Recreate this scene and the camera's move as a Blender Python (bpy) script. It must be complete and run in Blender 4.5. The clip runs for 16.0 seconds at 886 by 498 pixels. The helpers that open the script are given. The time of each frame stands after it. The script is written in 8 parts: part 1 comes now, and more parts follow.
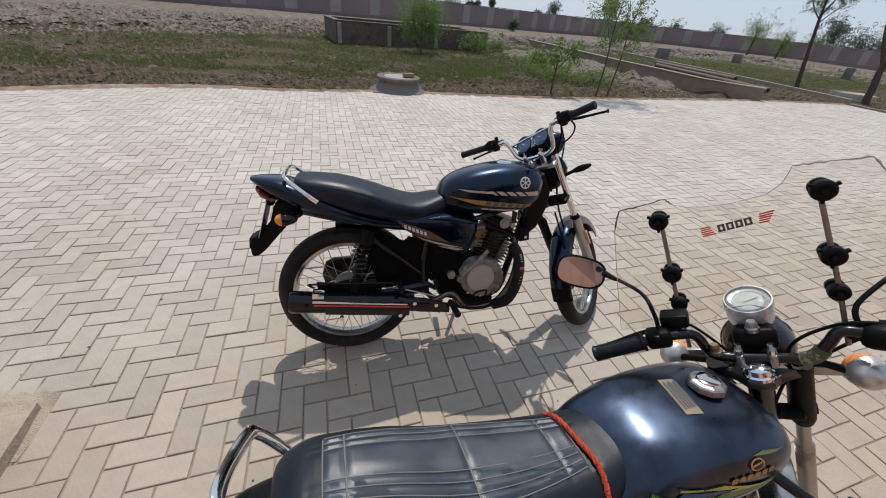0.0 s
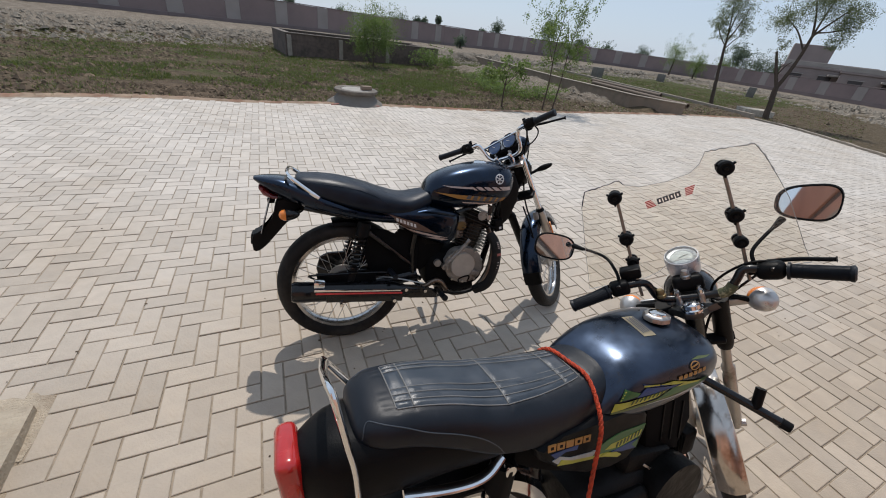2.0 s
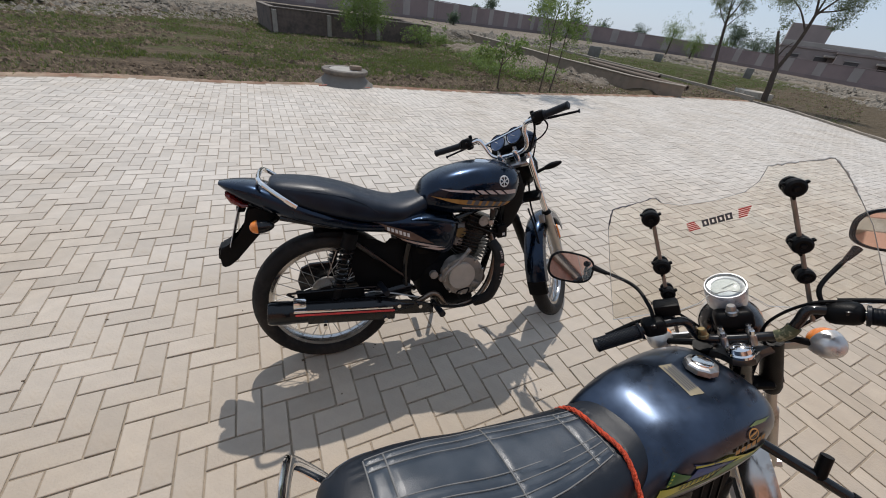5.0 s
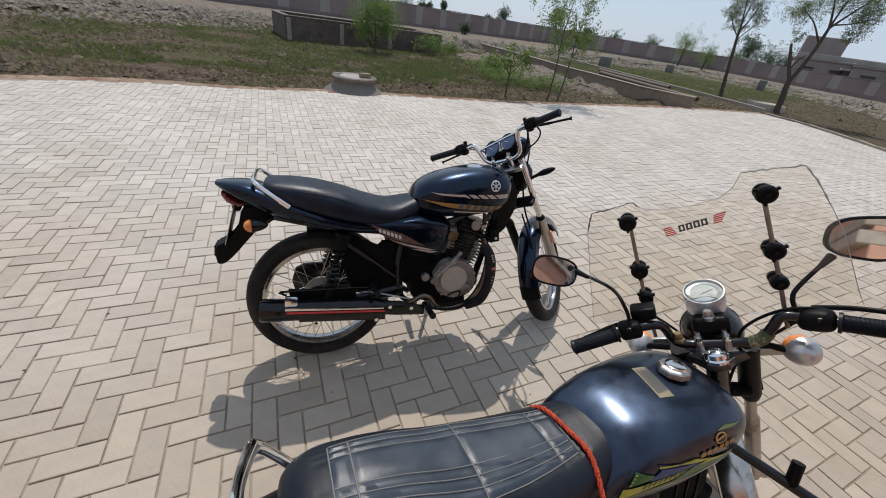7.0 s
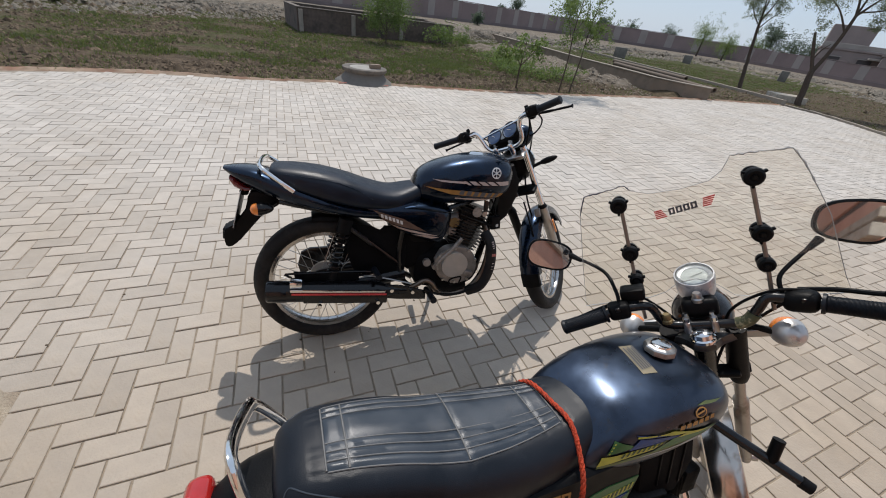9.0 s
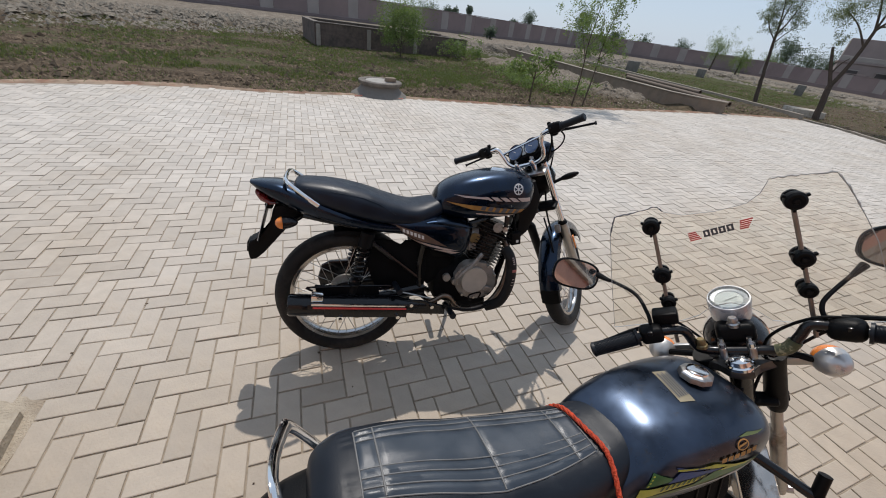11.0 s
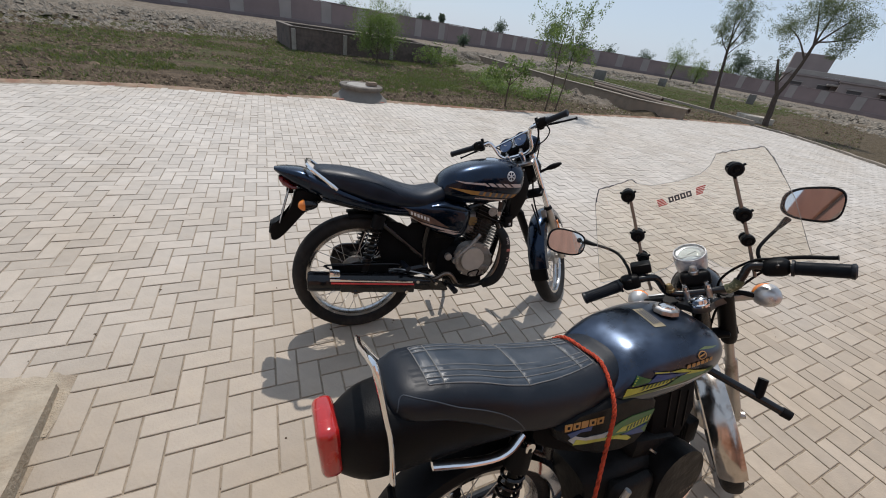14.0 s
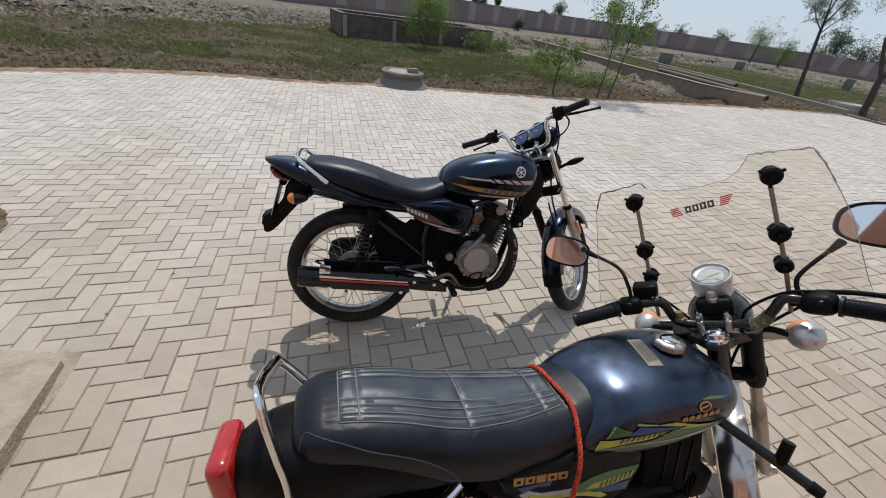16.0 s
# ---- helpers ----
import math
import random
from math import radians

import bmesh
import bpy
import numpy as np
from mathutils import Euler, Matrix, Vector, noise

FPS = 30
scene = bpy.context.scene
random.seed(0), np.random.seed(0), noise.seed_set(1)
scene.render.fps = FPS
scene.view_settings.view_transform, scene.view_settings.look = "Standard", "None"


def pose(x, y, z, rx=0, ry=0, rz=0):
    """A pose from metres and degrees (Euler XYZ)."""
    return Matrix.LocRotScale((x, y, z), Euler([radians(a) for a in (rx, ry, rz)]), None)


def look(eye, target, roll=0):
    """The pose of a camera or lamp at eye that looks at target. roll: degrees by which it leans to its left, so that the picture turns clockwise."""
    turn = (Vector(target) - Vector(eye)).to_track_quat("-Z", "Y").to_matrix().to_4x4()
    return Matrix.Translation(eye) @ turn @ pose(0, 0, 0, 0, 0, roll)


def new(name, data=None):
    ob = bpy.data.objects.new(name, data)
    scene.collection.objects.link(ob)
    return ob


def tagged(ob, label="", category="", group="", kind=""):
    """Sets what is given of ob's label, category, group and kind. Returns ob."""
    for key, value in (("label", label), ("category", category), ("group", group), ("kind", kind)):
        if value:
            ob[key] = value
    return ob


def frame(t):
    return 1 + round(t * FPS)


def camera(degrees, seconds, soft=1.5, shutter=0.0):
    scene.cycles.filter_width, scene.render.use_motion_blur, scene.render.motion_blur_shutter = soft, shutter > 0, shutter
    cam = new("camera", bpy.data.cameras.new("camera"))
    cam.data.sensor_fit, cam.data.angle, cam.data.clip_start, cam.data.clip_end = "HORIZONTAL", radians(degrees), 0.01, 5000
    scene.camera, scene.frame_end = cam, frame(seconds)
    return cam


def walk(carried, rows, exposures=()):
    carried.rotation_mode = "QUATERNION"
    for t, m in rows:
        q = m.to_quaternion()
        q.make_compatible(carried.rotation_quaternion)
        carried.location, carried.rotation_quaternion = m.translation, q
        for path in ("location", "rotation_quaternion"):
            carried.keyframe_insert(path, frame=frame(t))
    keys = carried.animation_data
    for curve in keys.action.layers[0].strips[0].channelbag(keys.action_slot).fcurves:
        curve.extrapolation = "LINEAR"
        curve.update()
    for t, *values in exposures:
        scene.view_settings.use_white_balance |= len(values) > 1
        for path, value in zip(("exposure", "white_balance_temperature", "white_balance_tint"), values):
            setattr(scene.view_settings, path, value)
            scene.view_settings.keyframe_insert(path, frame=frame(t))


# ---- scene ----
cam = camera(100.4, 16.0, soft=1.02)
PATH = [
    (0, (0.461, 0.58, 1.469), (0.763, 2.234, 0.385), 6.1),
    (0.5, (0.421, 0.547, 1.468), (0.771, 2.218, 0.425), 6.8),
    (1, (0.332, 0.478, 1.463), (0.756, 2.114, 0.393), 7.5),
    (1.5, (0.289, 0.404, 1.47), (0.767, 2.068, 0.469), 7.7),
    (2, (0.276, 0.385, 1.469), (0.811, 2.029, 0.465), 7.8),
    (2.5, (0.317, 0.404, 1.478), (0.879, 2.059, 0.506), 7.6),
    (3, (0.402, 0.434, 1.481), (0.866, 2.112, 0.496), 7.7),
    (5.3, (0.296, 0.649, 1.468), (0.916, 2.195, 0.361), 8.9),
    (5.5, (0.281, 0.657, 1.461), (0.941, 2.179, 0.343), 9.3),
    (6, (0.265, 0.651, 1.465), (0.891, 2.203, 0.37), 9.3),
    (6.5, (0.292, 0.629, 1.47), (0.899, 2.203, 0.394), 9.6),
    (7, (0.383, 0.579, 1.479), (0.91, 2.194, 0.425), 8.9),
    (7.5, (0.464, 0.514, 1.477), (0.902, 2.141, 0.4), 9.1),
    (8, (0.484, 0.469, 1.48), (0.889, 2.112, 0.414), 8.8),
    (8.5, (0.465, 0.469, 1.477), (0.869, 2.101, 0.393), 8.7),
    (9, (0.416, 0.523, 1.474), (0.889, 2.131, 0.382), 8.6),
    (9.2, (0.386, 0.555, 1.473), (0.879, 2.162, 0.39), 7.9),
    (11.3, (0.366, 0.547, 1.484), (0.75, 2.204, 0.431), 8.9),
    (11.5, (0.394, 0.519, 1.474), (0.746, 2.146, 0.364), 9.4),
    (12, (0.406, 0.467, 1.475), (0.714, 2.096, 0.356), 7.9),
    (12.5, (0.316, 0.427, 1.483), (0.638, 2.089, 0.417), 7.2),
    (13, (0.224, 0.386, 1.46), (0.674, 2.042, 0.433), 8.5),
    (13.5, (0.199, 0.372, 1.458), (0.716, 2.013, 0.439), 9.3),
    (14, (0.193, 0.35, 1.463), (0.742, 1.987, 0.454), 9.5),
    (14.5, (0.202, 0.347, 1.475), (0.737, 1.998, 0.481), 9.5),
    (15, (0.275, 0.376, 1.476), (0.774, 2.047, 0.496), 9.4),
    (15.5, (0.373, 0.408, 1.482), (0.771, 2.084, 0.466), 9.1),
    (16, (0.439, 0.445, 1.473), (0.753, 2.09, 0.38), 8.2),
]
walk(cam, [(t, look(eye, target, roll)) for t, eye, target, roll in PATH])

# ---- light ----
SUN_EL, SUN_AZ = 59.0, 6.0      # degrees: height, and turn from +y towards +x
world = bpy.data.worlds.new("sky")
scene.world = world
world.use_nodes = True
wn = world.node_tree
wn.nodes.clear()
sky = wn.nodes.new("ShaderNodeTexSky")
sky.sky_type, sky.sun_disc = "NISHITA", False
sky.sun_elevation, sky.sun_rotation = radians(SUN_EL), radians(SUN_AZ)
sky.air_density, sky.dust_density, sky.ozone_density = 1.2, 0.6, 2.5
bg = wn.nodes.new("ShaderNodeBackground")
bg.inputs["Strength"].default_value = 0.104
wout = wn.nodes.new("ShaderNodeOutputWorld")
haze = wn.nodes.new("ShaderNodeMix")        # thin even haze over the whole sky
haze.data_type = "RGBA"
haze.inputs["Factor"].default_value = 0.8
haze.inputs["B"].default_value = (5.1, 6.1, 7.6, 1)
wn.links.new(sky.outputs[0], haze.inputs["A"])
wn.links.new(haze.outputs["Result"], bg.inputs[0])
wn.links.new(bg.outputs[0], wout.inputs[0])
sun = new("sun", bpy.data.lights.new("sun", "SUN"))
sun.data.energy, sun.data.angle, sun.data.color = 3.20, radians(0.55), (1.0, 0.948, 0.892)
se, sa = radians(SUN_EL), radians(SUN_AZ)
sun.matrix_world = look((30 * math.cos(se) * math.sin(sa), 30 * math.cos(se) * math.cos(sa), 30 * math.sin(se)), (0, 0, 0))


# ---- materials ----
def material(name, color, rough=0.6, metal=0.0, vary=0.15, scale=8.0, bump=0.0, bump_scale=60.0, coat=0.0, second=None, second_at=0.55,
             second_scale=3.0, per_object=0.0, per_island=0.0, ior=1.45, rough_vary=0.1, spec=0.5, dust=None, coat_rough=0.06):
    """Principled material with two scales of noise in colour, a rough map and a bump."""
    m = bpy.data.materials.new(name)
    m.use_nodes = True
    nt = m.node_tree
    b = nt.nodes["Principled BSDF"]
    b.inputs["Roughness"].default_value, b.inputs["Metallic"].default_value = rough, metal
    b.inputs["IOR"].default_value = ior
    b.inputs["Specular IOR Level"].default_value = spec
    b.inputs["Coat Weight"].default_value = coat
    b.inputs["Coat Roughness"].default_value = coat_rough
    co = nt.nodes.new("ShaderNodeTexCoord")
    n1 = nt.nodes.new("ShaderNodeTexNoise")
    n1.inputs["Scale"].default_value, n1.inputs["Detail"].default_value = scale, 6
    nt.links.new(co.outputs["Object"], n1.inputs["Vector"])
    ramp = nt.nodes.new("ShaderNodeMapRange")
    ramp.inputs["From Min"].default_value, ramp.inputs["From Max"].default_value = 0.3, 0.7
    ramp.inputs["To Min"].default_value, ramp.inputs["To Max"].default_value = 1 - vary, 1 + vary
    nt.links.new(n1.outputs["Fac"], ramp.inputs["Value"])
    base = nt.nodes.new("ShaderNodeRGB")
    base.outputs[0].default_value = (*color, 1)
    src = base.outputs[0]
    if second:
        n2 = nt.nodes.new("ShaderNodeTexNoise")
        n2.inputs["Scale"].default_value, n2.inputs["Detail"].default_value = second_scale, 5
        n2.inputs["Roughness"].default_value = 0.65
        nt.links.new(co.outputs["Object"], n2.inputs["Vector"])
        r2 = nt.nodes.new("ShaderNodeMapRange")
        r2.inputs["From Min"].default_value, r2.inputs["From Max"].default_value = second_at - 0.07, second_at + 0.09
        nt.links.new(n2.outputs["Fac"], r2.inputs["Value"])
        mix = nt.nodes.new("ShaderNodeMix")
        mix.data_type = "RGBA"
        nt.links.new(r2.outputs[0], mix.inputs["Factor"])
        nt.links.new(src, mix.inputs["A"])
        mix.inputs["B"].default_value = (*second, 1)
        src = mix.outputs["Result"]
    if dust:        # broad dust patches; the Y gradient also paints in brightness fall-off towards the building
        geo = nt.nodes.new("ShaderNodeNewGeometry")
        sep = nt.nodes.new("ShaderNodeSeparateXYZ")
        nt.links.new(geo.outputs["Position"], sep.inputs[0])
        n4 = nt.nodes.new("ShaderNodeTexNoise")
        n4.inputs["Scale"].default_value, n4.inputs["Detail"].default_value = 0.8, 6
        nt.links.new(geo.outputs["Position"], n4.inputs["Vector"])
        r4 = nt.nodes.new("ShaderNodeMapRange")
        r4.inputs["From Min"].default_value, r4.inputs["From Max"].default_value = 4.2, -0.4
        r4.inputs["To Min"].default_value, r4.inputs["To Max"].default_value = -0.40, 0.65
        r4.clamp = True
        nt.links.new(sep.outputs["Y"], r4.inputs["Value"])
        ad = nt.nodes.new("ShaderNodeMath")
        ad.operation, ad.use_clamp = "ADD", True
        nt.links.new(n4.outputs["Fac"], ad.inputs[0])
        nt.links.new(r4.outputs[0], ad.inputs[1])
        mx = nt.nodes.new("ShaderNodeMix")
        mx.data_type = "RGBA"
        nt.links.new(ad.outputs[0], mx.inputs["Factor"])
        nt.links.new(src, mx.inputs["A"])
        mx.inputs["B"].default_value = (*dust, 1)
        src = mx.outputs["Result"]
    val = ramp.outputs[0]
    if per_object or per_island:
        if per_object:
            rnd = nt.nodes.new("ShaderNodeObjectInfo").outputs["Random"]
        else:
            rnd = nt.nodes.new("ShaderNodeNewGeometry").outputs["Random Per Island"]
        amount = per_object or per_island
        pr = nt.nodes.new("ShaderNodeMapRange")
        pr.inputs["To Min"].default_value, pr.inputs["To Max"].default_value = 1 - amount, 1 + amount
        nt.links.new(rnd, pr.inputs["Value"])
        mul = nt.nodes.new("ShaderNodeMath")
        mul.operation = "MULTIPLY"
        nt.links.new(val, mul.inputs[0])
        nt.links.new(pr.outputs[0], mul.inputs[1])
        val = mul.outputs[0]
    hsv = nt.nodes.new("ShaderNodeHueSaturation")
    nt.links.new(src, hsv.inputs["Color"])
    nt.links.new(val, hsv.inputs["Value"])
    nt.links.new(hsv.outputs[0], b.inputs["Base Color"])
    rr = nt.nodes.new("ShaderNodeMapRange")
    rr.inputs["From Min"].default_value, rr.inputs["From Max"].default_value = 0.3, 0.7
    rr.inputs["To Min"].default_value, rr.inputs["To Max"].default_value = max(0.02, rough - rough_vary), min(1.0, rough + rough_vary)
    nt.links.new(n1.outputs["Fac"], rr.inputs["Value"])
    nt.links.new(rr.outputs[0], b.inputs["Roughness"])
    if bump:
        n3 = nt.nodes.new("ShaderNodeTexNoise")
        n3.inputs["Scale"].default_value, n3.inputs["Detail"].default_value = bump_scale, 8
        nt.links.new(co.outputs["Object"], n3.inputs["Vector"])
        bp = nt.nodes.new("ShaderNodeBump")
        bp.inputs["Strength"].default_value, bp.inputs["Distance"].default_value = bump, 0.01
        nt.links.new(n3.outputs["Fac"], bp.inputs["Height"])
        nt.links.new(bp.outputs[0], b.inputs["Normal"])
    return m


def glass(name, color, rough, alpha_mix):
    """A thin clear sheet: mostly see-through, with a Fresnel gloss."""
    m = bpy.data.materials.new(name)
    m.use_nodes = True
    nt = m.node_tree
    nt.nodes.clear()
    out = nt.nodes.new("ShaderNodeOutputMaterial")
    tr = nt.nodes.new("ShaderNodeBsdfTransparent")
    tr.inputs[0].default_value = (*color, 1)
    gl = nt.nodes.new("ShaderNodeBsdfGlossy")
    gl.inputs["Roughness"].default_value = rough
    df = nt.nodes.new("ShaderNodeBsdfDiffuse")
    df.inputs["Color"].default_value = (0.82, 0.82, 0.82, 1)
    fr = nt.nodes.new("ShaderNodeFresnel")
    fr.inputs["IOR"].default_value = 1.36
    m0 = nt.nodes.new("ShaderNodeMixShader")
    m0.inputs[0].default_value = alpha_mix
    m1 = nt.nodes.new("ShaderNodeMixShader")
    nt.links.new(tr.outputs[0], m0.inputs[1])
    nt.links.new(df.outputs[0], m0.inputs[2])
    nt.links.new(fr.outputs[0], m1.inputs[0])
    nt.links.new(m0.outputs[0], m1.inputs[1])
    nt.links.new(gl.outputs[0], m1.inputs[2])
    nt.links.new(m1.outputs[0], out.inputs[0])
    return m


def leaf_material(name, color, vary):
    """Thin leaf that lets part of the light through."""
    m = material(name, color, 0.6, vary=0.25, scale=4, per_island=vary)
    nt = m.node_tree
    b = nt.nodes["Principled BSDF"]
    tl = nt.nodes.new("ShaderNodeBsdfTranslucent")
    tl.inputs["Color"].default_value = (min(1, color[0] * 1.5), min(1, color[1] * 1.5), color[2] * 1.1, 1)
    mx = nt.nodes.new("ShaderNodeMixShader")
    mx.inputs[0].default_value = 0.45
    nt.links.new(b.outputs[0], mx.inputs[1])
    nt.links.new(tl.outputs[0], mx.inputs[2])
    nt.links.new(mx.outputs[0], nt.nodes["Material Output"].inputs[0])
    return m


# the dust colours below also carry the painted darkening towards low Y
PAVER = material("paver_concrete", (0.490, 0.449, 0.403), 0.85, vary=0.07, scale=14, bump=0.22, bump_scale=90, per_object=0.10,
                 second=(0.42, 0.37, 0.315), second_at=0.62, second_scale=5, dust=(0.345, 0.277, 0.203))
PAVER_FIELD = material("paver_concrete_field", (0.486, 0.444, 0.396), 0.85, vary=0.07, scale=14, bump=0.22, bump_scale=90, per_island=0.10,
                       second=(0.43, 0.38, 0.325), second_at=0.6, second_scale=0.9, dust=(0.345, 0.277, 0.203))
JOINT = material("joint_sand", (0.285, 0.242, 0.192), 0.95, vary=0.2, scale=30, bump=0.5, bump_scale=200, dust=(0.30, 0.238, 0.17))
SLAB = material("cast_concrete", (0.43, 0.38, 0.315), 0.9, vary=0.14, scale=14, bump=0.6, bump_scale=60, second=(0.32, 0.262, 0.20), second_at=0.55, second_scale=4)
APRON = material("dusty_apron_concrete", (0.375, 0.32, 0.245), 0.92, vary=0.14, scale=14, bump=0.7, bump_scale=60, second=(0.31, 0.25, 0.18), second_at=0.5, second_scale=3)
DRIFT = material("drifted_sand", (0.39, 0.325, 0.245), 0.97, vary=0.14, scale=20, bump=0.8, bump_scale=150, second=(0.30, 0.24, 0.175), second_at=0.56, second_scale=6)
MOSSY = material("mossy_brick_stone", (0.30, 0.17, 0.115), 0.95, vary=0.25, scale=16, bump=0.9, bump_scale=50, second=(0.20, 0.185, 0.11), second_at=0.5, second_scale=9)
CONCRETE = material("grey_concrete", (0.33, 0.31, 0.28), 0.9, vary=0.15, scale=6, bump=0.5, bump_scale=40, second=(0.22, 0.2, 0.17), second_scale=3)
LIMEWASH = material("pale_plaster", (0.27, 0.24, 0.205), 0.9, vary=0.15, scale=8, bump=0.3)
MORTAR = material("old_brickwork", (0.115, 0.088, 0.074), 0.95, vary=0.2, scale=9, second=(0.075, 0.06, 0.052), second_scale=2.5, bump=0.5, bump_scale=25)
# far wall and brown house colours are lifted to hold air haze
WALL_DARK = material("maroon_wall_paint", (0.225, 0.172, 0.165), 0.9, vary=0.1, scale=0.8, second=(0.185, 0.142, 0.138), second_scale=0.4)
WALL_LIGHT = material("grey_wall_paint", (0.285, 0.252, 0.235), 0.9, vary=0.1, scale=0.8)
WALL_SHADE = material("dark_plinth_paint", (0.185, 0.145, 0.14), 0.9, vary=0.15, scale=0.8)
HOUSE = material("brown_house_plaster", (0.25, 0.205, 0.19), 0.9, vary=0.1, scale=0.7)
HOUSE_PALE = material("pale_house_plaster", (0.30, 0.27, 0.245), 0.9, vary=0.1, scale=0.7)
HOLE = material("dark_opening", (0.07, 0.062, 0.06), 0.9)
RUBBLE = material("pale_rubble", (0.235, 0.203, 0.163), 0.95, spec=0.12, vary=0.25, scale=3, bump=0.8, bump_scale=12)
CLOD = material("dry_clod", (0.132, 0.098, 0.068), 0.95, spec=0.12, vary=0.3, scale=9, per_island=0.35)
GRASS = leaf_material("grass_blade", (0.078, 0.098, 0.030), 0.45)
LEAF_A = leaf_material("young_leaf", (0.120, 0.168, 0.056), 0.4)
LEAF_B = leaf_material("grey_green_leaf", (0.125, 0.150, 0.080), 0.35)
# paler and bluer than the near leaves: air haze put into the colour
LEAF_FAR = leaf_material("far_leaf", (0.080, 0.108, 0.082), 0.3)
BARK = material("tree_bark", (0.075, 0.055, 0.042), 0.9, vary=0.25, scale=12, bump=0.5)
PIPE = material("rusty_pipe", (0.13, 0.095, 0.07), 0.75, vary=0.2, scale=8, bump=0.2)
BLUE = material("midnight_blue_paint", (0.0046, 0.0130, 0.0300), 0.26, 0.85, spec=0.3, vary=0.25, scale=12, coat=0.5, second=(0.008, 0.015, 0.032), second_at=0.74, second_scale=18, rough_vary=0.05)
BLUE_DUSTY = material("dusty_black_blue_paint", (0.0340, 0.0480, 0.0760), 0.33, 0.95, spec=0.20, vary=0.35, scale=12, coat=0.42, coat_rough=0.17, second=(0.044, 0.042, 0.042), second_at=0.66, second_scale=26, rough_vary=0.12)
BLACK = material("black_plastic", (0.0048, 0.0049, 0.0054), 0.45, spec=0.12, vary=0.25, scale=20, bump=0.1, bump_scale=300)
MATT_BLACK = material("sooty_black_plastic", (0.0056, 0.0056, 0.006), 0.75, spec=0.08, vary=0.3, scale=20, bump=0.1, bump_scale=200)
BLACK_GLOSS = material("black_enamel", (0.005, 0.005, 0.006), 0.25, vary=0.2, scale=14, coat=0.25, spec=0.35)
RUBBER = material("tyre_rubber", (0.012, 0.0115, 0.0115), 0.7, spec=0.3, vary=0.25, scale=16, bump=0.3, bump_scale=120, second=(0.035, 0.031, 0.027), second_scale=5)
GRIP = material("grip_rubber", (0.0055, 0.0075, 0.0115), 0.5, spec=0.35, vary=0.2, scale=30)
VINYL = material("black_seat_vinyl", (0.006, 0.010, 0.019), 0.40, spec=0.32, vary=0.25, scale=18, bump=0.10, bump_scale=600, second=(0.024, 0.023, 0.022), second_at=0.7, second_scale=9, rough_vary=0.12)
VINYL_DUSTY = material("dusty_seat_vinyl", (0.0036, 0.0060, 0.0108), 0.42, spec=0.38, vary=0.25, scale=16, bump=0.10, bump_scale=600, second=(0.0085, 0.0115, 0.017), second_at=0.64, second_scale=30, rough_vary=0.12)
# same vinyl, lighter and bluer: sky sheen put into the colour
VINYL_SHEEN = material("sky_sheen_vinyl", (0.0215, 0.0300, 0.0420), 0.40, spec=0.8, vary=0.22, scale=16, bump=0.10, bump_scale=600, second=(0.027, 0.033, 0.041), second_at=0.62, second_scale=22, rough_vary=0.12)
STITCH = material("grey_piping", (0.135, 0.132, 0.128), 0.6, vary=0.2, scale=40)
CHROME = material("chrome", (0.78, 0.78, 0.78), 0.12, 1.0, vary=0.08, scale=20, second=(0.35, 0.3, 0.25), second_at=0.72, second_scale=22, rough_vary=0.06, bump=0.02, bump_scale=30)
# the brown holds dirt and a painted reflection of the brick building
DUSTY_BROWN_CHROME = material("dusty_brown_chrome", (0.52, 0.475, 0.43), 0.17, 0.96, vary=0.15, scale=10, second=(0.27, 0.20, 0.15), second_at=0.60, second_scale=14, bump=0.03, bump_scale=20)
RIM_CHROME = material("dull_rim_chrome", (0.46, 0.45, 0.44), 0.2, 1.0, vary=0.12, scale=20, second=(0.25, 0.21, 0.17), second_at=0.68, second_scale=16)
LAMP_SILVER = material("lamp_silver", (0.55, 0.54, 0.53), 0.34, 0.6, vary=0.08, scale=16, second=(0.45, 0.42, 0.38), second_at=0.72, second_scale=20)
SILVER = material("satin_silver", (0.42, 0.42, 0.415), 0.50, 1.0, vary=0.08, scale=20, second=(0.45, 0.42, 0.38), second_at=0.7, second_scale=18)
STEEL = material("worn_steel", (0.45, 0.44, 0.43), 0.35, 1.0, vary=0.15, scale=20, second=(0.25, 0.2, 0.16), second_at=0.62, second_scale=16)
ALLOY = material("cast_alloy", (0.42, 0.40, 0.37), 0.42, 0.9, vary=0.15, scale=16, bump=0.2, bump_scale=160, second=(0.2, 0.18, 0.15), second_at=0.66, second_scale=10)
DARK_METAL = material("dirty_dark_metal", (0.010, 0.0095, 0.009), 0.52, 0.1, spec=0.18, vary=0.3, scale=18, bump=0.2)
FIN_METAL = material("dusty_fin_metal", (0.105, 0.098, 0.09), 0.42, 0.75, vary=0.25, scale=20)
FIN_DARK = material("sooty_fin_metal", (0.050, 0.046, 0.042), 0.42, 0.75, vary=0.35, scale=20, second=(0.11, 0.10, 0.09), second_at=0.62, second_scale=14)
PALE_ALLOY = material("pale_dusty_alloy", (0.43, 0.395, 0.355), 0.5, 0.3, vary=0.10, scale=22, bump=0.15, bump_scale=160, second=(0.30, 0.27, 0.235), second_at=0.62, second_scale=14)
DUSTY_ALLOY = material("dusty_cast_alloy", (0.30, 0.275, 0.25), 0.5, 0.5, vary=0.18, scale=20, bump=0.25, bump_scale=160, second=(0.12, 0.105, 0.09), second_at=0.58, second_scale=16)
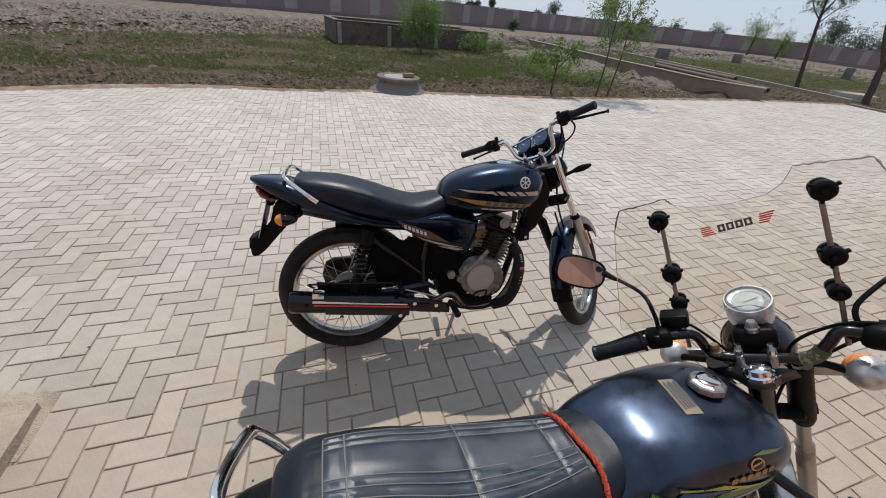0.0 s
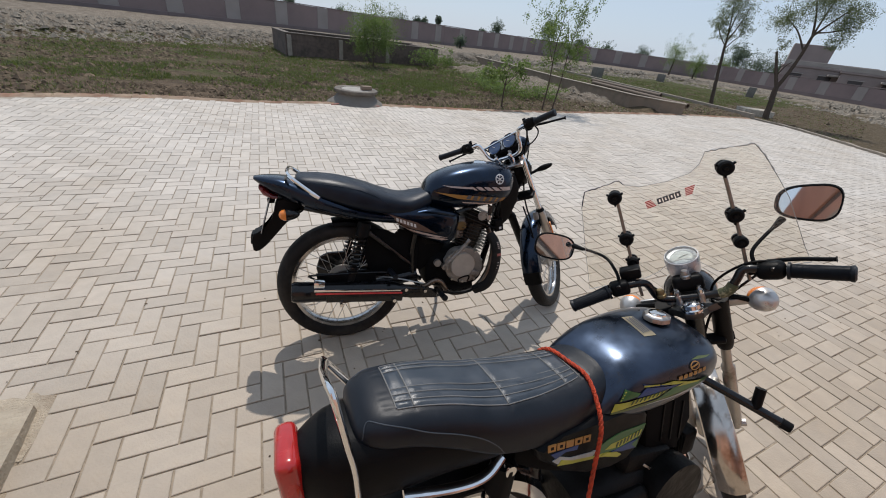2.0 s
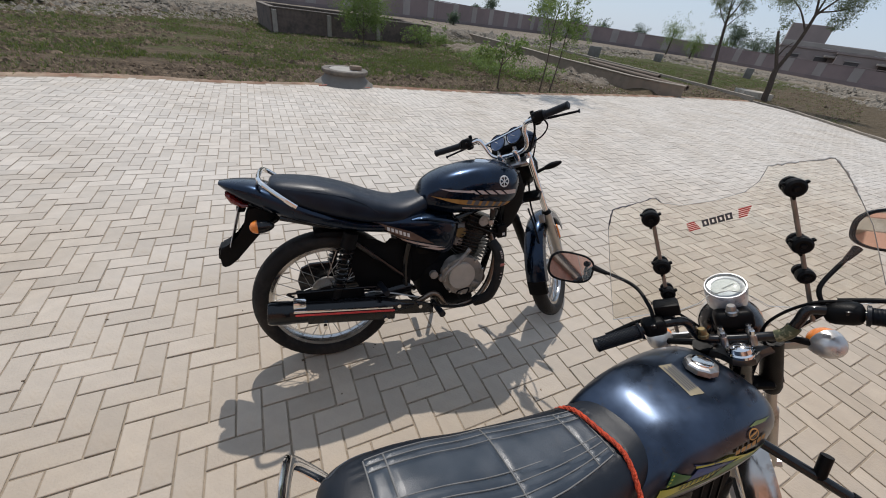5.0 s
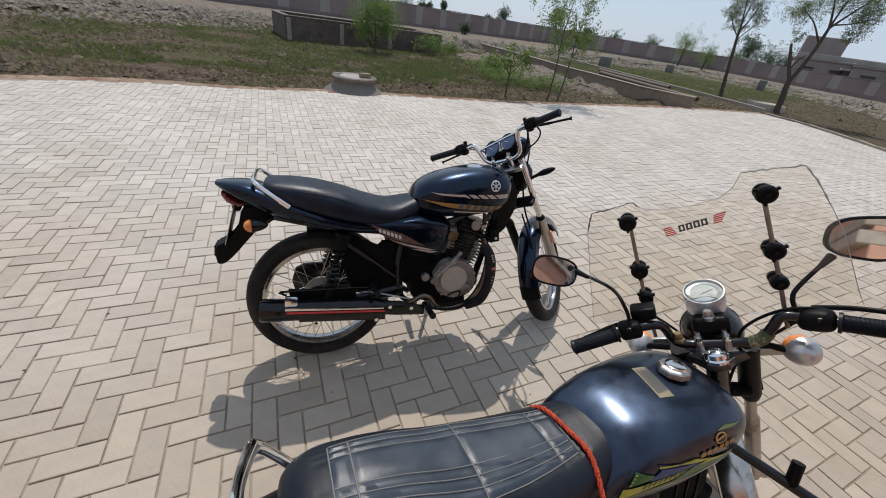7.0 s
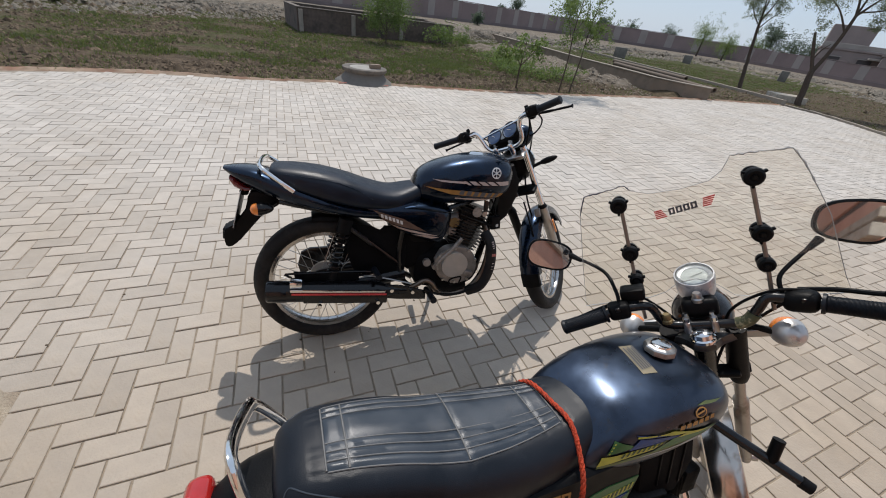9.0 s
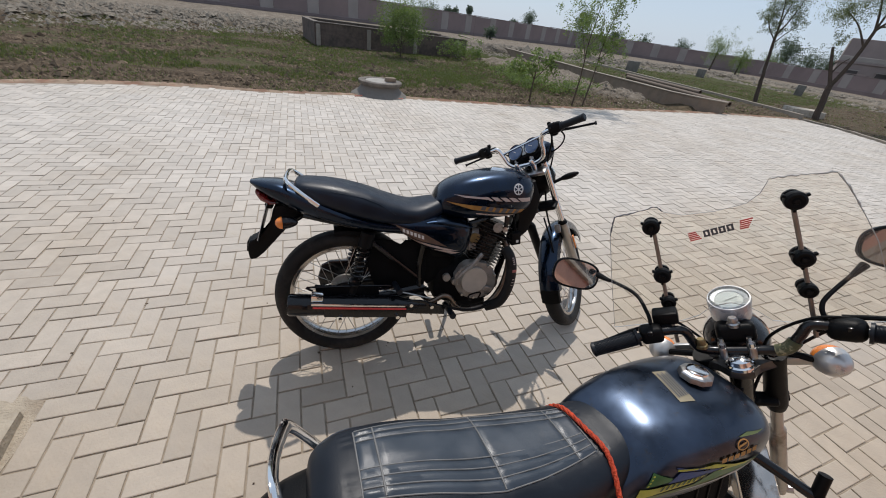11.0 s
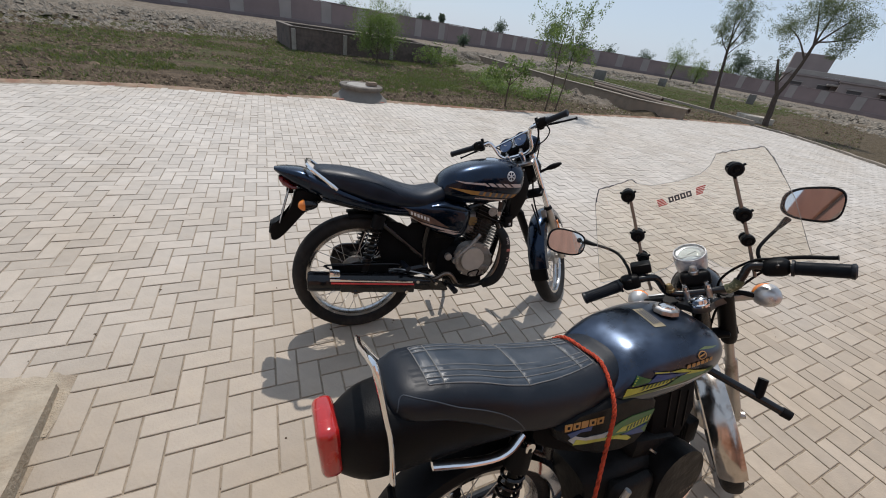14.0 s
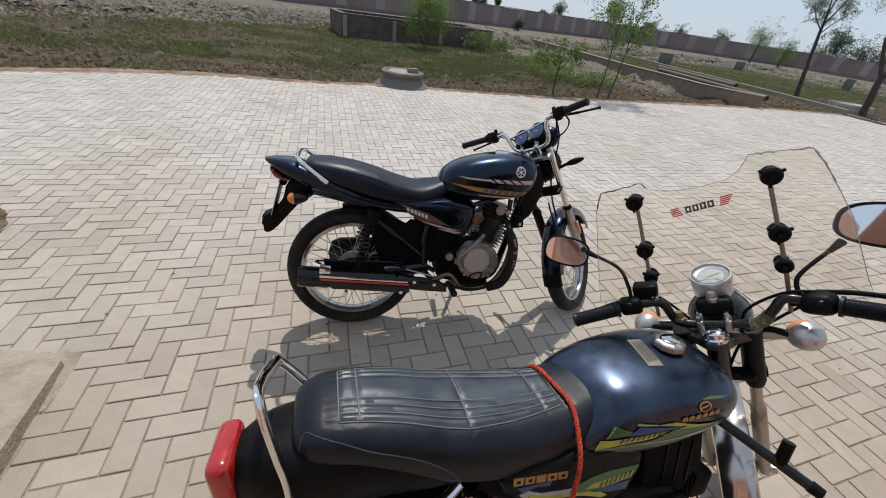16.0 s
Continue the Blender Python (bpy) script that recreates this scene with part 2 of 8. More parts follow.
BRASS = material("dull_brass", (0.24, 0.18, 0.09), 0.45, 0.8, vary=0.2, scale=24)
PIPE_STEEL = material("browned_pipe_steel", (0.20, 0.16, 0.13), 0.32, 0.9, vary=0.25, scale=18, second=(0.14, 0.095, 0.065), second_at=0.55, second_scale=12)
RED_FADED = material("faded_red_label", (0.40, 0.13, 0.115), 0.5, vary=0.2, scale=60)
CAMO_TAPE = material("mottled_tape", (0.06, 0.065, 0.03), 0.55, vary=0.2, scale=30, second=(0.30, 0.27, 0.16), second_at=0.54, second_scale=70)
ROD_STEEL = material("dull_rod_steel", (0.23, 0.195, 0.165), 0.42, 0.7, vary=0.2, scale=24)
HEATED = material("browned_steel", (0.11, 0.085, 0.07), 0.45, 0.8, vary=0.3, scale=16)
AMBER = material("amber_lens", (0.75, 0.22, 0.03), 0.2, coat=0.6, vary=0.15, scale=30)
RED_LENS = material("red_lens", (0.36, 0.012, 0.010), 0.2, coat=0.8, vary=0.15, scale=30)
RED_DARK = material("dark_red_lens", (0.13, 0.008, 0.007), 0.25, coat=0.5, vary=0.2, scale=30)
WHITE = material("white_print", (0.62, 0.60, 0.58), 0.5, vary=0.08, scale=30)
GOLD_PRINT = material("gold_print", (0.34, 0.17, 0.045), 0.45, vary=0.2, scale=30)
PALE_PRINT = material("rose_grey_print", (0.46, 0.37, 0.34), 0.5, vary=0.15, scale=30)
BROWN_PRINT = material("brown_print", (0.115, 0.068, 0.050), 0.4, vary=0.2, scale=30)
YELLOW_PRINT = material("yellow_green_print", (0.37, 0.36, 0.05), 0.4, vary=0.2, scale=30)
GREEN_PRINT = material("green_print", (0.045, 0.125, 0.04), 0.4, vary=0.2, scale=30)
OLIVE_PRINT = material("olive_print", (0.105, 0.135, 0.045), 0.4, vary=0.25, scale=30)
DARK_GREEN_PRINT = material("dark_green_print", (0.030, 0.060, 0.025), 0.4, vary=0.2, scale=30)
BLUE_PRINT = material("blue_print", (0.02, 0.05, 0.16), 0.4, vary=0.2, scale=30)
SILVER_PRINT = material("silver_print", (0.36, 0.37, 0.36), 0.4, vary=0.2, scale=30)
RED_PRINT = material("red_print", (0.62, 0.05, 0.05), 0.5, vary=0.15, scale=30)
DARK_PRINT = material("dark_grey_print", (0.09, 0.09, 0.10), 0.5, vary=0.1, scale=30)
LABEL = material("caution_sticker", (0.25, 0.21, 0.135), 0.5, vary=0.12, scale=40)
ROPE = material("orange_rope", (0.46, 0.052, 0.017), 0.75, vary=0.3, scale=60, bump=0.6, bump_scale=200)
# small diffuse share added to lighten what the glass reflects
MIRROR = material("milky_mirror_glass", (0.9, 0.89, 0.87), 0.02, 0.965, vary=0.01, scale=3, rough_vary=0.01)
DIAL = material("dial_face", (0.52, 0.56, 0.57), 0.35, vary=0.1, scale=20)
PALE_FILM = material("silver_plastic_in_film", (0.47, 0.485, 0.52), 0.28, 0.35, coat=0.4, vary=0.12, scale=30, second=(0.60, 0.61, 0.64), second_at=0.6, second_scale=40)
DIAL_BLUE = material("blue_dial_face", (0.06, 0.10, 0.20), 0.2, coat=1.0, vary=0.2, scale=20)
SHIELD = glass("clear_acrylic", (0.986, 0.976, 0.946), 0.06, 0.028)
SHIELD_EDGE = material("acrylic_edge", (0.42, 0.41, 0.39), 0.4, vary=0.2, scale=60)
LENS_CLEAR = glass("clear_lens", (0.9, 0.92, 0.92), 0.03, 0.06)


# ---- shapes ----
def part(name, bm, mat, parent, label="", smooth=True):
    """Links a bmesh as one mesh object under a thing or a part."""
    me = bpy.data.meshes.new(name)
    bmesh.ops.recalc_face_normals(bm, faces=bm.faces)
    if smooth:
        for f in bm.faces:
            f.smooth = True
        for e in bm.edges:
            if len(e.link_faces) == 2 and e.calc_face_angle(0) > 0.6:
                e.smooth = False
    bm.to_mesh(me)
    bm.free()
    me.materials.append(mat)
    ob = new(name, me)
    if parent:
        ob.parent = parent
    return tagged(ob, label)


def empty(name, m, label, category, group="", kind=""):
    ob = new(name)
    ob.empty_display_size = 0.1
    ob.matrix_world = m
    return tagged(ob, label, category, group, kind)


def smooth_path(pts, steps=6):
    """Catmull-Rom through the points."""
    pts = [Vector(p) for p in pts]
    out = []
    for i in range(len(pts) - 1):
        p0, p1, p2, p3 = pts[max(i - 1, 0)], pts[i], pts[i + 1], pts[min(i + 2, len(pts) - 1)]
        for k in range(steps):
            t = k / steps
            out.append(0.5 * (2 * p1 + (p2 - p0) * t + (2 * p0 - 5 * p1 + 4 * p2 - p3) * t * t + (3 * p1 - p0 - 3 * p2 + p3) * t ** 3))
    return out + [pts[-1]]


def smooth_rows(rows, steps=5):
    """A smooth run of (x, z) pairs."""
    return [(p.x, p.z) for p in smooth_path([(x, 0, z) for x, z in rows], steps)]


def tube(pts, r, seg=10, bm=None, flat=1.0, closed=False):
    """Sweeps a circle along points; r is one radius or a list."""
    bm = bm or bmesh.new()
    pts = [Vector(p) for p in pts]
    n = len(pts)
    rs = r if isinstance(r, (list, tuple)) else [r] * n
    rings = []
    ref = None
    for i, p in enumerate(pts):
        a = pts[(i - 1) % n] if closed else pts[max(i - 1, 0)]
        b = pts[(i + 1) % n] if closed else pts[min(i + 1, n - 1)]
        d = (b - a).normalized()
        if ref is None:
            ref = d.cross(Vector((0, 0, 1)))
            if ref.length < 0.1:
                ref = d.cross(Vector((0, 1, 0)))
        ref = (ref - d * ref.dot(d)).normalized()
        side = d.cross(ref)
        rings.append([bm.verts.new(p + (ref * math.cos(2 * math.pi * k / seg) + side * flat * math.sin(2 * math.pi * k / seg)) * rs[i]) for k in range(seg)])
    for i in range(n if closed else n - 1):
        a, b = rings[i], rings[(i + 1) % n]
        for k in range(seg):
            bm.faces.new((a[k], a[(k + 1) % seg], b[(k + 1) % seg], b[k]))
    if not closed:
        bm.faces.new(rings[0][::-1])
        bm.faces.new(rings[-1])
    return bm


def lathe(profile, seg=32, m=None, bm=None, closed=False):
    """Turns (radius, height) round the local z axis, then places it by m."""
    bm = bm or bmesh.new()
    m = m or Matrix()
    rings = []
    for r, h in profile:
        if r < 1e-5:
            rings.append([bm.verts.new(m @ Vector((0, 0, h)))])
        else:
            rings.append([bm.verts.new(m @ Vector((r * math.cos(2 * math.pi * k / seg), r * math.sin(2 * math.pi * k / seg), h))) for k in range(seg)])
    pairs = list(zip(rings, rings[1:])) + ([(rings[-1], rings[0])] if closed else [])
    for a, b in pairs:
        for k in range(seg):
            q = [a[k % len(a)], a[(k + 1) % len(a)], b[(k + 1) % len(b)], b[k % len(b)]]
            q = list(dict.fromkeys(q))
            if len(q) > 2:
                bm.faces.new(q)
    return bm


def box(size, m=None, bevel=0.0, bm=None, segs=2):
    """A bevelled box of that size, centred, placed by m."""
    bm2 = bmesh.new()
    bmesh.ops.create_cube(bm2, size=1)
    bmesh.ops.scale(bm2, vec=size, verts=bm2.verts)
    if bevel:
        bmesh.ops.bevel(bm2, geom=bm2.edges[:], offset=bevel, segments=segs, profile=0.5, affect="EDGES")
    if m:
        bmesh.ops.transform(bm2, matrix=m, verts=bm2.verts)
    return merge(bm, bm2)


def merge(bm, other):
    if bm is None:
        return other
    tmp = bpy.data.meshes.new("tmp")
    other.to_mesh(tmp)
    other.free()
    bm.from_mesh(tmp)
    bpy.data.meshes.remove(tmp)
    return bm


def plate(outline, y0, y1, bevel=0.0, m=None, bm=None):
    """A flat outline of (x, z) given thickness from y0 to y1."""
    bm2 = bmesh.new()
    lo = [bm2.verts.new((x, y0, z)) for x, z in outline]
    hi = [bm2.verts.new((x, y1, z)) for x, z in outline]
    bm2.faces.new(lo)
    bm2.faces.new(hi[::-1])
    for k in range(len(lo)):
        j = (k + 1) % len(lo)
        bm2.faces.new((lo[j], lo[k], hi[k], hi[j]))
    if bevel:
        rim = [e for e in bm2.edges if abs(e.verts[0].co.y - e.verts[1].co.y) < 1e-6]
        bmesh.ops.bevel(bm2, geom=rim, offset=bevel, segments=2, profile=0.5, affect="EDGES")
    if m:
        bmesh.ops.transform(bm2, matrix=m, verts=bm2.verts)
    return merge(bm, bm2)


def loft(stations, seg=24, bm=None, m=None):
    """Bodies along x: stations of (x, z_low, z_high, half_width, power, z_widest 0..1, y_shift)."""
    bm2 = bmesh.new()
    rings = []
    for x, lo, hi, hw, power, wide, ys in stations:
        zc = lo + (hi - lo) * wide
        ring = []
        for k in range(seg):
            a = 2 * math.pi * k / seg
            c, s = math.cos(a), math.sin(a)
            y = hw * math.copysign(abs(c) ** (2 / power), c)
            z = math.copysign(abs(s) ** (2 / power), s)
            ring.append(bm2.verts.new((x, y + ys, zc + z * ((hi - zc) if s > 0 else (zc - lo)))))
        rings.append(ring)
    for a, b in zip(rings, rings[1:]):
        for k in range(seg):
            bm2.faces.new((a[k], a[(k + 1) % seg], b[(k + 1) % seg], b[k]))
    bm2.faces.new(rings[0][::-1])
    bm2.faces.new(rings[-1])
    if m:
        bmesh.ops.transform(bm2, matrix=m, verts=bm2.verts)
    return merge(bm, bm2)


def refine(stations, steps=5):
    """Smooth in-between stations for a loft."""
    rows = [list(s) for s in stations]
    out = []
    for i in range(len(rows) - 1):
        p0, p1, p2, p3 = rows[max(i - 1, 0)], rows[i], rows[i + 1], rows[min(i + 2, len(rows) - 1)]
        for k in range(steps):
            t = k / steps
            out.append([0.5 * (2 * b + (c - a) * t + (2 * a - 5 * b + 4 * c - d) * t * t + (3 * b - a - 3 * c + d) * t ** 3) for a, b, c, d in zip(p0, p1, p2, p3)])
    return out + [rows[-1]]


def at_y(x, y, z):
    """A lathe axis along y at that place."""
    return Matrix.Translation((x, y, z)) @ Matrix.Rotation(radians(90), 4, "X")


def frame3(o, x, y, z):
    """A matrix from an origin and three axes."""
    m = Matrix.Identity(4)
    for i, v in enumerate((x, y, z, o)):
        m[0][i], m[1][i], m[2][i] = v
    return m


# ---- ground and setting ----
EDGE = [(-9.0, 4.3), (-6.2, 5.95), (-4.15, 7.13), (-3.4, 7.52), (-2.4, 7.83), (-1.2, 8.02), (0.27, 8.48), (2.05, 8.77), (4.2, 9.16), (8.3, 10.3), (11.9, 11.3), (15.8, 11.9)]
KERB = [(15.8, 11.9), (15.9, 10.6), (15.4, 9.1), (14.6, 7.3), (13.2, 4.4), (11.0, 1.0), (8.5, -3.5)]
BACK = [(-9.0, -3.5)]
PAVED = EDGE + KERB[1:] + BACK


def inside(x, y, poly):
    hit = False
    for i in range(len(poly)):
        (x1, y1), (x2, y2) = poly[i - 1], poly[i]
        if (y1 > y) != (y2 > y) and x < (x2 - x1) * (y - y1) / (y2 - y1) + x1:
            hit = not hit
    return hit


def edge_distance(x, y, line):
    best = 1e9
    for (x1, y1), (x2, y2) in zip(line, line[1:]):
        dx, dy = x2 - x1, y2 - y1
        t = max(0, min(1, ((x - x1) * dx + (y - y1) * dy) / (dx * dx + dy * dy)))
        best = min(best, math.hypot(x - x1 - t * dx, y - y1 - t * dy))
    return best


BANK = [(-80, 11.0), (-62, 14.0), (-45, 17.3), (-25, 19.5), (-5, 22.0), (12, 24.5), (24, 30.0), (32, 36.0), (42, 46.0), (50, 42.5), (55, 40.0), (60, 36.0), (63, 32.5), (75, 29.0), (95, 27.0), (130, 27.0)]


def bank_radius(a):
    if a <= BANK[0][0]:
        return BANK[0][1]
    for (a1, r1), (a2, r2) in zip(BANK, BANK[1:]):
        if a <= a2:
            return r1 + (r2 - r1) * (a - a1) / (a2 - a1)
    return BANK[-1][1]


def step(t):
    t = max(0.0, min(1.0, t))
    return t * t * (3 - 2 * t)


def ground_height(x, y):
    """The field: nearly flat, with clods, a rubble bank round it and a level terrace behind."""
    r, a = math.hypot(x - 2, y - 1), math.degrees(math.atan2(x - 2, y - 1))
    n1 = noise.noise(Vector((x * 0.35, y * 0.35, 3.1)))
    n2 = noise.noise(Vector((x * 1.7, y * 1.7, 7.7)))
    n3 = noise.noise(Vector((x * 5.0, y * 5.0, 1.3)))
    rb = bank_radius(a) + 0.7 * n1
    s = step((r - rb) / 1.9)
    tall = 0.46 if a < 5 else 0.46 - 0.12 * step((a - 5) / 25)
    z = -0.05 + 0.035 * n1 + 0.025 * n2 + 0.02 * n3 + tall * s - 0.12 * step((r - rb - 4) / 14)
    z += 0.14 * max(0.0, n2 + 0.25) * math.exp(-((r - rb - 0.9) / 1.2) ** 2)
    # heaps of spoil against the drain
    for hx, hy, hr, hh in ((8.0, 12.4, 0.9, 0.13), (7.1, 12.3, 0.8, 0.14), (8.4, 11.8, 0.7, 0.12), (9.1, 11.75, 0.55, 0.12), (6.9, 13.6, 1.0, 0.15), (7.4, 15.0, 1.4, 0.22), (7.2, 18.2, 1.9, 0.36), (8.6, 13.4, 1.2, 0.13), (8.3, 16.4, 1.3, 0.18), (9.2, 12.6, 0.8, 0.10)):
        z += hh * math.exp(-((x - hx) ** 2 + (y - hy) ** 2) / (hr * hr)) * (1 + 0.5 * n2 + 0.4 * n3)
    # a shallow trench in front of the drain wall
    if 8.0 < x < 11.6 and 10.5 < y < 19:
        z -= 0.10 * math.exp(-((x - 9.9) / 0.85) ** 2) * step((19 - y) / 4)
    if 10.7 < x < 16.2 and y > 11.6 and r < rb:
        z = max(z, 0.06 + 0.03 * n2)
    d = edge_distance(x, y, EDGE + KERB[1:])
    if inside(x, y, PAVED):
        z = -0.10
    else:
        z = -0.03 + (z + 0.03) * step(d / 0.8) if d < 0.8 else z
    return z


def graded(lo, hi, fine_lo, fine_hi, stepf, far):
    vals = list(np.arange(fine_lo, fine_hi + 1e-6, stepf))
    s, v = stepf, fine_lo
    while v > lo:
        s *= 1.35
        v -= s
        vals.insert(0, max(v, lo))
    s, v = stepf, fine_hi
    while v < hi:
        s *= 1.35
        v += s
        vals.append(min(v, hi))
    return vals


def soil_material():
    m = bpy.data.materials.new("field_soil")
    m.use_nodes = True
    nt = m.node_tree
    b = nt.nodes["Principled BSDF"]
    b.inputs["Roughness"].default_value = 0.95
    b.inputs["Specular IOR Level"].default_value = 0.1
    geo = nt.nodes.new("ShaderNodeNewGeometry")

    def noise_node(scale, detail, lo, hi):
        n = nt.nodes.new("ShaderNodeTexNoise")
        n.inputs["Scale"].default_value, n.inputs["Detail"].default_value, n.inputs["Roughness"].default_value = scale, detail, 0.6
        nt.links.new(geo.outputs["Position"], n.inputs["Vector"])
        r = nt.nodes.new("ShaderNodeMapRange")
        r.inputs["From Min"].default_value, r.inputs["From Max"].default_value = lo, hi
        nt.links.new(n.outputs["Fac"], r.inputs["Value"])
        return r.outputs[0]

    def blend(fac, a, c):
        mx = nt.nodes.new("ShaderNodeMix")
        mx.data_type = "RGBA"
        nt.links.new(fac, mx.inputs["Factor"])
        for key, v in (("A", a), ("B", c)):
            if isinstance(v, tuple):
                mx.inputs[key].default_value = (*v, 1)
            else:
                nt.links.new(v, mx.inputs[key])
        return mx.outputs["Result"]

    earth = blend(noise_node(6, 8, 0.35, 0.65), (0.062, 0.045, 0.031), (0.132, 0.097, 0.067))
    green = blend(noise_node(9, 6, 0.35, 0.65), (0.040, 0.048, 0.016), (0.080, 0.086, 0.031))
    sep = nt.nodes.new("ShaderNodeSeparateXYZ")
    nt.links.new(geo.outputs["Position"], sep.inputs[0])
    across = nt.nodes.new("ShaderNodeMath")         # distance from the ploughed strip along the paving
    across.operation = "MULTIPLY_ADD"
    nt.links.new(sep.outputs["X"], across.inputs[0])
    across.inputs[1].default_value = -0.30
    nt.links.new(sep.outputs["Y"], across.inputs[2])
    strip = nt.nodes.new("ShaderNodeMapRange")
    strip.inputs["From Min"].default_value, strip.inputs["From Max"].default_value = 9.2, 11.8
    strip.inputs["To Min"].default_value, strip.inputs["To Max"].default_value = -0.95, 0.30
    nt.links.new(across.outputs[0], strip.inputs["Value"])
    cover = nt.nodes.new("ShaderNodeMath")
    cover.operation, cover.use_clamp = "ADD", True
    nt.links.new(noise_node(0.75, 9, 0.40, 0.62), cover.inputs[0])
    nt.links.new(strip.outputs[0], cover.inputs[1])
    side = nt.nodes.new("ShaderNodeMapRange")       # barer earth at the west of the field
    side.inputs["From Min"].default_value, side.inputs["From Max"].default_value = -9.0, 5.0
    side.inputs["To Min"].default_value, side.inputs["To Max"].default_value = -0.42, 0.15
    nt.links.new(sep.outputs["X"], side.inputs["Value"])
    grown = nt.nodes.new("ShaderNodeMath")
    grown.operation, grown.use_clamp = "ADD", True
    nt.links.new(cover.outputs[0], grown.inputs[0])
    nt.links.new(side.outputs[0], grown.inputs[1])
    field = blend(grown.outputs[0], earth, green)
    hz = nt.nodes.new("ShaderNodeMapRange")
    hz.inputs["From Min"].default_value, hz.inputs["From Max"].default_value = 0.05, 0.16
    nt.links.new(sep.outputs["Z"], hz.inputs["Value"])
    pale = blend(noise_node(2.5, 8, 0.35, 0.65), (0.125, 0.102, 0.078), (0.245, 0.207, 0.165))
    nt.links.new(blend(hz.outputs[0], field, pale), b.inputs["Base Color"])
    n3 = nt.nodes.new("ShaderNodeTexNoise")
    n3.inputs["Scale"].default_value, n3.inputs["Detail"].default_value = 14, 10
    nt.links.new(geo.outputs["Position"], n3.inputs["Vector"])
    bp = nt.nodes.new("ShaderNodeBump")
    bp.inputs["Strength"].default_value, bp.inputs["Distance"].default_value = 0.9, 0.08
    nt.links.new(n3.outputs["Fac"], bp.inputs["Height"])
    nt.links.new(bp.outputs[0], b.inputs["Normal"])
    return m


SOIL = soil_material()


def build_ground():
    xs = graded(-2500, 2500, -14.0, 27.0, 0.22, 0)
    ys = graded(-2500, 2500, 5.0, 30.0, 0.22, 0)
    verts = [(x, y, ground_height(x, y)) for y in ys for x in xs]
    nx = len(xs)
    faces = [(j * nx + i, j * nx + i + 1, (j + 1) * nx + i + 1, (j + 1) * nx + i) for j in range(len(ys) - 1) for i in range(nx - 1)]
    me = bpy.data.meshes.new("ground")
    me.from_pydata(verts, [], faces)
    me.materials.append(SOIL)
    me.polygons.foreach_set("use_smooth", [True] * len(me.polygons))
    return tagged(new("ground", me), "rough field of brown soil and patchy grass with a pale rubble bank", "ground", kind="structure")


build_ground()


def scatter_mesh(name, mat, label, category, make, count, seed, region, parent=None):
    rng = random.Random(seed)
    verts, faces = [], []
    tries = 0
    made = 0
    while made < count and tries < count * 8:
        tries += 1
        if make(rng, verts, faces):
            made += 1
    me = bpy.data.meshes.new(name)
    me.from_pydata(verts, [], faces)
    me.materials.append(mat)
    return tagged(new(name, me), label, category, kind="stuff")


def field_point(rng, near=True):
    """A random place in the field that the film sees."""
    a = radians(rng.uniform(-58, 62))
    r = 7.0 + (rng.random() ** 1.4) * (17.0 if a < 0.45 else 30.0)
    x, y = 2 + r * math.sin(a), 1 + r * math.cos(a)
    if inside(x, y, PAVED) or edge_distance(x, y, EDGE + KERB[1:]) < 0.08:
        return None
    if 10.2 < x < 11.2 and y > 10.4:
        return None
    return x, y


def make_grass(rng, verts, faces):
    p = field_point(rng)
    if not p or noise.fractal(Vector((p[0] * 0.55 + 40, p[1] * 0.55, 0.0)), 1.0, 2.0, 3) < -0.10 - 0.035 * max(-9.0, min(5.0, p[0])) + rng.uniform(-0.25, 0.2):
        return False
    z = ground_height(*p)
    if z > 0.13 or (p[1] - 0.3 * p[0] < 10.5 + 1.3 * noise.noise(Vector((p[0] * 0.7, p[1] * 0.7, 4.0))) and rng.random() < 0.85):
        return False
    for _ in range(rng.randint(3, 6)):
        a, lean, h, w = rng.uniform(0, 6.28), rng.uniform(0.02, 0.08), rng.uniform(0.02, 0.07), rng.uniform(0.006, 0.014)
        ox, oy = p[0] + rng.uniform(-0.07, 0.07), p[1] + rng.uniform(-0.07, 0.07)
        c, s = math.cos(a), math.sin(a)
        i = len(verts)
        verts += [(ox - s * w, oy + c * w, z - 0.02), (ox + s * w, oy - c * w, z - 0.02), (ox + c * lean, oy + s * lean, z + h)]
        faces.append((i, i + 1, i + 2))
    return True


def lump(rng, verts, faces, x, y, z, s):
    i = len(verts)
    q = rng.uniform(0, 6.28)
    for k in range(4):
        a = q + k * 1.571 + rng.uniform(-0.4, 0.4)
        verts.append((x + s * math.cos(a) * rng.uniform(0.7, 1.2), y + s * math.sin(a) * rng.uniform(0.7, 1.2), z + s * rng.uniform(-0.1, 0.35)))
    verts.append((x + s * rng.uniform(-0.3, 0.3), y + s * rng.uniform(-0.3, 0.3), z + s * rng.uniform(0.55, 0.95)))
    for k in range(4):
        faces.append((i + k, i + (k + 1) % 4, i + 4))


def make_clod(rng, verts, faces):
    p = field_point(rng)
    if not p:
        return False
    z = ground_height(*p)
    if z > 0.14 or (noise.noise(Vector((p[0] * 0.5, p[1] * 0.5, 9.0))) < -0.25 and edge_distance(*p, EDGE) > 1.6):
        return False
    lump(rng, verts, faces, p[0], p[1], z - 0.015, rng.uniform(0.02, 0.075) * (1.6 if rng.random() < 0.06 else 1.0))
    return True


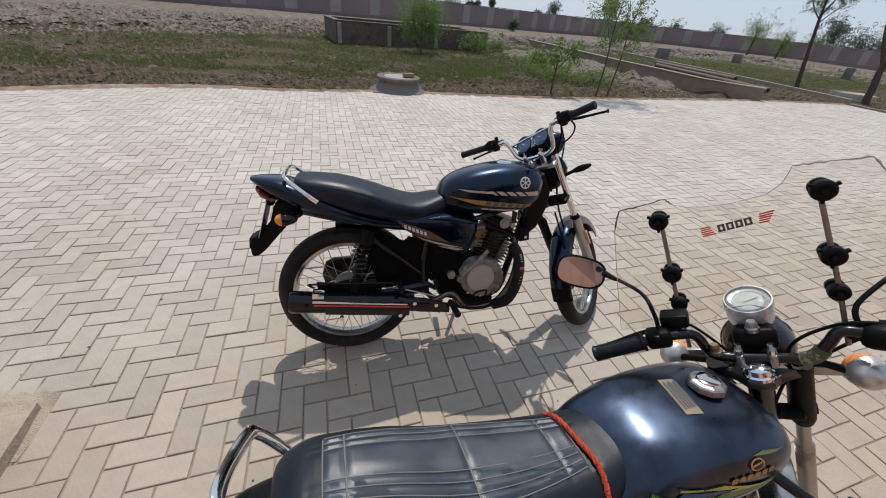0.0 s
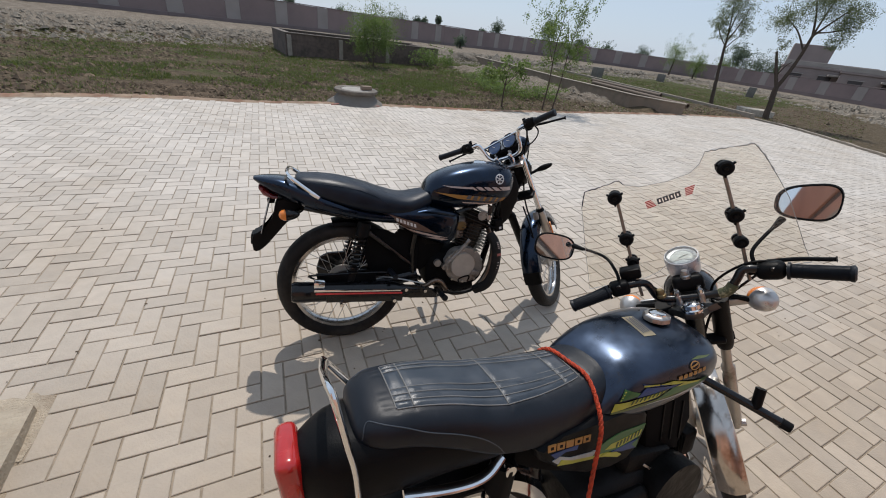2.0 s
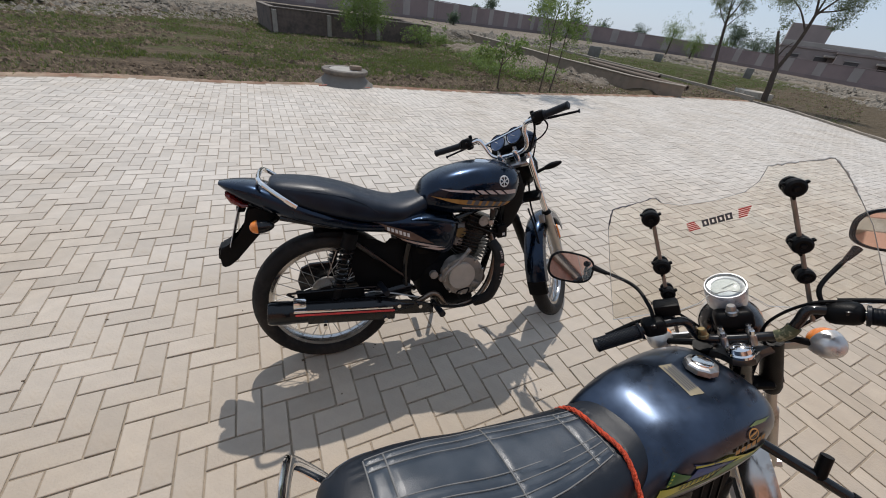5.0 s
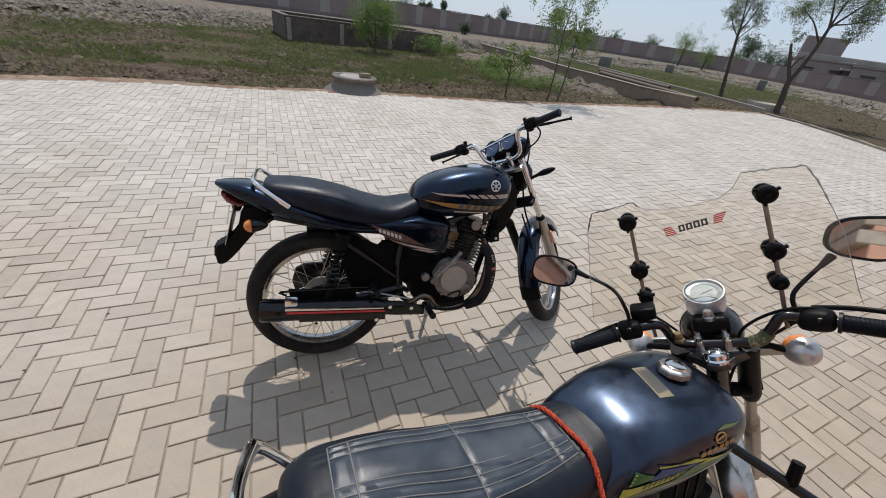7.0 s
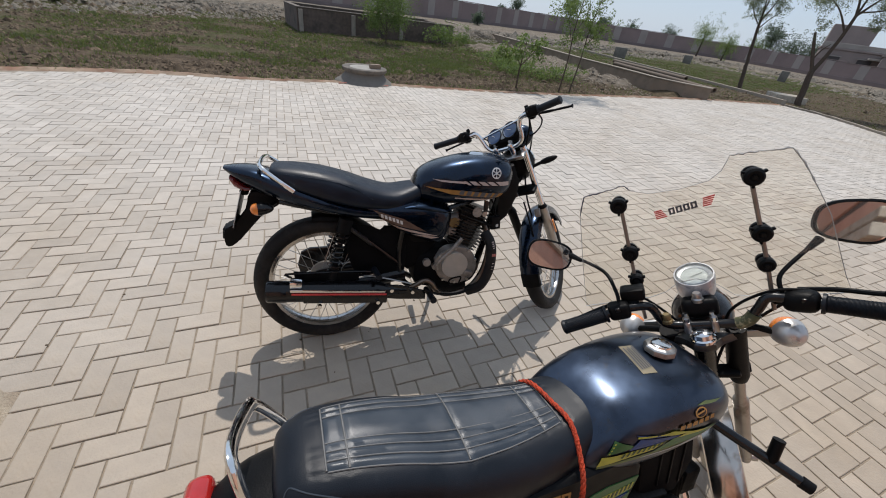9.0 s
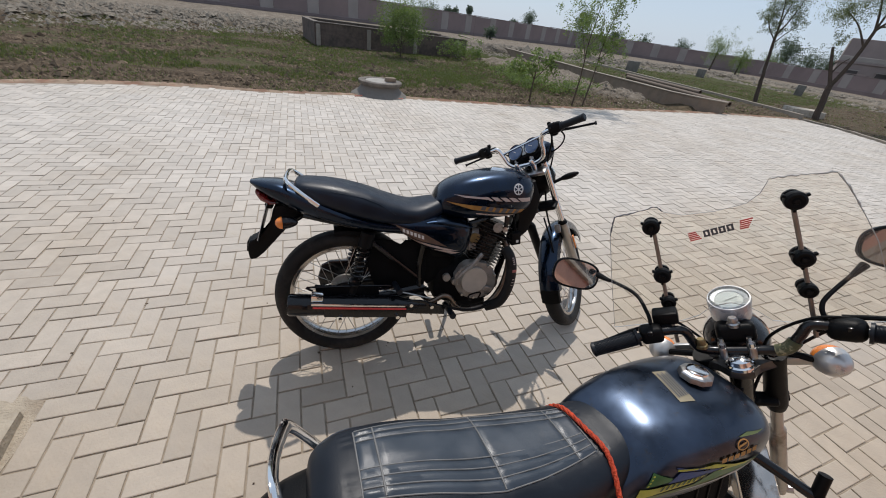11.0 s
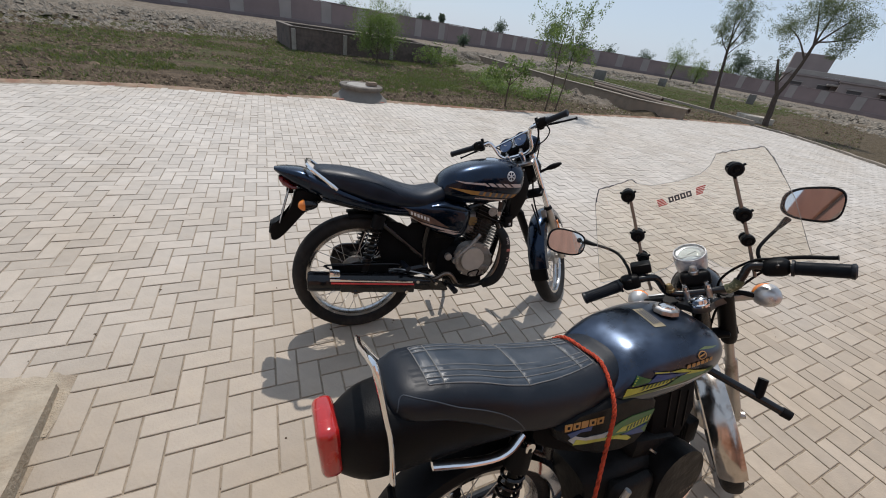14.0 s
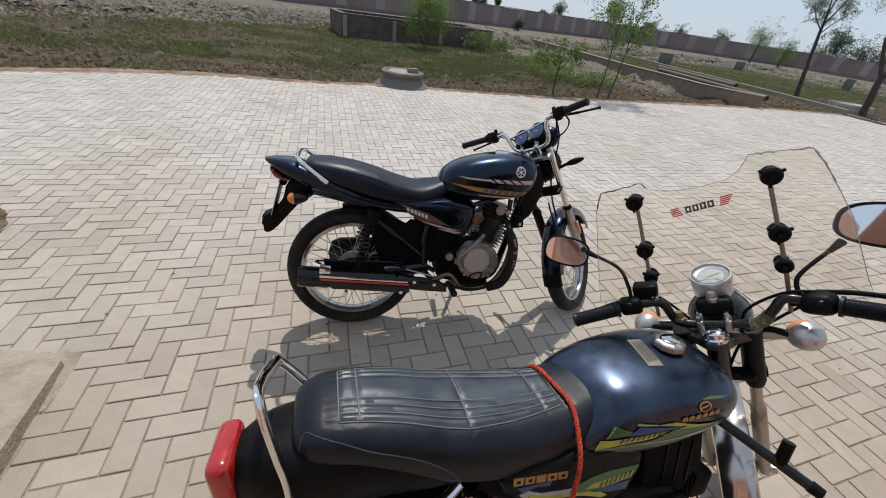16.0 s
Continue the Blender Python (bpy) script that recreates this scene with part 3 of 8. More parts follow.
def make_rubble(rng, verts, faces):
    a = rng.uniform(-60, 66)
    r = bank_radius(a) + rng.gauss(0.9, 0.9 if a < 25 else 1.6)
    x, y = 2 + r * math.sin(radians(a)), 1 + r * math.cos(radians(a))
    lump(rng, verts, faces, x, y, ground_height(x, y) - 0.03, rng.uniform(0.03, 0.11) * (1.7 if rng.random() < 0.05 else 1.0) * (1.0 if r < 28 else 1.8))
    return True


def make_spoil(rng, verts, faces):
    hx, hy = rng.choice(((8.0, 12.4), (8.2, 12.8), (7.1, 12.3), (8.4, 11.8), (9.1, 11.75), (6.9, 13.6), (7.4, 15.0), (7.2, 18.2), (8.6, 13.4), (8.3, 16.4), (9.2, 12.6)))
    x, y = rng.gauss(hx, 0.8), rng.gauss(hy, 0.8)
    if inside(x, y, PAVED) or x > 10.2:
        return False
    lump(rng, verts, faces, x, y, ground_height(x, y) - 0.012, rng.uniform(0.010, 0.036))
    return True


CLOD_PALE = material("pale_spoil", (0.285, 0.235, 0.182), 0.95, vary=0.25, scale=6, per_island=0.2)
scatter_mesh("grass", GRASS, "short patchy green grass on the field", "grass", make_grass, 40000, 3, None)
scatter_mesh("soil_clods", CLOD, "dry brown clods of earth on the field", "soil", make_clod, 26000, 4, None)
scatter_mesh("bank_rubble", RUBBLE, "pale broken rubble along the bank", "rubble", make_rubble, 17000, 5, None)
scatter_mesh("spoil_rubble", CLOD_PALE, "pale spoil heaped beside the drain wall", "rubble", make_spoil, 6500, 6, None)


# paving bed, verge and kerb
def sheet(name, outline, z, mat, label, category, kind="structure"):
    bm = bmesh.new()
    bm.faces.new([bm.verts.new((x, y, z)) for x, y in outline])
    bmesh.ops.triangulate(bm, faces=bm.faces[:])
    ob = part(name, bm, mat, None, label, smooth=False)
    return tagged(ob, label, category, kind=kind)


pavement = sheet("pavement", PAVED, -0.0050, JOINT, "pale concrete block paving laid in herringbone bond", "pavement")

VERGE = material("red_brick_dust", (0.22, 0.128, 0.088), 0.95, spec=0.15, vary=0.3, scale=5, bump=0.8, bump_scale=50, second=(0.29, 0.215, 0.155), second_at=0.5, second_scale=2.2)


def build_verge():
    rng = random.Random(8)
    bm = bmesh.new()
    pts = smooth_path([(x, y, 0) for x, y in EDGE], 22)
    prev = None
    for i, p in enumerate(pts):
        d = (pts[min(i + 1, len(pts) - 1)] - pts[max(i - 1, 0)]).normalized()
        n = Vector((-d.y, d.x, 0))
        w = 0.17 + 0.13 * noise.noise(Vector((p.x * 1.3, p.y * 1.3, 0.5))) + 0.05 * rng.random() + (0.1 if p.x < -2 else 0.0)
        row = [bm.verts.new(p + n * -0.05 + Vector((0, 0, -0.012))), bm.verts.new(p + n * w * 0.5 + Vector((0, 0, 0.012 + 0.012 * rng.random()))), bm.verts.new(p + n * w + Vector((0, 0, -0.045)))]
        if prev:
            for k in range(2):
                bm.faces.new((prev[k], prev[k + 1], row[k + 1], row[k]))
        prev = row
    tagged(part("verge", bm, VERGE, None), "strip of reddish brick dust along the paving edge", "verge", kind="structure")


build_verge()


def ribbon(name, line, width, z0, z1, mat, label, category, kind="structure", bevel=0.015):
    """A low wall or kerb along a line, with thickness."""
    bm = bmesh.new()
    pts = [Vector((x, y, 0)) for x, y in line]
    rows = []
    for i, p in enumerate(pts):
        d = (pts[min(i + 1, len(pts) - 1)] - pts[max(i - 1, 0)]).normalized()
        n = Vector((-d.y, d.x, 0)) * width / 2
        jog = 0.01 * math.sin(i * 2.7)
        rows.append([bm.verts.new(p + n + Vector((0, 0, z0))), bm.verts.new(p + n + Vector((0, 0, z1 + jog))), bm.verts.new(p - n + Vector((0, 0, z1 + jog))), bm.verts.new(p - n + Vector((0, 0, z0)))])
    for a, b in zip(rows, rows[1:]):
        for k in range(4):
            bm.faces.new((a[k], a[(k + 1) % 4], b[(k + 1) % 4], b[k]))
    bm.faces.new(rows[0])
    bm.faces.new(rows[-1][::-1])
    return tagged(part(name, bm, mat, None, smooth=False), label, category, kind=kind)


KERB_MAT = material("worn_kerb", (0.29, 0.245, 0.195), 0.9, vary=0.15, scale=6, bump=0.4)
DRAIN_MAT = material("brown_drain_brick", (0.235, 0.180, 0.135), 0.9, vary=0.2, scale=4, bump=0.6, bump_scale=25, second=(0.2, 0.15, 0.11), second_scale=2)
kerb_line = [tuple(p[:2]) for p in smooth_path([(x, y, 0) for x, y in [(x + 0.12, y) for x, y in KERB]], 4)]
ribbon("kerb", kerb_line, 0.14, -0.2, 0.045, KERB_MAT, "worn pale concrete kerb along the paving", "kerb")
ribbon("drain_wall_far", [(15.95, 12.0), (16.1, 16.0), (16.3, 22.0), (16.5, 30.0), (16.7, 45.0)], 0.2, -0.2, 0.17, KERB_MAT, "low weathered concrete wall along the drain", "low wall")
ribbon("drain_wall_near", [(11.75, 11.30), (11.15, 11.75), (10.75, 12.7), (10.45, 14.5), (10.25, 17.0), (10.0, 21.0), (9.5, 29.0), (9.0, 40.0)], 0.2, -0.6, 0.33, DRAIN_MAT, "low brown brick wall along the drain", "low wall")
ribbon("drain_coping_near", [(11.77, 11.28), (11.15, 11.75), (10.75, 12.7), (10.45, 14.5), (10.25, 17.0), (10.0, 21.0), (9.5, 29.0), (9.0, 40.0)], 0.26, 0.334, 0.36, KERB_MAT, "pale cement coping on the drain wall", "coping")


def pipe(p, q):
    m = Matrix.Translation(p)
    axis = (Vector(q) - Vector(p))
    rot = axis.to_track_quat("Z", "Y").to_matrix().to_4x4()
    L = axis.length
    ob = part("pipe", lathe([(0.075, 0), (0.095, 0), (0.095, 0.12), (0.08, 0.13), (0.08, L), (0.06, L), (0.06, 0.0)], 16, closed=True), PIPE, None)
    ob.matrix_world = m @ rot
    return tagged(ob, "long rusty brown pipe lying in the drain", "pipe", "pipes beside the drain")


def block(name, m, size, mat, label, category, group=""):
    ob = part(name, box(size, None, 0.012), mat, None)
    ob.matrix_world = m
    return tagged(ob, label, category, group)


pipe((12.15, 11.55, 0.265), (12.2, 17.4, 0.265))
pipe((13.45, 14.3, 0.265), (13.25, 19.0, 0.265))
for bx, by in ((12.0, 12.2), (12.15, 16.2), (13.4, 15.2), (13.3, 18.2)):
    block("concrete_block", pose(bx, by, 0.10, 0, 0, 6), (0.3, 0.2, 0.17), CONCRETE, "grey concrete block under a pipe", "block", "blocks under the pipes")
slab2 = block("concrete_slab", pose(18.25, 13.75, 0.06, 0, 0, -30), (1.15, 1.0, 0.26), SLAB, "pale square concrete chamber cover by the tree", "slab")


SHAFT_MAT = material("damp_concrete", (0.165, 0.15, 0.132), 0.9, vary=0.2, scale=6, bump=0.4, second=(0.13, 0.12, 0.105), second_scale=3)
RIM_MAT = material("weathered_rim", (0.12, 0.105, 0.09), 0.9, vary=0.2, scale=7, bump=0.4, second=(0.2, 0.17, 0.14), second_scale=4)
COPING_MAT = material("brown_coping", (0.15, 0.125, 0.105), 0.9, vary=0.2, scale=5, bump=0.3)


def manhole():
    thing = empty("manhole", pose(0.67, 8.82, -0.03, 0, 0, 20), "grey concrete manhole ring with a round cover", "manhole")
    part("shaft", lathe([(0.62, -0.05), (0.58, 0.02), (0.50, 0.07), (0.41, 0.14), (0.38, 0.19), (0.38, 0.205), (0, 0.205)], 40), SHAFT_MAT, thing)
    part("ring", lathe([(0, 0.195), (0.36, 0.195), (0.43, 0.225), (0.44, 0.24), (0.44, 0.28), (0.43, 0.29), (0.31, 0.29), (0.305, 0.272), (0, 0.272)], 40), RIM_MAT, thing, "dark weathered concrete rim")
    part("cover", lathe([(0, 0.272), (0.295, 0.272), (0.295, 0.285), (0.28, 0.29), (0, 0.292)], 32), CONCRETE, thing, "pale concrete cover")


manhole()
block("loose_brick", pose(0.87, 8.74, 0.305, 0, 0, 25), (0.22, 0.11, 0.075), DRAIN_MAT, "dusty brick lying on the manhole cover", "brick")


def pit():
    """A roofless brick chamber with pale concrete piers."""
    a, b = Vector((-1.6, 17.95, 0)), Vector((5.0, 19.8, 0))
    d = (b - a).normalized()
    n = Vector((-d.y, d.x, 0))
    L = (b - a).length
    thing = empty("brick_chamber", frame3(a, d, n, Vector((0, 0, 1))), "roofless dark brick chamber with pale concrete piers", "brick chamber")
    D = 2.7
    walls = (("wall", (L, 0.2, 0.95), (L / 2, 0.1, 0.27)), ("wall", (0.2, D, 0.95), (0.1, D / 2 + 0.2, 0.27)), ("wall", (L, 0.2, 0.95), (L / 2, D + 0.3, 0.27)), ("wall", (0.2, D, 0.95), (L - 0.1, D / 2 + 0.2, 0.27)))
    for name, size, c in walls:
        part(name, box(size, Matrix.Translation(c), 0.01), MORTAR, thing, smooth=False)
    for x in (0.06, 2.1, 4.2, 6.3):
        part("pier", box((0.16, 0.08, 0.80), Matrix.Translation((x + 0.08, -0.035, 0.30)), 0.012), LIMEWASH, thing, "pale plastered pier", smooth=False)
    for c, size in (((L / 2, 0.1, 0.765), (L + 0.04, 0.24, 0.035)), ((L / 2, D + 0.3, 0.765), (L + 0.04, 0.24, 0.035)), ((0.1, D / 2 + 0.2, 0.765), (0.24, D - 0.05, 0.035))):
        part("coping", box(size, Matrix.Translation(c), 0.008), COPING_MAT, thing, "thin grey-brown cement coping", smooth=False)
    part("marker", box((0.14, 0.2, 0.10), Matrix.Translation((3.3, 0.1, 0.83)), 0.01), LIMEWASH, thing, "pale plaster block", smooth=False)
    return thing


chamber = pit()


# boundary wall with its alternating panels
WALL = [((-34.0, 17.2), 2.0), ((-10.4, 33.0), 2.03), ((12.4, 48.3), 2.12), ((32.0, 61.4), 2.30), ((53.0, 50.0), 2.05), ((50.0, 24.5), 1.68), ((44.0, 2.0), 1.62)]
wall_names = ("boundary_wall_west", "boundary_wall_north_a", "boundary_wall_north_b", "boundary_wall_north_c", "boundary_wall_east_a", "boundary_wall_east_b")


def boundary():
    for idx, (((x1, y1), t1), ((x2, y2), t2)) in enumerate(zip(WALL, WALL[1:])):
        a, b = Vector((x1, y1, 0)), Vector((x2, y2, 0))
        d = (b - a).normalized()
        n = Vector((-d.y, d.x, 0))
        L = (b - a).length
        thing = empty(wall_names[idx], frame3(a, d, n, Vector((0, 0, 1))), "long brown boundary wall with paler grey panels", "boundary wall", kind="structure")
        dark, pale = 2.7, 1.0
        if idx == 5:
            dark, pale = 2.6, 2.2
        x, k = 0.0, idx % 2
        while x < L - 0.01:
            w = min(dark if k % 2 == 0 else pale, L - x)
            z0, z1 = -0.5, t1 + (t2 - t1) * (x + w / 2) / L
            thick = 0.23 if k % 2 == 0 else 0.26
            part("panel", box((w, thick, z1 - z0), Matrix.Translation((x + w / 2, 0, (z0 + z1) / 2)), 0.015, segs=1), WALL_DARK if k % 2 == 0 else WALL_LIGHT, thing, smooth=False)
            x += w
            k += 1
        for x0 in np.arange(0, L, 8.0):
            w = min(8.0, L - x0)
            z = t1 + (t2 - t1) * (x0 + w / 2) / L
            part("coping", box((w, 0.34, 0.06), Matrix.Translation((x0 + w / 2, 0, z + 0.04)), 0.01, segs=1), WALL_SHADE, thing, smooth=False)
        part("plinth", box((L, 0.3, 0.9), Matrix.Translation((L / 2, 0, 0.08)), 0.02, segs=1), WALL_SHADE, thing, "darker plinth", smooth=False)


boundary()


def far_house(az, dist, w, depth, h, turn, mumty=True):
    """A flat-roofed house with a stair tower, porch and dark openings."""
    x, y = 0.3 + dist * math.sin(radians(az)), 0.5 + dist * math.cos(radians(az))
    thing = empty("house", pose(x, y, 0, 0, 0, turn), "flat-roofed brown house with a square stair tower", "house", "houses behind the wall")
    part("wall", box((w, depth, h), Matrix.Translation((0, 0, h / 2)), 0.03, segs=1), HOUSE, thing, smooth=False)
    part("roof", box((w + 0.25, depth + 0.25, 0.24), Matrix.Translation((0, 0, h + 0.12)), 0.03, segs=1), HOUSE, thing, "pale concrete roof slab", smooth=False)
    part("parapet", box((w + 0.2, 0.2, 0.5), Matrix.Translation((0, -depth / 2, h + 0.5)), 0.02, segs=1), HOUSE_PALE, thing, smooth=False)
    if mumty:
        part("stair_tower", box((4.3, 3.4, 2.5), Matrix.Translation((-w / 2 + 2.2, 0, h + 1.5)), 0.03, segs=1), HOUSE, thing, smooth=False)
    for k in range(int(w // 3)):
        wx = -w / 2 + 1.6 + 3 * k
        win = part("window", box((1.3, 0.12, 1.3), Matrix.Translation((wx, -depth / 2 - 0.02, h * 0.55)), 0.01, segs=1), HOLE, thing, "dark window opening", smooth=False)
        part("window_frame", box((1.5, 0.1, 0.1), Matrix.Translation((wx, -depth / 2 - 0.06, h * 0.55 + 0.72)), 0.01, segs=1), HOUSE_PALE, win, smooth=False)
    part("porch", box((3.2, 1.6, 0.2), Matrix.Translation((w * 0.2, -depth / 2 - 0.8, h * 0.82)), 0.02, segs=1), HOUSE_PALE, thing, "pale porch slab", smooth=False)
    return thing


far_house(57.2, 76, 9.0, 8.0, 3.1, -52)
far_house(61.6, 72, 7.5, 7.0, 2.9, -58, mumty=False)
far_house(66.2, 70, 8.0, 7.0, 3.3, -62, mumty=False)


# blocks standing on the bank, a cord by the manhole and a stone on the paving
for bx, by, w, h, turn in ((19.2, 27.2, 0.7, 0.75, 12), (29.2, 31.7, 0.7, 0.65, 30), (31.5, 24.6, 0.7, 0.75, 40), (28.0, 12.3, 1.3, 0.7, -20)):
    block("concrete_post", pose(bx, by, ground_height(bx, by) + h / 2 - 0.05, 0, 0, turn), (w, 0.5, h), SHAFT_MAT, "grey concrete block standing on the rubble bank", "concrete block", "blocks on the bank")
cord = part("cord", tube(smooth_path([(0.18, 8.30, 0.012), (0.37, 8.44, 0.012), (0.52, 8.36, 0.012), (0.75, 8.43, 0.012), (0.95, 8.40, 0.012), (1.12, 8.50, 0.012)], 6), 0.011, 7), material("faded_pink_cord", (0.42, 0.17, 0.13), 0.8, vary=0.2, scale=20), None)
tagged(cord, "faded pink cord lying by the manhole", "cord")
def rough_stone():
    """A broken lump of old brickwork with an uneven skin."""
    bm = bmesh.new()
    bmesh.ops.create_icosphere(bm, subdivisions=4, radius=1.0)
    for v in bm.verts:
        d = v.co.normalized()
        q = [max(-1, min(1, c * 1.35)) for c in d]
        r = 1 + 0.22 * noise.noise(d * 1.7 + Vector((3, 1, 5))) + 0.09 * noise.noise(d * 5.0) + 0.04 * noise.noise(d * 13.0)
        v.co = Vector((q[0] * 0.15, q[1] * 0.105, q[2] * 0.075)) * r
    ob = part("stone", bm, MOSSY, None)
    ob.matrix_world = pose(-2.06, 2.66, 0.055, 3, 5, 25)
    tagged(ob, "mossy reddish lump of broken brickwork on the paving", "stone")


rough_stone()


# ---- trees and bushes ----
def leaf_cloud(bm_lists, rng, centre, radius, count, size, droop=0.3):
    verts, faces = bm_lists
    for _ in range(count):
        while True:
            v = Vector((rng.uniform(-1, 1), rng.uniform(-1, 1), rng.uniform(-1, 1)))
            if v.length <= 1:
                break
        p = Vector(centre) + Vector((v.x * radius[0], v.y * radius[1], v.z * radius[2]))
        a = rng.uniform(0, 6.28)
        d = Vector((math.cos(a), math.sin(a), rng.uniform(-1.2, 0.5) - droop)).normalized()
        s = d.cross(Vector((rng.uniform(-1, 1), rng.uniform(-1, 1), rng.uniform(-1, 1)))).normalized()
        L = size * rng.uniform(0.6, 1.3)
        w = L * 0.28
        i = len(verts)
        verts += [tuple(p), tuple(p + d * L * 0.45 + s * w), tuple(p + d * L), tuple(p + d * L * 0.45 - s * w)]
        faces.append((i, i + 1, i + 2, i + 3))


def tree(name, x, y, trunk, limbs, clouds, leaf, size, label, seed, category="tree", group=""):
    """Trunk path, limb paths and leaf clouds, all from the foot of the tree."""
    rng = random.Random(seed)
    z0 = ground_height(x, y) - 0.05
    thing = empty(name, Matrix.Translation((x, y, z0)), label, category, group)
    path, r0, r1 = trunk
    pts = smooth_path(path, 5)
    bm = tube([p + Vector((rng.uniform(-1, 1), rng.uniform(-1, 1), 0)) * r0 * 0.15 for p in pts], [r0 + (r1 - r0) * i / (len(pts) - 1) for i in range(len(pts))], 8)
    for lp, a, b in limbs:
        lpts = smooth_path(lp, 4)
        tube(lpts, [a + (b - a) * i / (len(lpts) - 1) for i in range(len(lpts))], 6, bm)
    part("trunk", bm, BARK, thing)
    verts, faces = [], []
    for c, rad, count in clouds:
        # break every cloud into tufts with gaps between
        tufts = max(4, count // 26)
        for _ in range(tufts):
            v = Vector((rng.gauss(0, 0.5), rng.gauss(0, 0.5), rng.gauss(0, 0.5)))
            o = Vector(c) + Vector((v.x * rad[0], v.y * rad[1], v.z * rad[2]))
            k = rng.uniform(0.16, 0.36)
            leaf_cloud((verts, faces), rng, o, [max(q * k, size) for q in rad], count // tufts, size)
    me = bpy.data.meshes.new("crown")
    me.from_pydata(verts, [], faces)
    me.materials.append(leaf)
    crown = new("crown", me)
    crown.parent = thing
    return thing


def sv(side, s, z, d=0.0):
    """A place on a tree: s across the view, d along it, z up."""
    return (side[0] * s - side[1] * d, side[1] * s + side[0] * d, z)


def field_trees():
    def a(s, z, d=0.0):
        return sv((0.66, -0.75), s, z, d)

    def b(s, z, d=0.0):
        return sv((0.58, -0.81), s, z, d)

    tree("field_tree", 18.5, 16.3, ([a(0.05, 0), a(-0.10, 0.8), a(-0.30, 1.8), a(-0.46, 2.8)], 0.095, 0.05),
         [([a(-0.16, 1.2), a(-0.24, 1.4), a(-0.28, 1.75)], 0.045, 0.03), ([a(-0.46, 2.8), a(-0.62, 3.6), a(-0.86, 4.5)], 0.045, 0.012), ([a(-0.46, 2.8), a(-0.25, 3.4), a(-0.1, 4.2)], 0.04, 0.012),
          ([a(-0.42, 2.6), a(-0.8, 3.0), a(-1.1, 3.5)], 0.03, 0.01), ([a(-0.4, 2.5), a(-0.15, 2.9), a(0.12, 3.2)], 0.028, 0.01), ([a(-0.5, 3.0), a(-0.5, 3.8, 0.3), a(-0.4, 4.6, 0.4)], 0.03, 0.01)],
         [(a(-0.62, 4.2), (0.62, 0.7, 0.75), 7735), (a(-1.0, 3.5), (0.34, 0.4, 0.45), 2380), (a(-0.05, 3.5), (0.38, 0.4, 0.5), 2677), (a(-0.55, 3.05), (0.45, 0.4, 0.3), 1487), (a(-0.75, 4.9), (0.45, 0.5, 0.35), 2082)],
         LEAF_B, 0.042, "slender field tree with a thin grey-green crown", 11, group="trees at the field edge")
    tree("field_tree", 17.6, 12.75, ([b(0.05, 0), b(-0.02, 0.6), b(-0.12, 1.3)], 0.125, 0.095),
         [([b(-0.12, 1.25), b(-0.36, 1.75), b(-0.56, 2.2), b(-0.68, 2.5)], 0.075, 0.045), ([b(-0.12, 1.25), b(0.0, 1.75), b(0.10, 2.4), b(0.14, 3.1)], 0.085, 0.055), ([b(0.14, 3.1), b(-0.05, 3.7), b(-0.35, 4.4)], 0.05, 0.012),
          ([b(0.14, 3.1), b(0.5, 3.6), b(0.9, 4.1)], 0.05, 0.012), ([b(0.1, 2.6), b(-0.35, 3.2), b(-0.85, 3.6)], 0.04, 0.012), ([b(0.16, 3.2), b(0.7, 3.3), b(1.2, 3.5)], 0.035, 0.01), ([b(-0.3, 1.7), b(-0.2, 2.0), b(-0.05, 2.2)], 0.035, 0.012), ([b(0.14, 3.1), b(0.2, 3.9, 0.3), b(0.3, 4.8, 0.4)], 0.04, 0.012)],
         [(b(0.05, 4.3), (0.95, 0.9, 0.7), 11305), (b(-0.85, 3.6), (0.48, 0.6, 0.5), 4462), (b(0.95, 3.7), (0.55, 0.6, 0.6), 5950), (b(-0.6, 2.75), (0.25, 0.25, 0.3), 654), (b(0.9, 2.95), (0.3, 0.3, 0.3), 1249), (b(-0.3, 5.0), (0.6, 0.6, 0.4), 3272)],
         LEAF_B, 0.042, "forked field tree with a wide drooping grey-green crown", 12, group="trees at the field edge")


field_trees()
tree("sapling", 5.65, 9.95, ([(0, 0, 0), (0.03, 0.02, 0.8), (0.0, 0.05, 1.6), (0.04, 0, 2.4)], 0.022, 0.006),
     [([(0, 0.03, 1.2), (-0.2, 0, 1.6), (-0.4, 0, 2.0)], 0.009, 0.003), ([(0, 0.03, 1.4), (0.2, 0.1, 1.7), (0.3, 0.1, 2.1)], 0.009, 0.003)],
     [((-0.25, 0, 2.05), (0.42, 0.4, 0.5), 2200), ((0.1, 0, 1.35), (0.45, 0.4, 0.3), 900)], LEAF_A, 0.046, "slim sapling with fresh light green leaves", 13, group="saplings by the paving")
tree("sapling", 6.02, 10.08, ([(0, 0, 0), (0.08, 0.02, 0.8), (0.12, 0.05, 1.7), (0.3, 0, 2.7)], 0.022, 0.005),
     [([(0.1, 0.03, 1.2), (0.35, 0, 1.5), (0.6, 0, 1.75)], 0.009, 0.003), ([(0.12, 0.03, 1.5), (0.0, 0.1, 1.9), (-0.1, 0.1, 2.2)], 0.009, 0.003)],
     [((0.22, 0, 2.35), (0.33, 0.3, 0.5), 1150), ((0.45, 0, 1.5), (0.35, 0.3, 0.35), 950), ((0.02, 0, 1.7), (0.3, 0.3, 0.35), 1000)], LEAF_A, 0.046, "slim sapling with sparse light green leaves", 14, group="saplings by the paving")
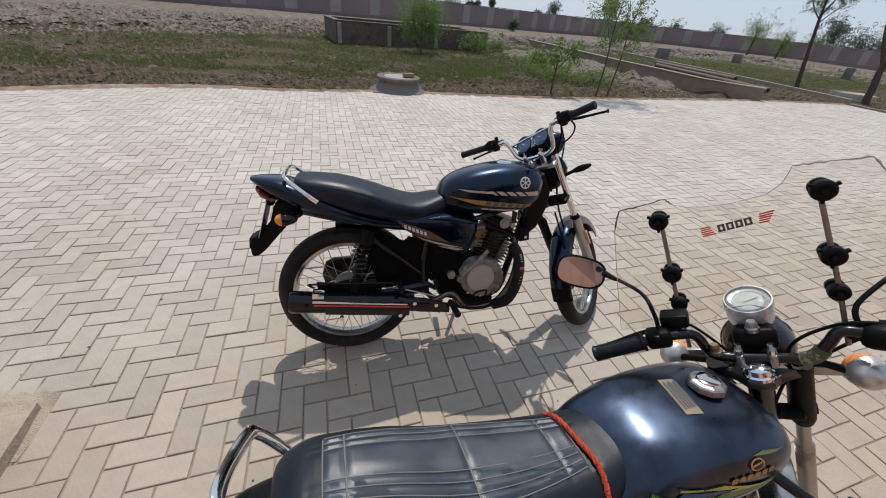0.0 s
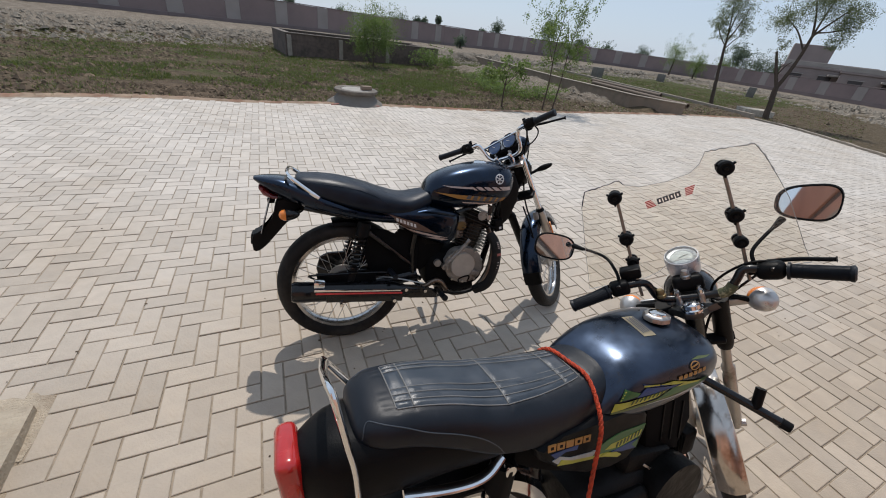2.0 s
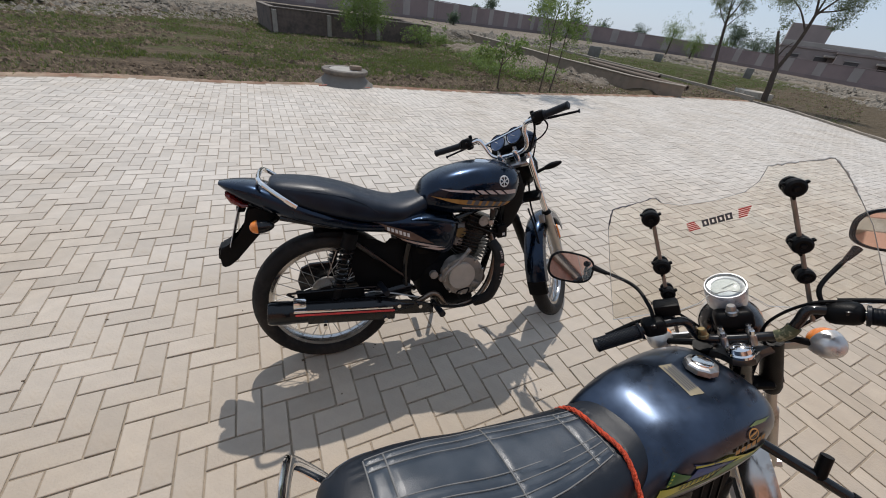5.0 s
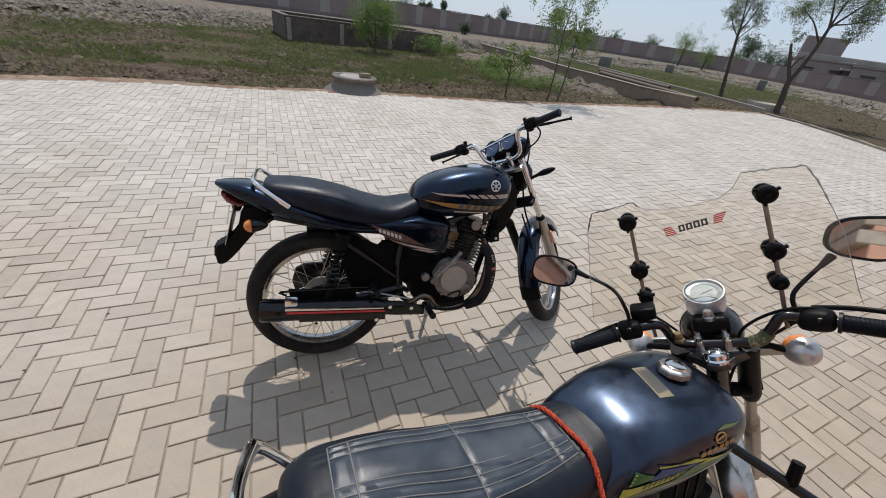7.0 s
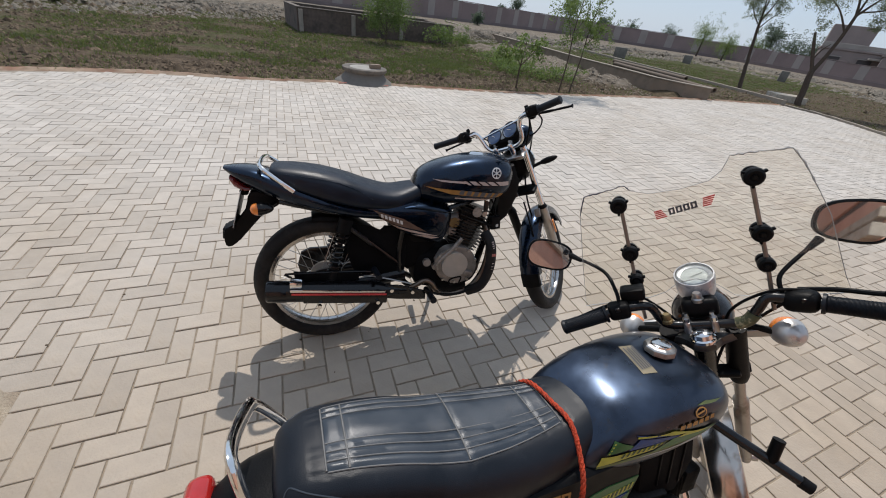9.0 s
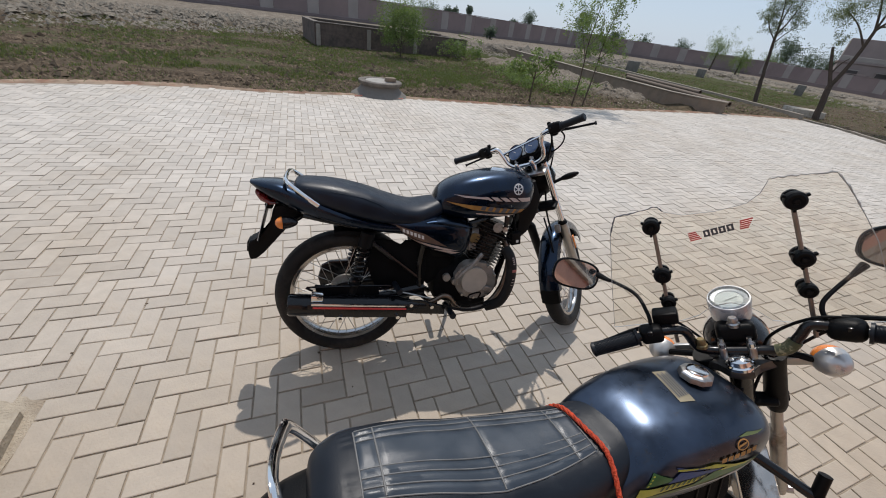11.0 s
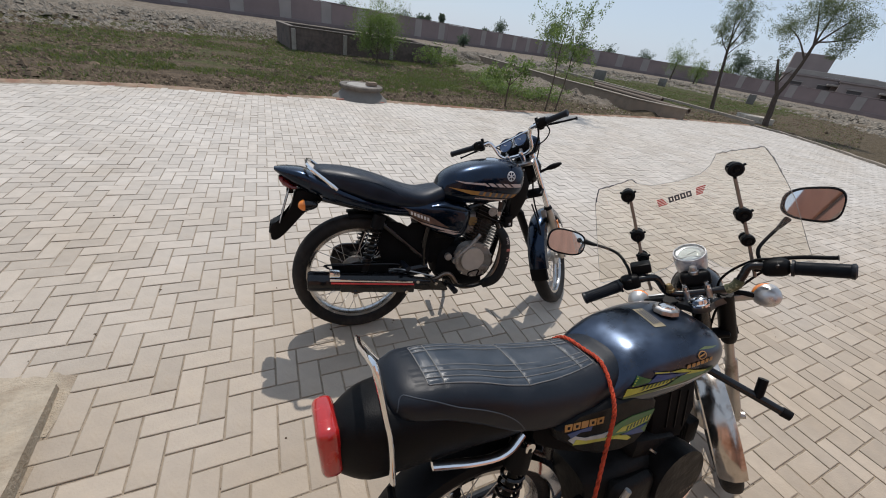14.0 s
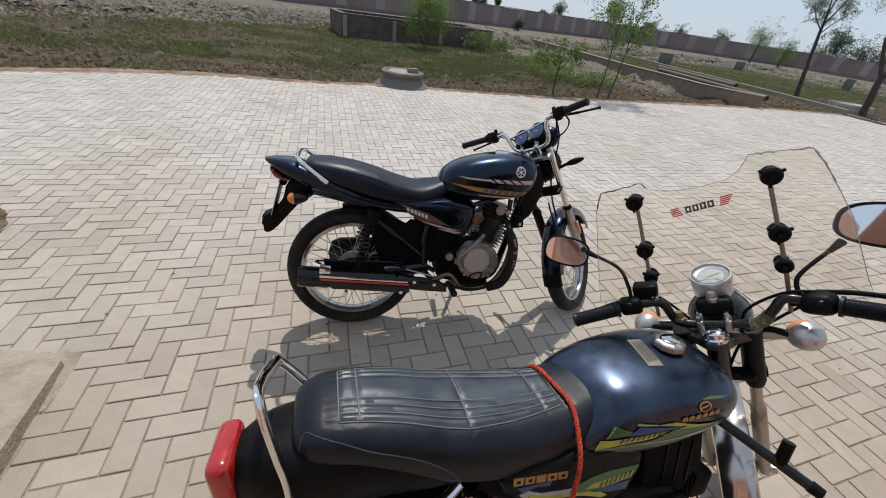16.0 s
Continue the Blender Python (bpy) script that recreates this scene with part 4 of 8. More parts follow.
tree("sapling", 4.38, 9.78, ([(0, 0, 0), (0.0, 0.02, 0.5), (0.02, 0.0, 1.1)], 0.028, 0.01),
     [([(0, 0, 0.6), (-0.25, 0, 0.9), (-0.45, 0, 1.0)], 0.012, 0.004), ([(0, 0, 0.6), (0.25, 0, 0.9), (0.4, 0, 1.15)], 0.012, 0.004)],
     [((-0.3, 0, 0.85), (0.4, 0.35, 0.35), 739), ((0.25, 0, 1.0), (0.35, 0.3, 0.3), 640)], LEAF_A, 0.065, "short bushy sapling with drooping leaves", 15, group="saplings by the paving")
tree("bush", 1.75, 17.35, ([(0, 0, 0), (0.02, 0, 0.6), (0, 0, 1.2)], 0.03, 0.01), [([(0, 0, 0.4), (-0.3, 0, 1.0), (-0.4, 0, 1.6)], 0.015, 0.004), ([(0, 0, 0.4), (0.3, 0, 1.0), (0.5, 0, 1.6)], 0.015, 0.004)],
     [((0.05, 0, 1.35), (0.85, 0.7, 0.75), 9400), ((-0.45, 0, 0.85), (0.35, 0.4, 0.5), 1700), ((0.45, 0, 0.85), (0.4, 0.4, 0.5), 1500)], LEAF_A, 0.052, "dense light green bush in front of the chamber", 16, "bush")
tree("bush", 4.3, 18.6, ([(0, 0, 0), (0.02, 0, 0.5)], 0.02, 0.01), [], [((0, 0, 0.5), (0.7, 0.5, 0.45), 1281), ((0.8, 0.3, 0.45), (0.6, 0.4, 0.4), 887)], LEAF_A, 0.07, "straggly green bush by the chamber", 17, "bush")
tree("weed_patch", 6.6, 12.0, ([(0, 0, 0), (0, 0, 0.3)], 0.01, 0.005), [], [((0, 0, 0.18), (0.9, 0.9, 0.22), 1725), ((-1.2, 0.9, 0.15), (0.9, 0.9, 0.18), 1479), ((-0.4, 3.0, 0.2), (1.0, 1.4, 0.25), 1972)], LEAF_A, 0.06, "patch of tall green weeds on the field", 18, "weeds")

for k, (az, el, dist, wide, leaf) in enumerate((
        (-9.0, 1.2, 70, 3.2, LEAF_FAR), (-5.3, 1.5, 85, 1.8, LEAF_FAR), (0.7, 1.3, 85, 2.6, LEAF_FAR), (8.0, 1.6, 80, 3.6, LEAF_FAR), (10.5, 1.3, 95, 1.4, LEAF_FAR), (11.4, 1.4, 95, 1.4, LEAF_FAR),
        (13.3, 1.75, 100, 1.3, LEAF_FAR), (19.2, 1.0, 100, 1.6, LEAF_FAR), (21.1, 2.2, 100, 2.6, LEAF_FAR), (27.9, 2.9, 90, 3.2, LEAF_FAR), (32.2, 1.6, 90, 2.6, LEAF_FAR), (35.5, 1.2, 95, 2.6, LEAF_FAR),
        (39.9, 1.3, 95, 3.0, LEAF_FAR), (43.4, 2.5, 52, 2.3, LEAF_A), (46.0, 1.4, 56, 1.9, LEAF_A), (49.7, 3.0, 78, 2.8, LEAF_FAR), (48.8, 1.4, 80, 3.0, LEAF_A), (51.7, 2.1, 80, 4.2, LEAF_FAR), (53.5, 1.8, 80, 3.2, LEAF_FAR),
        (16.5, -0.1, 44, 1.0, LEAF_FAR), (64.5, 2.2, 90, 4.0, LEAF_FAR))):
    x, y = 0.35 + dist * math.sin(radians(az)), 0.5 + dist * math.cos(radians(az))
    top = 1.47 + dist * math.tan(radians(el))
    base = ground_height(x, y)
    h = max(top - base, 0.8)
    half = min(h * 0.42, wide * 0.55)
    near = dist < 60
    tree("far_tree", x, y, ([(0, 0, 0), (0.05, 0, h * 0.3), (0, 0, h * 0.62)], 0.10, 0.05), [([(0, 0, h * 0.4), (wide * 0.2, 0, h * 0.6), (wide * 0.3, 0, h * 0.75)], 0.05, 0.02)],
         [((0, 0, h - half), (wide * 0.5, wide * 0.5, half * 1.05), 4600 if not near else 4600)], leaf, 0.16 if not near else 0.085,
         "distant green tree showing over the boundary wall" if not near else "light green young tree in front of the boundary wall", 30 + k, group="trees along the boundary wall")


# ---- concrete ramp at the side ----
SLAB_OUT = [(-0.80, 1.22), (-0.895, 1.645), (-1.35, 1.60), (-2.9, 1.46), (-2.4, -3.3), (-0.2, -3.05), (-0.5, -1.5)]


def side_slab():
    """Cast apron that lies flush at its far corner and rises towards the building."""
    bm = bmesh.new()
    top = []
    for x, y in SLAB_OUT:
        h = 0.060 if y < 1.6 and x > -1.0 else (0.032 if x > -1.0 else 0.012)
        top.append((x, y, min(h, 0.12)))
    lo = [bm.verts.new((x, y, -0.06)) for x, y, z in top]
    hi = [bm.verts.new(p) for p in top]
    bm.faces.new(hi)
    for k in range(len(lo)):
        j = (k + 1) % len(lo)
        bm.faces.new((lo[k], lo[j], hi[j], hi[k]))
    bmesh.ops.triangulate(bm, faces=[f for f in bm.faces if len(f.verts) > 4])
    tagged(part("concrete_apron", bm, APRON, None, smooth=False), "worn sandy concrete apron rising beside the paving", "apron", kind="structure")


side_slab()


def sand_drift():
    """Sand blown along the far edge of the apron, thinning out over the blocks."""
    a, b = Vector((-0.84, 1.60, 0)), Vector((-3.3, 1.45, 0))
    along_edge = (b - a).normalized()
    out = Vector((0, 0, 1)).cross(along_edge) * -1
    bm = bmesh.new()
    rows = []
    nx, ny = 130, 24
    for i in range(nx + 1):
        row = []
        for j in range(ny + 1):
            f = j / ny * 2 - 1
            p = a + (b - a) * (i / nx) + out * (f * 0.17)
            ends = min(1, i / 12) * min(1, (nx - i) / 12)
            h = 0.019 * (1 - f * f) * ends - 0.004 + 0.006 * noise.noise(Vector((p.x * 7, p.y * 7, 2))) + 0.003 * noise.noise(Vector((p.x * 25, p.y * 25, 4)))
            row.append(bm.verts.new((p.x, p.y, max(h, -0.02))))
        rows.append(row)
    for i in range(nx):
        for j in range(ny):
            bm.faces.new((rows[i][j], rows[i + 1][j], rows[i + 1][j + 1], rows[i][j + 1]))
    bmesh.ops.recalc_face_normals(bm, faces=bm.faces)
    tagged(part("sand_drift", bm, DRIFT, None), "tan sand drifted along the edge of the apron", "sand", kind="stuff")


sand_drift()


# ---- motorcycle parts ----
def lean_frame(x, y, heading, lean):
    h, l = radians(heading), radians(lean)
    ax = Vector((math.cos(h), math.sin(h), 0))
    left = Vector((-math.sin(h), math.cos(h), 0))
    up = Vector((0, 0, 1))
    return frame3(Vector((x, y, 0)), ax, left * math.cos(l) - up * math.sin(l), left * math.sin(l) + up * math.cos(l))


def steer(point, rake, angle):
    """Turns the front end about its raked steering axis through point."""
    axis = Vector((-math.sin(radians(rake)), 0, math.cos(radians(rake))))
    return Matrix.Translation(point) @ Matrix.Rotation(radians(angle), 4, axis) @ Matrix.Translation(-Vector(point))


def wheel(name, parent, centre, R, rim_r, w, turn=None, spokes=32, disc=None, rim_mat=RIM_CHROME):
    turn = turn or Matrix()
    m = turn @ at_y(*centre)
    rim_w = w * 0.62
    rim = part(name, lathe([(rim_r - 0.018, -rim_w * 0.5), (rim_r - 0.010, -rim_w), (rim_r + 0.004, -rim_w), (rim_r + 0.004, rim_w), (rim_r - 0.010, rim_w), (rim_r - 0.018, rim_w * 0.5)], 56, m, closed=True), rim_mat, parent, "chrome spoked rim")
    prof = []
    hgt = R - rim_r
    for k in range(13):
        a = math.pi * k / 12
        bulge = w * (math.sin(a) ** 0.75 if 0 < k < 12 else 0)
        prof.append((rim_r + hgt * (1 - math.cos(a)) / 2, 0, bulge))
    left = [(r, b if k < 12 else 0) for k, (r, _, b) in enumerate(prof)]
    ring = [(rim_r, rim_w * 0.95)] + [(r, b) for r, b in left[2:]] + [(r, -b) for r, b in left[2:-1][::-1]] + [(rim_r, -rim_w * 0.95)]
    tyre = part("tyre", lathe(ring, 64, m, closed=True), RUBBER, rim, "black rubber tyre with a block tread")
    tread = bmesh.new()
    for k in range(72):
        a = 2 * math.pi * k / 72
        for s, off in ((-1, 0.0), (1, 0.5)):
            q = a + off * 2 * math.pi / 72
            tm = m @ Matrix.Rotation(q, 4, "Z") @ Matrix.Translation((R - 0.0085 - w * 0.1, 0, s * w * 0.42)) @ Matrix.Rotation(s * radians(24), 4, "Y")
            box((0.008, 0.019, w * 0.50), tm, bm=tread)
    part("tread", tread, RUBBER, rim, smooth=False)
    hub_r = 0.055 if disc is None else disc
    hub = part("hub", lathe([(0, -0.075), (0.014, -0.075), (0.014, -0.06), (hub_r * 0.8, -0.058), (hub_r, -0.045), (hub_r, -0.030), (hub_r * 0.55, -0.02), (hub_r * 0.55, 0.03), (hub_r * 0.9, 0.035), (hub_r * 0.9, 0.05), (0.014, 0.055), (0.014, 0.075), (0, 0.075)], 28, m), ALLOY, rim, "dull alloy hub")
    for k in range(spokes):
        a = 2 * math.pi * k / spokes
        sgn, swing = (1 if k % 2 else -1), (1 if (k // 2) % 2 else -1)
        b = a + swing * 0.55
        p0 = m @ Vector((hub_r * 0.85 * math.cos(b), hub_r * 0.85 * math.sin(b), sgn * 0.036))
        p1 = m @ Vector(((rim_r - 0.014) * math.cos(a), (rim_r - 0.014) * math.sin(a), sgn * 0.006))
        part("spoke", tube([p0, p1], 0.0017, 5), STEEL, rim)
    return rim


def coil(p, q, r, turns, wire):
    p, q = Vector(p), Vector(q)
    d = q - p
    rot = d.to_track_quat("Z", "Y").to_matrix()
    n = int(turns * 12)
    return tube([p + rot @ Vector((r * math.cos(2 * math.pi * turns * k / n), r * math.sin(2 * math.pi * turns * k / n), d.length * k / n)) for k in range(n + 1)], wire, 6)


def shock(parent, low, high, mat_low=BLACK):
    low, high = Vector(low), Vector(high)
    body = part("shock_absorber", tube([low, low.lerp(high, 0.3), low.lerp(high, 0.31), high], [0.020, 0.020, 0.012, 0.012], 12), DARK_METAL, parent)
    part("spring", coil(low.lerp(high, 0.2), low.lerp(high, 0.85), 0.026, 9, 0.005), BLACK_GLOSS, body, "black coil spring")
    part("shroud", tube([low.lerp(high, 0.8), high], [0.032, 0.030], 14), BLACK, body)
    part("eye", lathe([(0.008, -0.016), (0.02, -0.016), (0.02, 0.016), (0.008, 0.016)], 14, at_y(*low), closed=True), STEEL, body)
    return body


def along(p, q, up=(0, 0, 1)):
    """A matrix at p whose local z points towards q."""
    return Matrix.Translation(p) @ (Vector(q) - Vector(p)).to_track_quat("Z", "Y").to_matrix().to_4x4()


def half_shell(m, r, L, front, seg=20):
    prof = []
    for k in range(8):
        a = math.pi / 2 * k / 7
        prof.append((r * math.cos(a), (L * math.sin(a)) * (1 if front else -1)))
    prof[-1] = (0, prof[-1][1])
    prof.insert(0, (0, 0))
    return lathe(prof, seg, m)


def indicator(parent, base, lamp, back_dir, r, lens_len, back_len, shell, lens=AMBER, name="indicator"):
    """Stalk, shell and amber lens; back_dir is where the lens looks."""
    lamp, d = Vector(lamp), Vector(back_dir).normalized()
    m = along(lamp, lamp + d)
    body = part(name, half_shell(m, r, back_len, False), shell, parent, "turn signal shell")
    part("lens", half_shell(m, r * 0.97, lens_len, True), lens, body, "amber lens" if lens == AMBER else "clear lens")
    part("stalk", tube([base, lamp - d * back_len * 0.4], 0.009, 10), BLACK, body)
    return body


def rubber_grip(parent, p, q, r=0.0165, ribs=14):
    p, q = Vector(p), Vector(q)
    L = (q - p).length
    prof = [(0, 0), (r * 1.25, 0), (r * 1.25, 0.006)]
    for k in range(ribs):
        z = 0.008 + (L - 0.02) * k / ribs
        prof += [(r, z), (r * 1.045, z + (L - 0.02) / ribs * 0.35), (r, z + (L - 0.02) / ribs * 0.8)]
    prof += [(r * 1.1, L - 0.01), (r * 1.15, L - 0.004), (r * 0.8, L), (0, L)]
    return part("grip", lathe(prof, 18, along(p, q)), GRIP, parent, "ribbed black rubber grip")


def skin_y(stations, x, z, side=-1, lift=0.0015):
    """The side of a lofted body at (x, z)."""
    rows = stations
    for a, b in zip(rows, rows[1:]):
        if a[0] <= x <= b[0] or b is rows[-1]:
            t = max(0, min(1, (x - a[0]) / (b[0] - a[0])))
            _, lo, hi, hw, power, wide, ys = [p + (q - p) * t for p, q in zip(a, b)]
            zc = lo + (hi - lo) * wide
            s = (z - zc) / ((hi - zc) if z > zc else (zc - lo))
            s = min(0.985, abs(s))
            return side * (hw * (1 - s ** power) ** (1 / power) + lift) + ys
    return 0.0


def decal(name, stations, quad, mat, parent, nx=12, nz=4, side=-1, lift=0.0015, label=""):
    """A sticker on a lofted side, from four corners in (x, z)."""
    bm = bmesh.new()
    grid = []
    (ax, az), (bx, bz), (cx, cz), (dx, dz) = quad
    for j in range(nz + 1):
        row = []
        for i in range(nx + 1):
            u, v = i / nx, j / nz
            x = (ax * (1 - u) + bx * u) * (1 - v) + (dx * (1 - u) + cx * u) * v
            z = (az * (1 - u) + bz * u) * (1 - v) + (dz * (1 - u) + cz * u) * v
            row.append(bm.verts.new((x, skin_y(stations, x, z, side, lift), z)))
        grid.append(row)
    for j in range(nz):
        for i in range(nx):
            bm.faces.new((grid[j][i], grid[j][i + 1], grid[j + 1][i + 1], grid[j + 1][i]))
    return part(name, bm, mat, parent, label)


def disc_decal(name, stations, cx, cz, r0, r1, mat, parent, side=-1, lift=0.002, a0=0, a1=360, n=28, flat=1.0):
    bm = bmesh.new()
    rows = []
    for k in range(n + 1):
        a = radians(a0 + (a1 - a0) * k / n)
        rows.append([bm.verts.new((cx + r * math.cos(a), skin_y(stations, cx + r * math.cos(a), cz + flat * r * math.sin(a), side, lift), cz + flat * r * math.sin(a))) for r in (r0, r1)])
    for a, b in zip(rows, rows[1:]):
        bm.faces.new((a[0], a[1], b[1], b[0]))
    return part(name, bm, mat, parent)


def arc_fender(parent, name, centre, r0, a0, a1, hw, mat, turn=None, drop=0.03, n=24, label=""):
    """A curved mudguard round a wheel, with turned-down sides and thickness."""
    turn = turn or Matrix()
    bm = bmesh.new()
    prof = [(-hw, -drop), (-hw * 0.92, -drop * 0.3), (-hw * 0.55, 0.0), (0, 0.006), (hw * 0.55, 0.0), (hw * 0.92, -drop * 0.3), (hw, -drop)]
    prof2 = [(y * 0.93, r - 0.005) for y, r in prof[::-1]]
    full = prof + prof2
    rows = []
    for k in range(n + 1):
        a = radians(a0 + (a1 - a0) * k / n)
        rows.append([bm.verts.new(turn @ Vector((centre[0] + (r0 + dr) * math.cos(a), y, centre[2] + (r0 + dr) * math.sin(a)))) for y, dr in full])
    N = len(full)
    for a, b in zip(rows, rows[1:]):
        for k in range(N):
            bm.faces.new((a[k], a[(k + 1) % N], b[(k + 1) % N], b[k]))
    bm.faces.new(rows[0])
    bm.faces.new(rows[-1][::-1])
    return part(name, bm, mat, parent, label)


def fin_stack(parent, base, tip, sx, sy, count, mat, name="cylinder"):
    """A finned cylinder barrel from base to tip."""
    base, tip = Vector(base), Vector(tip)
    m = along(base, tip)
    L = (tip - base).length
    core = part(name, lathe([(0, 0), (sy * 0.34, 0), (sy * 0.34, L), (0, L)], 20, m), mat, parent, "finned engine cylinder")
    for k in range(count):
        f = 0.82 + 0.18 * math.sin(math.pi * (k + 0.5) / count)
        part("fin", box((sx * f, sy * f, 0.0028), m @ Matrix.Translation((0, 0, L * (k + 0.5) / count)), 0.001, segs=1), mat, core, smooth=False)
    return core


# ---- the blue 125 on its side stand ----
def blue_motorcycle():
    bike = empty("motorcycle", lean_frame(0.21, 1.93, 5, 10), "dark blue commuter motorcycle with black seat on its side stand", "motorcycle", "parked motorcycles")
    wheel("rear_wheel", bike, (0.084, 0, 0.316), 0.316, 0.246, 0.046, disc=0.075)
    # seat
    seat_st = refine([(-0.112, 0.812, 0.846, 0.06, 2.6, 0.45, 0), (-0.085, 0.795, 0.868, 0.098, 3.0, 0.45, 0), (0.06, 0.740, 0.858, 0.128, 3.2, 0.40, 0), (0.19, 0.702, 0.826, 0.138, 3.2, 0.42, 0), (0.285, 0.688, 0.793, 0.137, 3.2, 0.42, 0),
                      (0.38, 0.680, 0.771, 0.130, 3.0, 0.45, 0), (0.46, 0.690, 0.784, 0.108, 2.6, 0.5, 0), (0.525, 0.715, 0.800, 0.075, 2.4, 0.5, 0)], 5)
    seat = part("seat", loft(seat_st, 32), VINYL, bike, "black vinyl two-up seat")
    part("piping", tube([Vector((x, skin_y(seat_st, x, z, -1, 0.0), z)) for x, z in ((-0.06, 0.845), (0.06, 0.832), (0.16, 0.812), (0.23, 0.785), (0.29, 0.745))], 0.0022, 6), VINYL, seat)
    # tail and side bodywork
    tail_st = refine([(-0.275, 0.842, 0.858, 0.025, 2.2, 0.6, 0), (-0.23, 0.805, 0.862, 0.062, 2.4, 0.6, 0), (-0.15, 0.755, 0.855, 0.095, 2.6, 0.6, 0), (-0.05, 0.712, 0.815, 0.118, 2.8, 0.6, 0),
                      (0.08, 0.677, 0.762, 0.130, 2.8, 0.6, 0), (0.22, 0.648, 0.718, 0.133, 2.6, 0.6, 0), (0.36, 0.640, 0.702, 0.125, 2.4, 0.6, 0), (0.45, 0.645, 0.70, 0.095, 2.2, 0.6, 0)], 4)
    tail = part("tail_cowl", loft(tail_st, 28), BLUE, bike, "glossy dark blue tail cowl")
    part("tail_light", loft([(-0.258, 0.800, 0.822, 0.035, 2.4, 0.5, 0), (-0.242, 0.775, 0.820, 0.052, 2.6, 0.5, 0), (-0.205, 0.758, 0.79, 0.060, 2.6, 0.5, 0), (-0.185, 0.765, 0.78, 0.055, 2.6, 0.5, 0)], 20), RED_DARK, bike, "dark red tail light lens")
    part("plate_holder", plate(smooth_rows([(-0.06, 0.735), (-0.13, 0.760), (-0.190, 0.758), (-0.206, 0.714), (-0.229, 0.650), (-0.262, 0.618), (-0.300, 0.608), (-0.308, 0.575), (-0.308, 0.530), (-0.284, 0.526), (-0.249, 0.555), (-0.181, 0.631), (-0.136, 0.676), (-0.09, 0.700), (-0.06, 0.735)], 2)[:-1], -0.045, 0.045, 0.008), BLACK, bike, "black plastic rear mudguard")
    part("reflector_mount", box((0.020, 0.070, 0.050), pose(-0.304, 0, 0.580, 0, 8, 0), 0.006), BLACK, bike)
    np_m = along((-0.243, 0.0, 0.690), (-0.243 - 0.9, 0, 0.690 + 0.28))
    pl = part("number_plate", box((0.12, 0.16, 0.003), np_m, 0.001, segs=1), WHITE, bike, "small pale number plate", smooth=False)
    part("plate_frame", box((0.128, 0.17, 0.002), np_m @ Matrix.Translation((0, 0, -0.003)), 0.0008, segs=1), BLACK, pl, smooth=False)
    for k in (-0.028, 0.02):
        part("bar", box((0.024, 0.11, 0.001), np_m @ Matrix.Translation((k, 0, 0.0024))), DARK_PRINT, pl, smooth=False)
    part("plate_lamp", box((0.03, 0.05, 0.025), pose(-0.216, 0, 0.752), 0.006), BLACK, bike)
    for s in (-1, 1):
        indicator(bike, (-0.10, s * 0.05, 0.715), (-0.158, s * 0.122, 0.712), (-1, s * 0.18, 0), 0.0255, 0.026, 0.060, BLACK_GLOSS)
    rail = smooth_path([(-0.018, -0.135, 0.785), (-0.07, -0.138, 0.828), (-0.118, -0.125, 0.866), (-0.135, -0.09, 0.878), (-0.140, 0, 0.880), (-0.135, 0.09, 0.878), (-0.118, 0.125, 0.866), (-0.07, 0.138, 0.828), (-0.018, 0.135, 0.785)], 5)
    part("grab_rail", tube(rail, 0.0088, 10), CHROME, bike, "polished grab rail")
    # side covers
    cov_st = refine([(0.235, 0.690, 0.716, 0.105, 3, 0.5, 0), (0.30, 0.655, 0.726, 0.126, 3, 0.5, 0), (0.37, 0.615, 0.730, 0.134, 3.2, 0.5, 0), (0.455, 0.556, 0.733, 0.138, 3.4, 0.5, 0), (0.53, 0.525, 0.733, 0.138, 3.4, 0.5, 0),
                     (0.593, 0.505, 0.728, 0.134, 3.2, 0.5, 0), (0.635, 0.525, 0.712, 0.122, 3, 0.5, 0), (0.662, 0.590, 0.690, 0.095, 2.8, 0.5, 0)], 4)
    cover = part("side_cover", loft(cov_st, 32), BLUE, bike, "dark blue side cover")
    lip_st = refine([(0.43, 0.696, 0.712, 0.134, 2.4, 0.5, 0), (0.50, 0.690, 0.726, 0.143, 2.6, 0.5, 0), (0.57, 0.672, 0.722, 0.146, 2.6, 0.5, 0), (0.63, 0.662, 0.700, 0.134, 2.4, 0.5, 0), (0.66, 0.664, 0.686, 0.110, 2.2, 0.5, 0)], 4)
    part("upper_lip", loft(lip_st, 24), BLUE, cover, "raised dark blue upper lip")
    decal("side_sticker", cov_st, [(0.350, 0.636), (0.535, 0.590), (0.425, 0.656), (0.292, 0.698)], BROWN_PRINT, cover, label="brown sticker panel")
    for k in range(6):
        x, z = 0.326 + k * 0.0170, 0.664 - k * 0.0062
        decal("letter_bar", cov_st, [(x, z), (x + 0.011, z - 0.003), (x + 0.008, z + 0.015), (x - 0.003, z + 0.018)], WHITE, cover, 2, 2, lift=0.003)
    decal("side_stripe", cov_st, [(0.345, 0.622), (0.520, 0.575), (0.592, 0.566), (0.350, 0.632)], PALE_PRINT, cover, lift=0.0025)
    decal("side_stripe", cov_st, [(0.470, 0.578), (0.560, 0.552), (0.600, 0.556), (0.540, 0.572)], PALE_PRINT, cover, 6, 2, lift=0.0030)
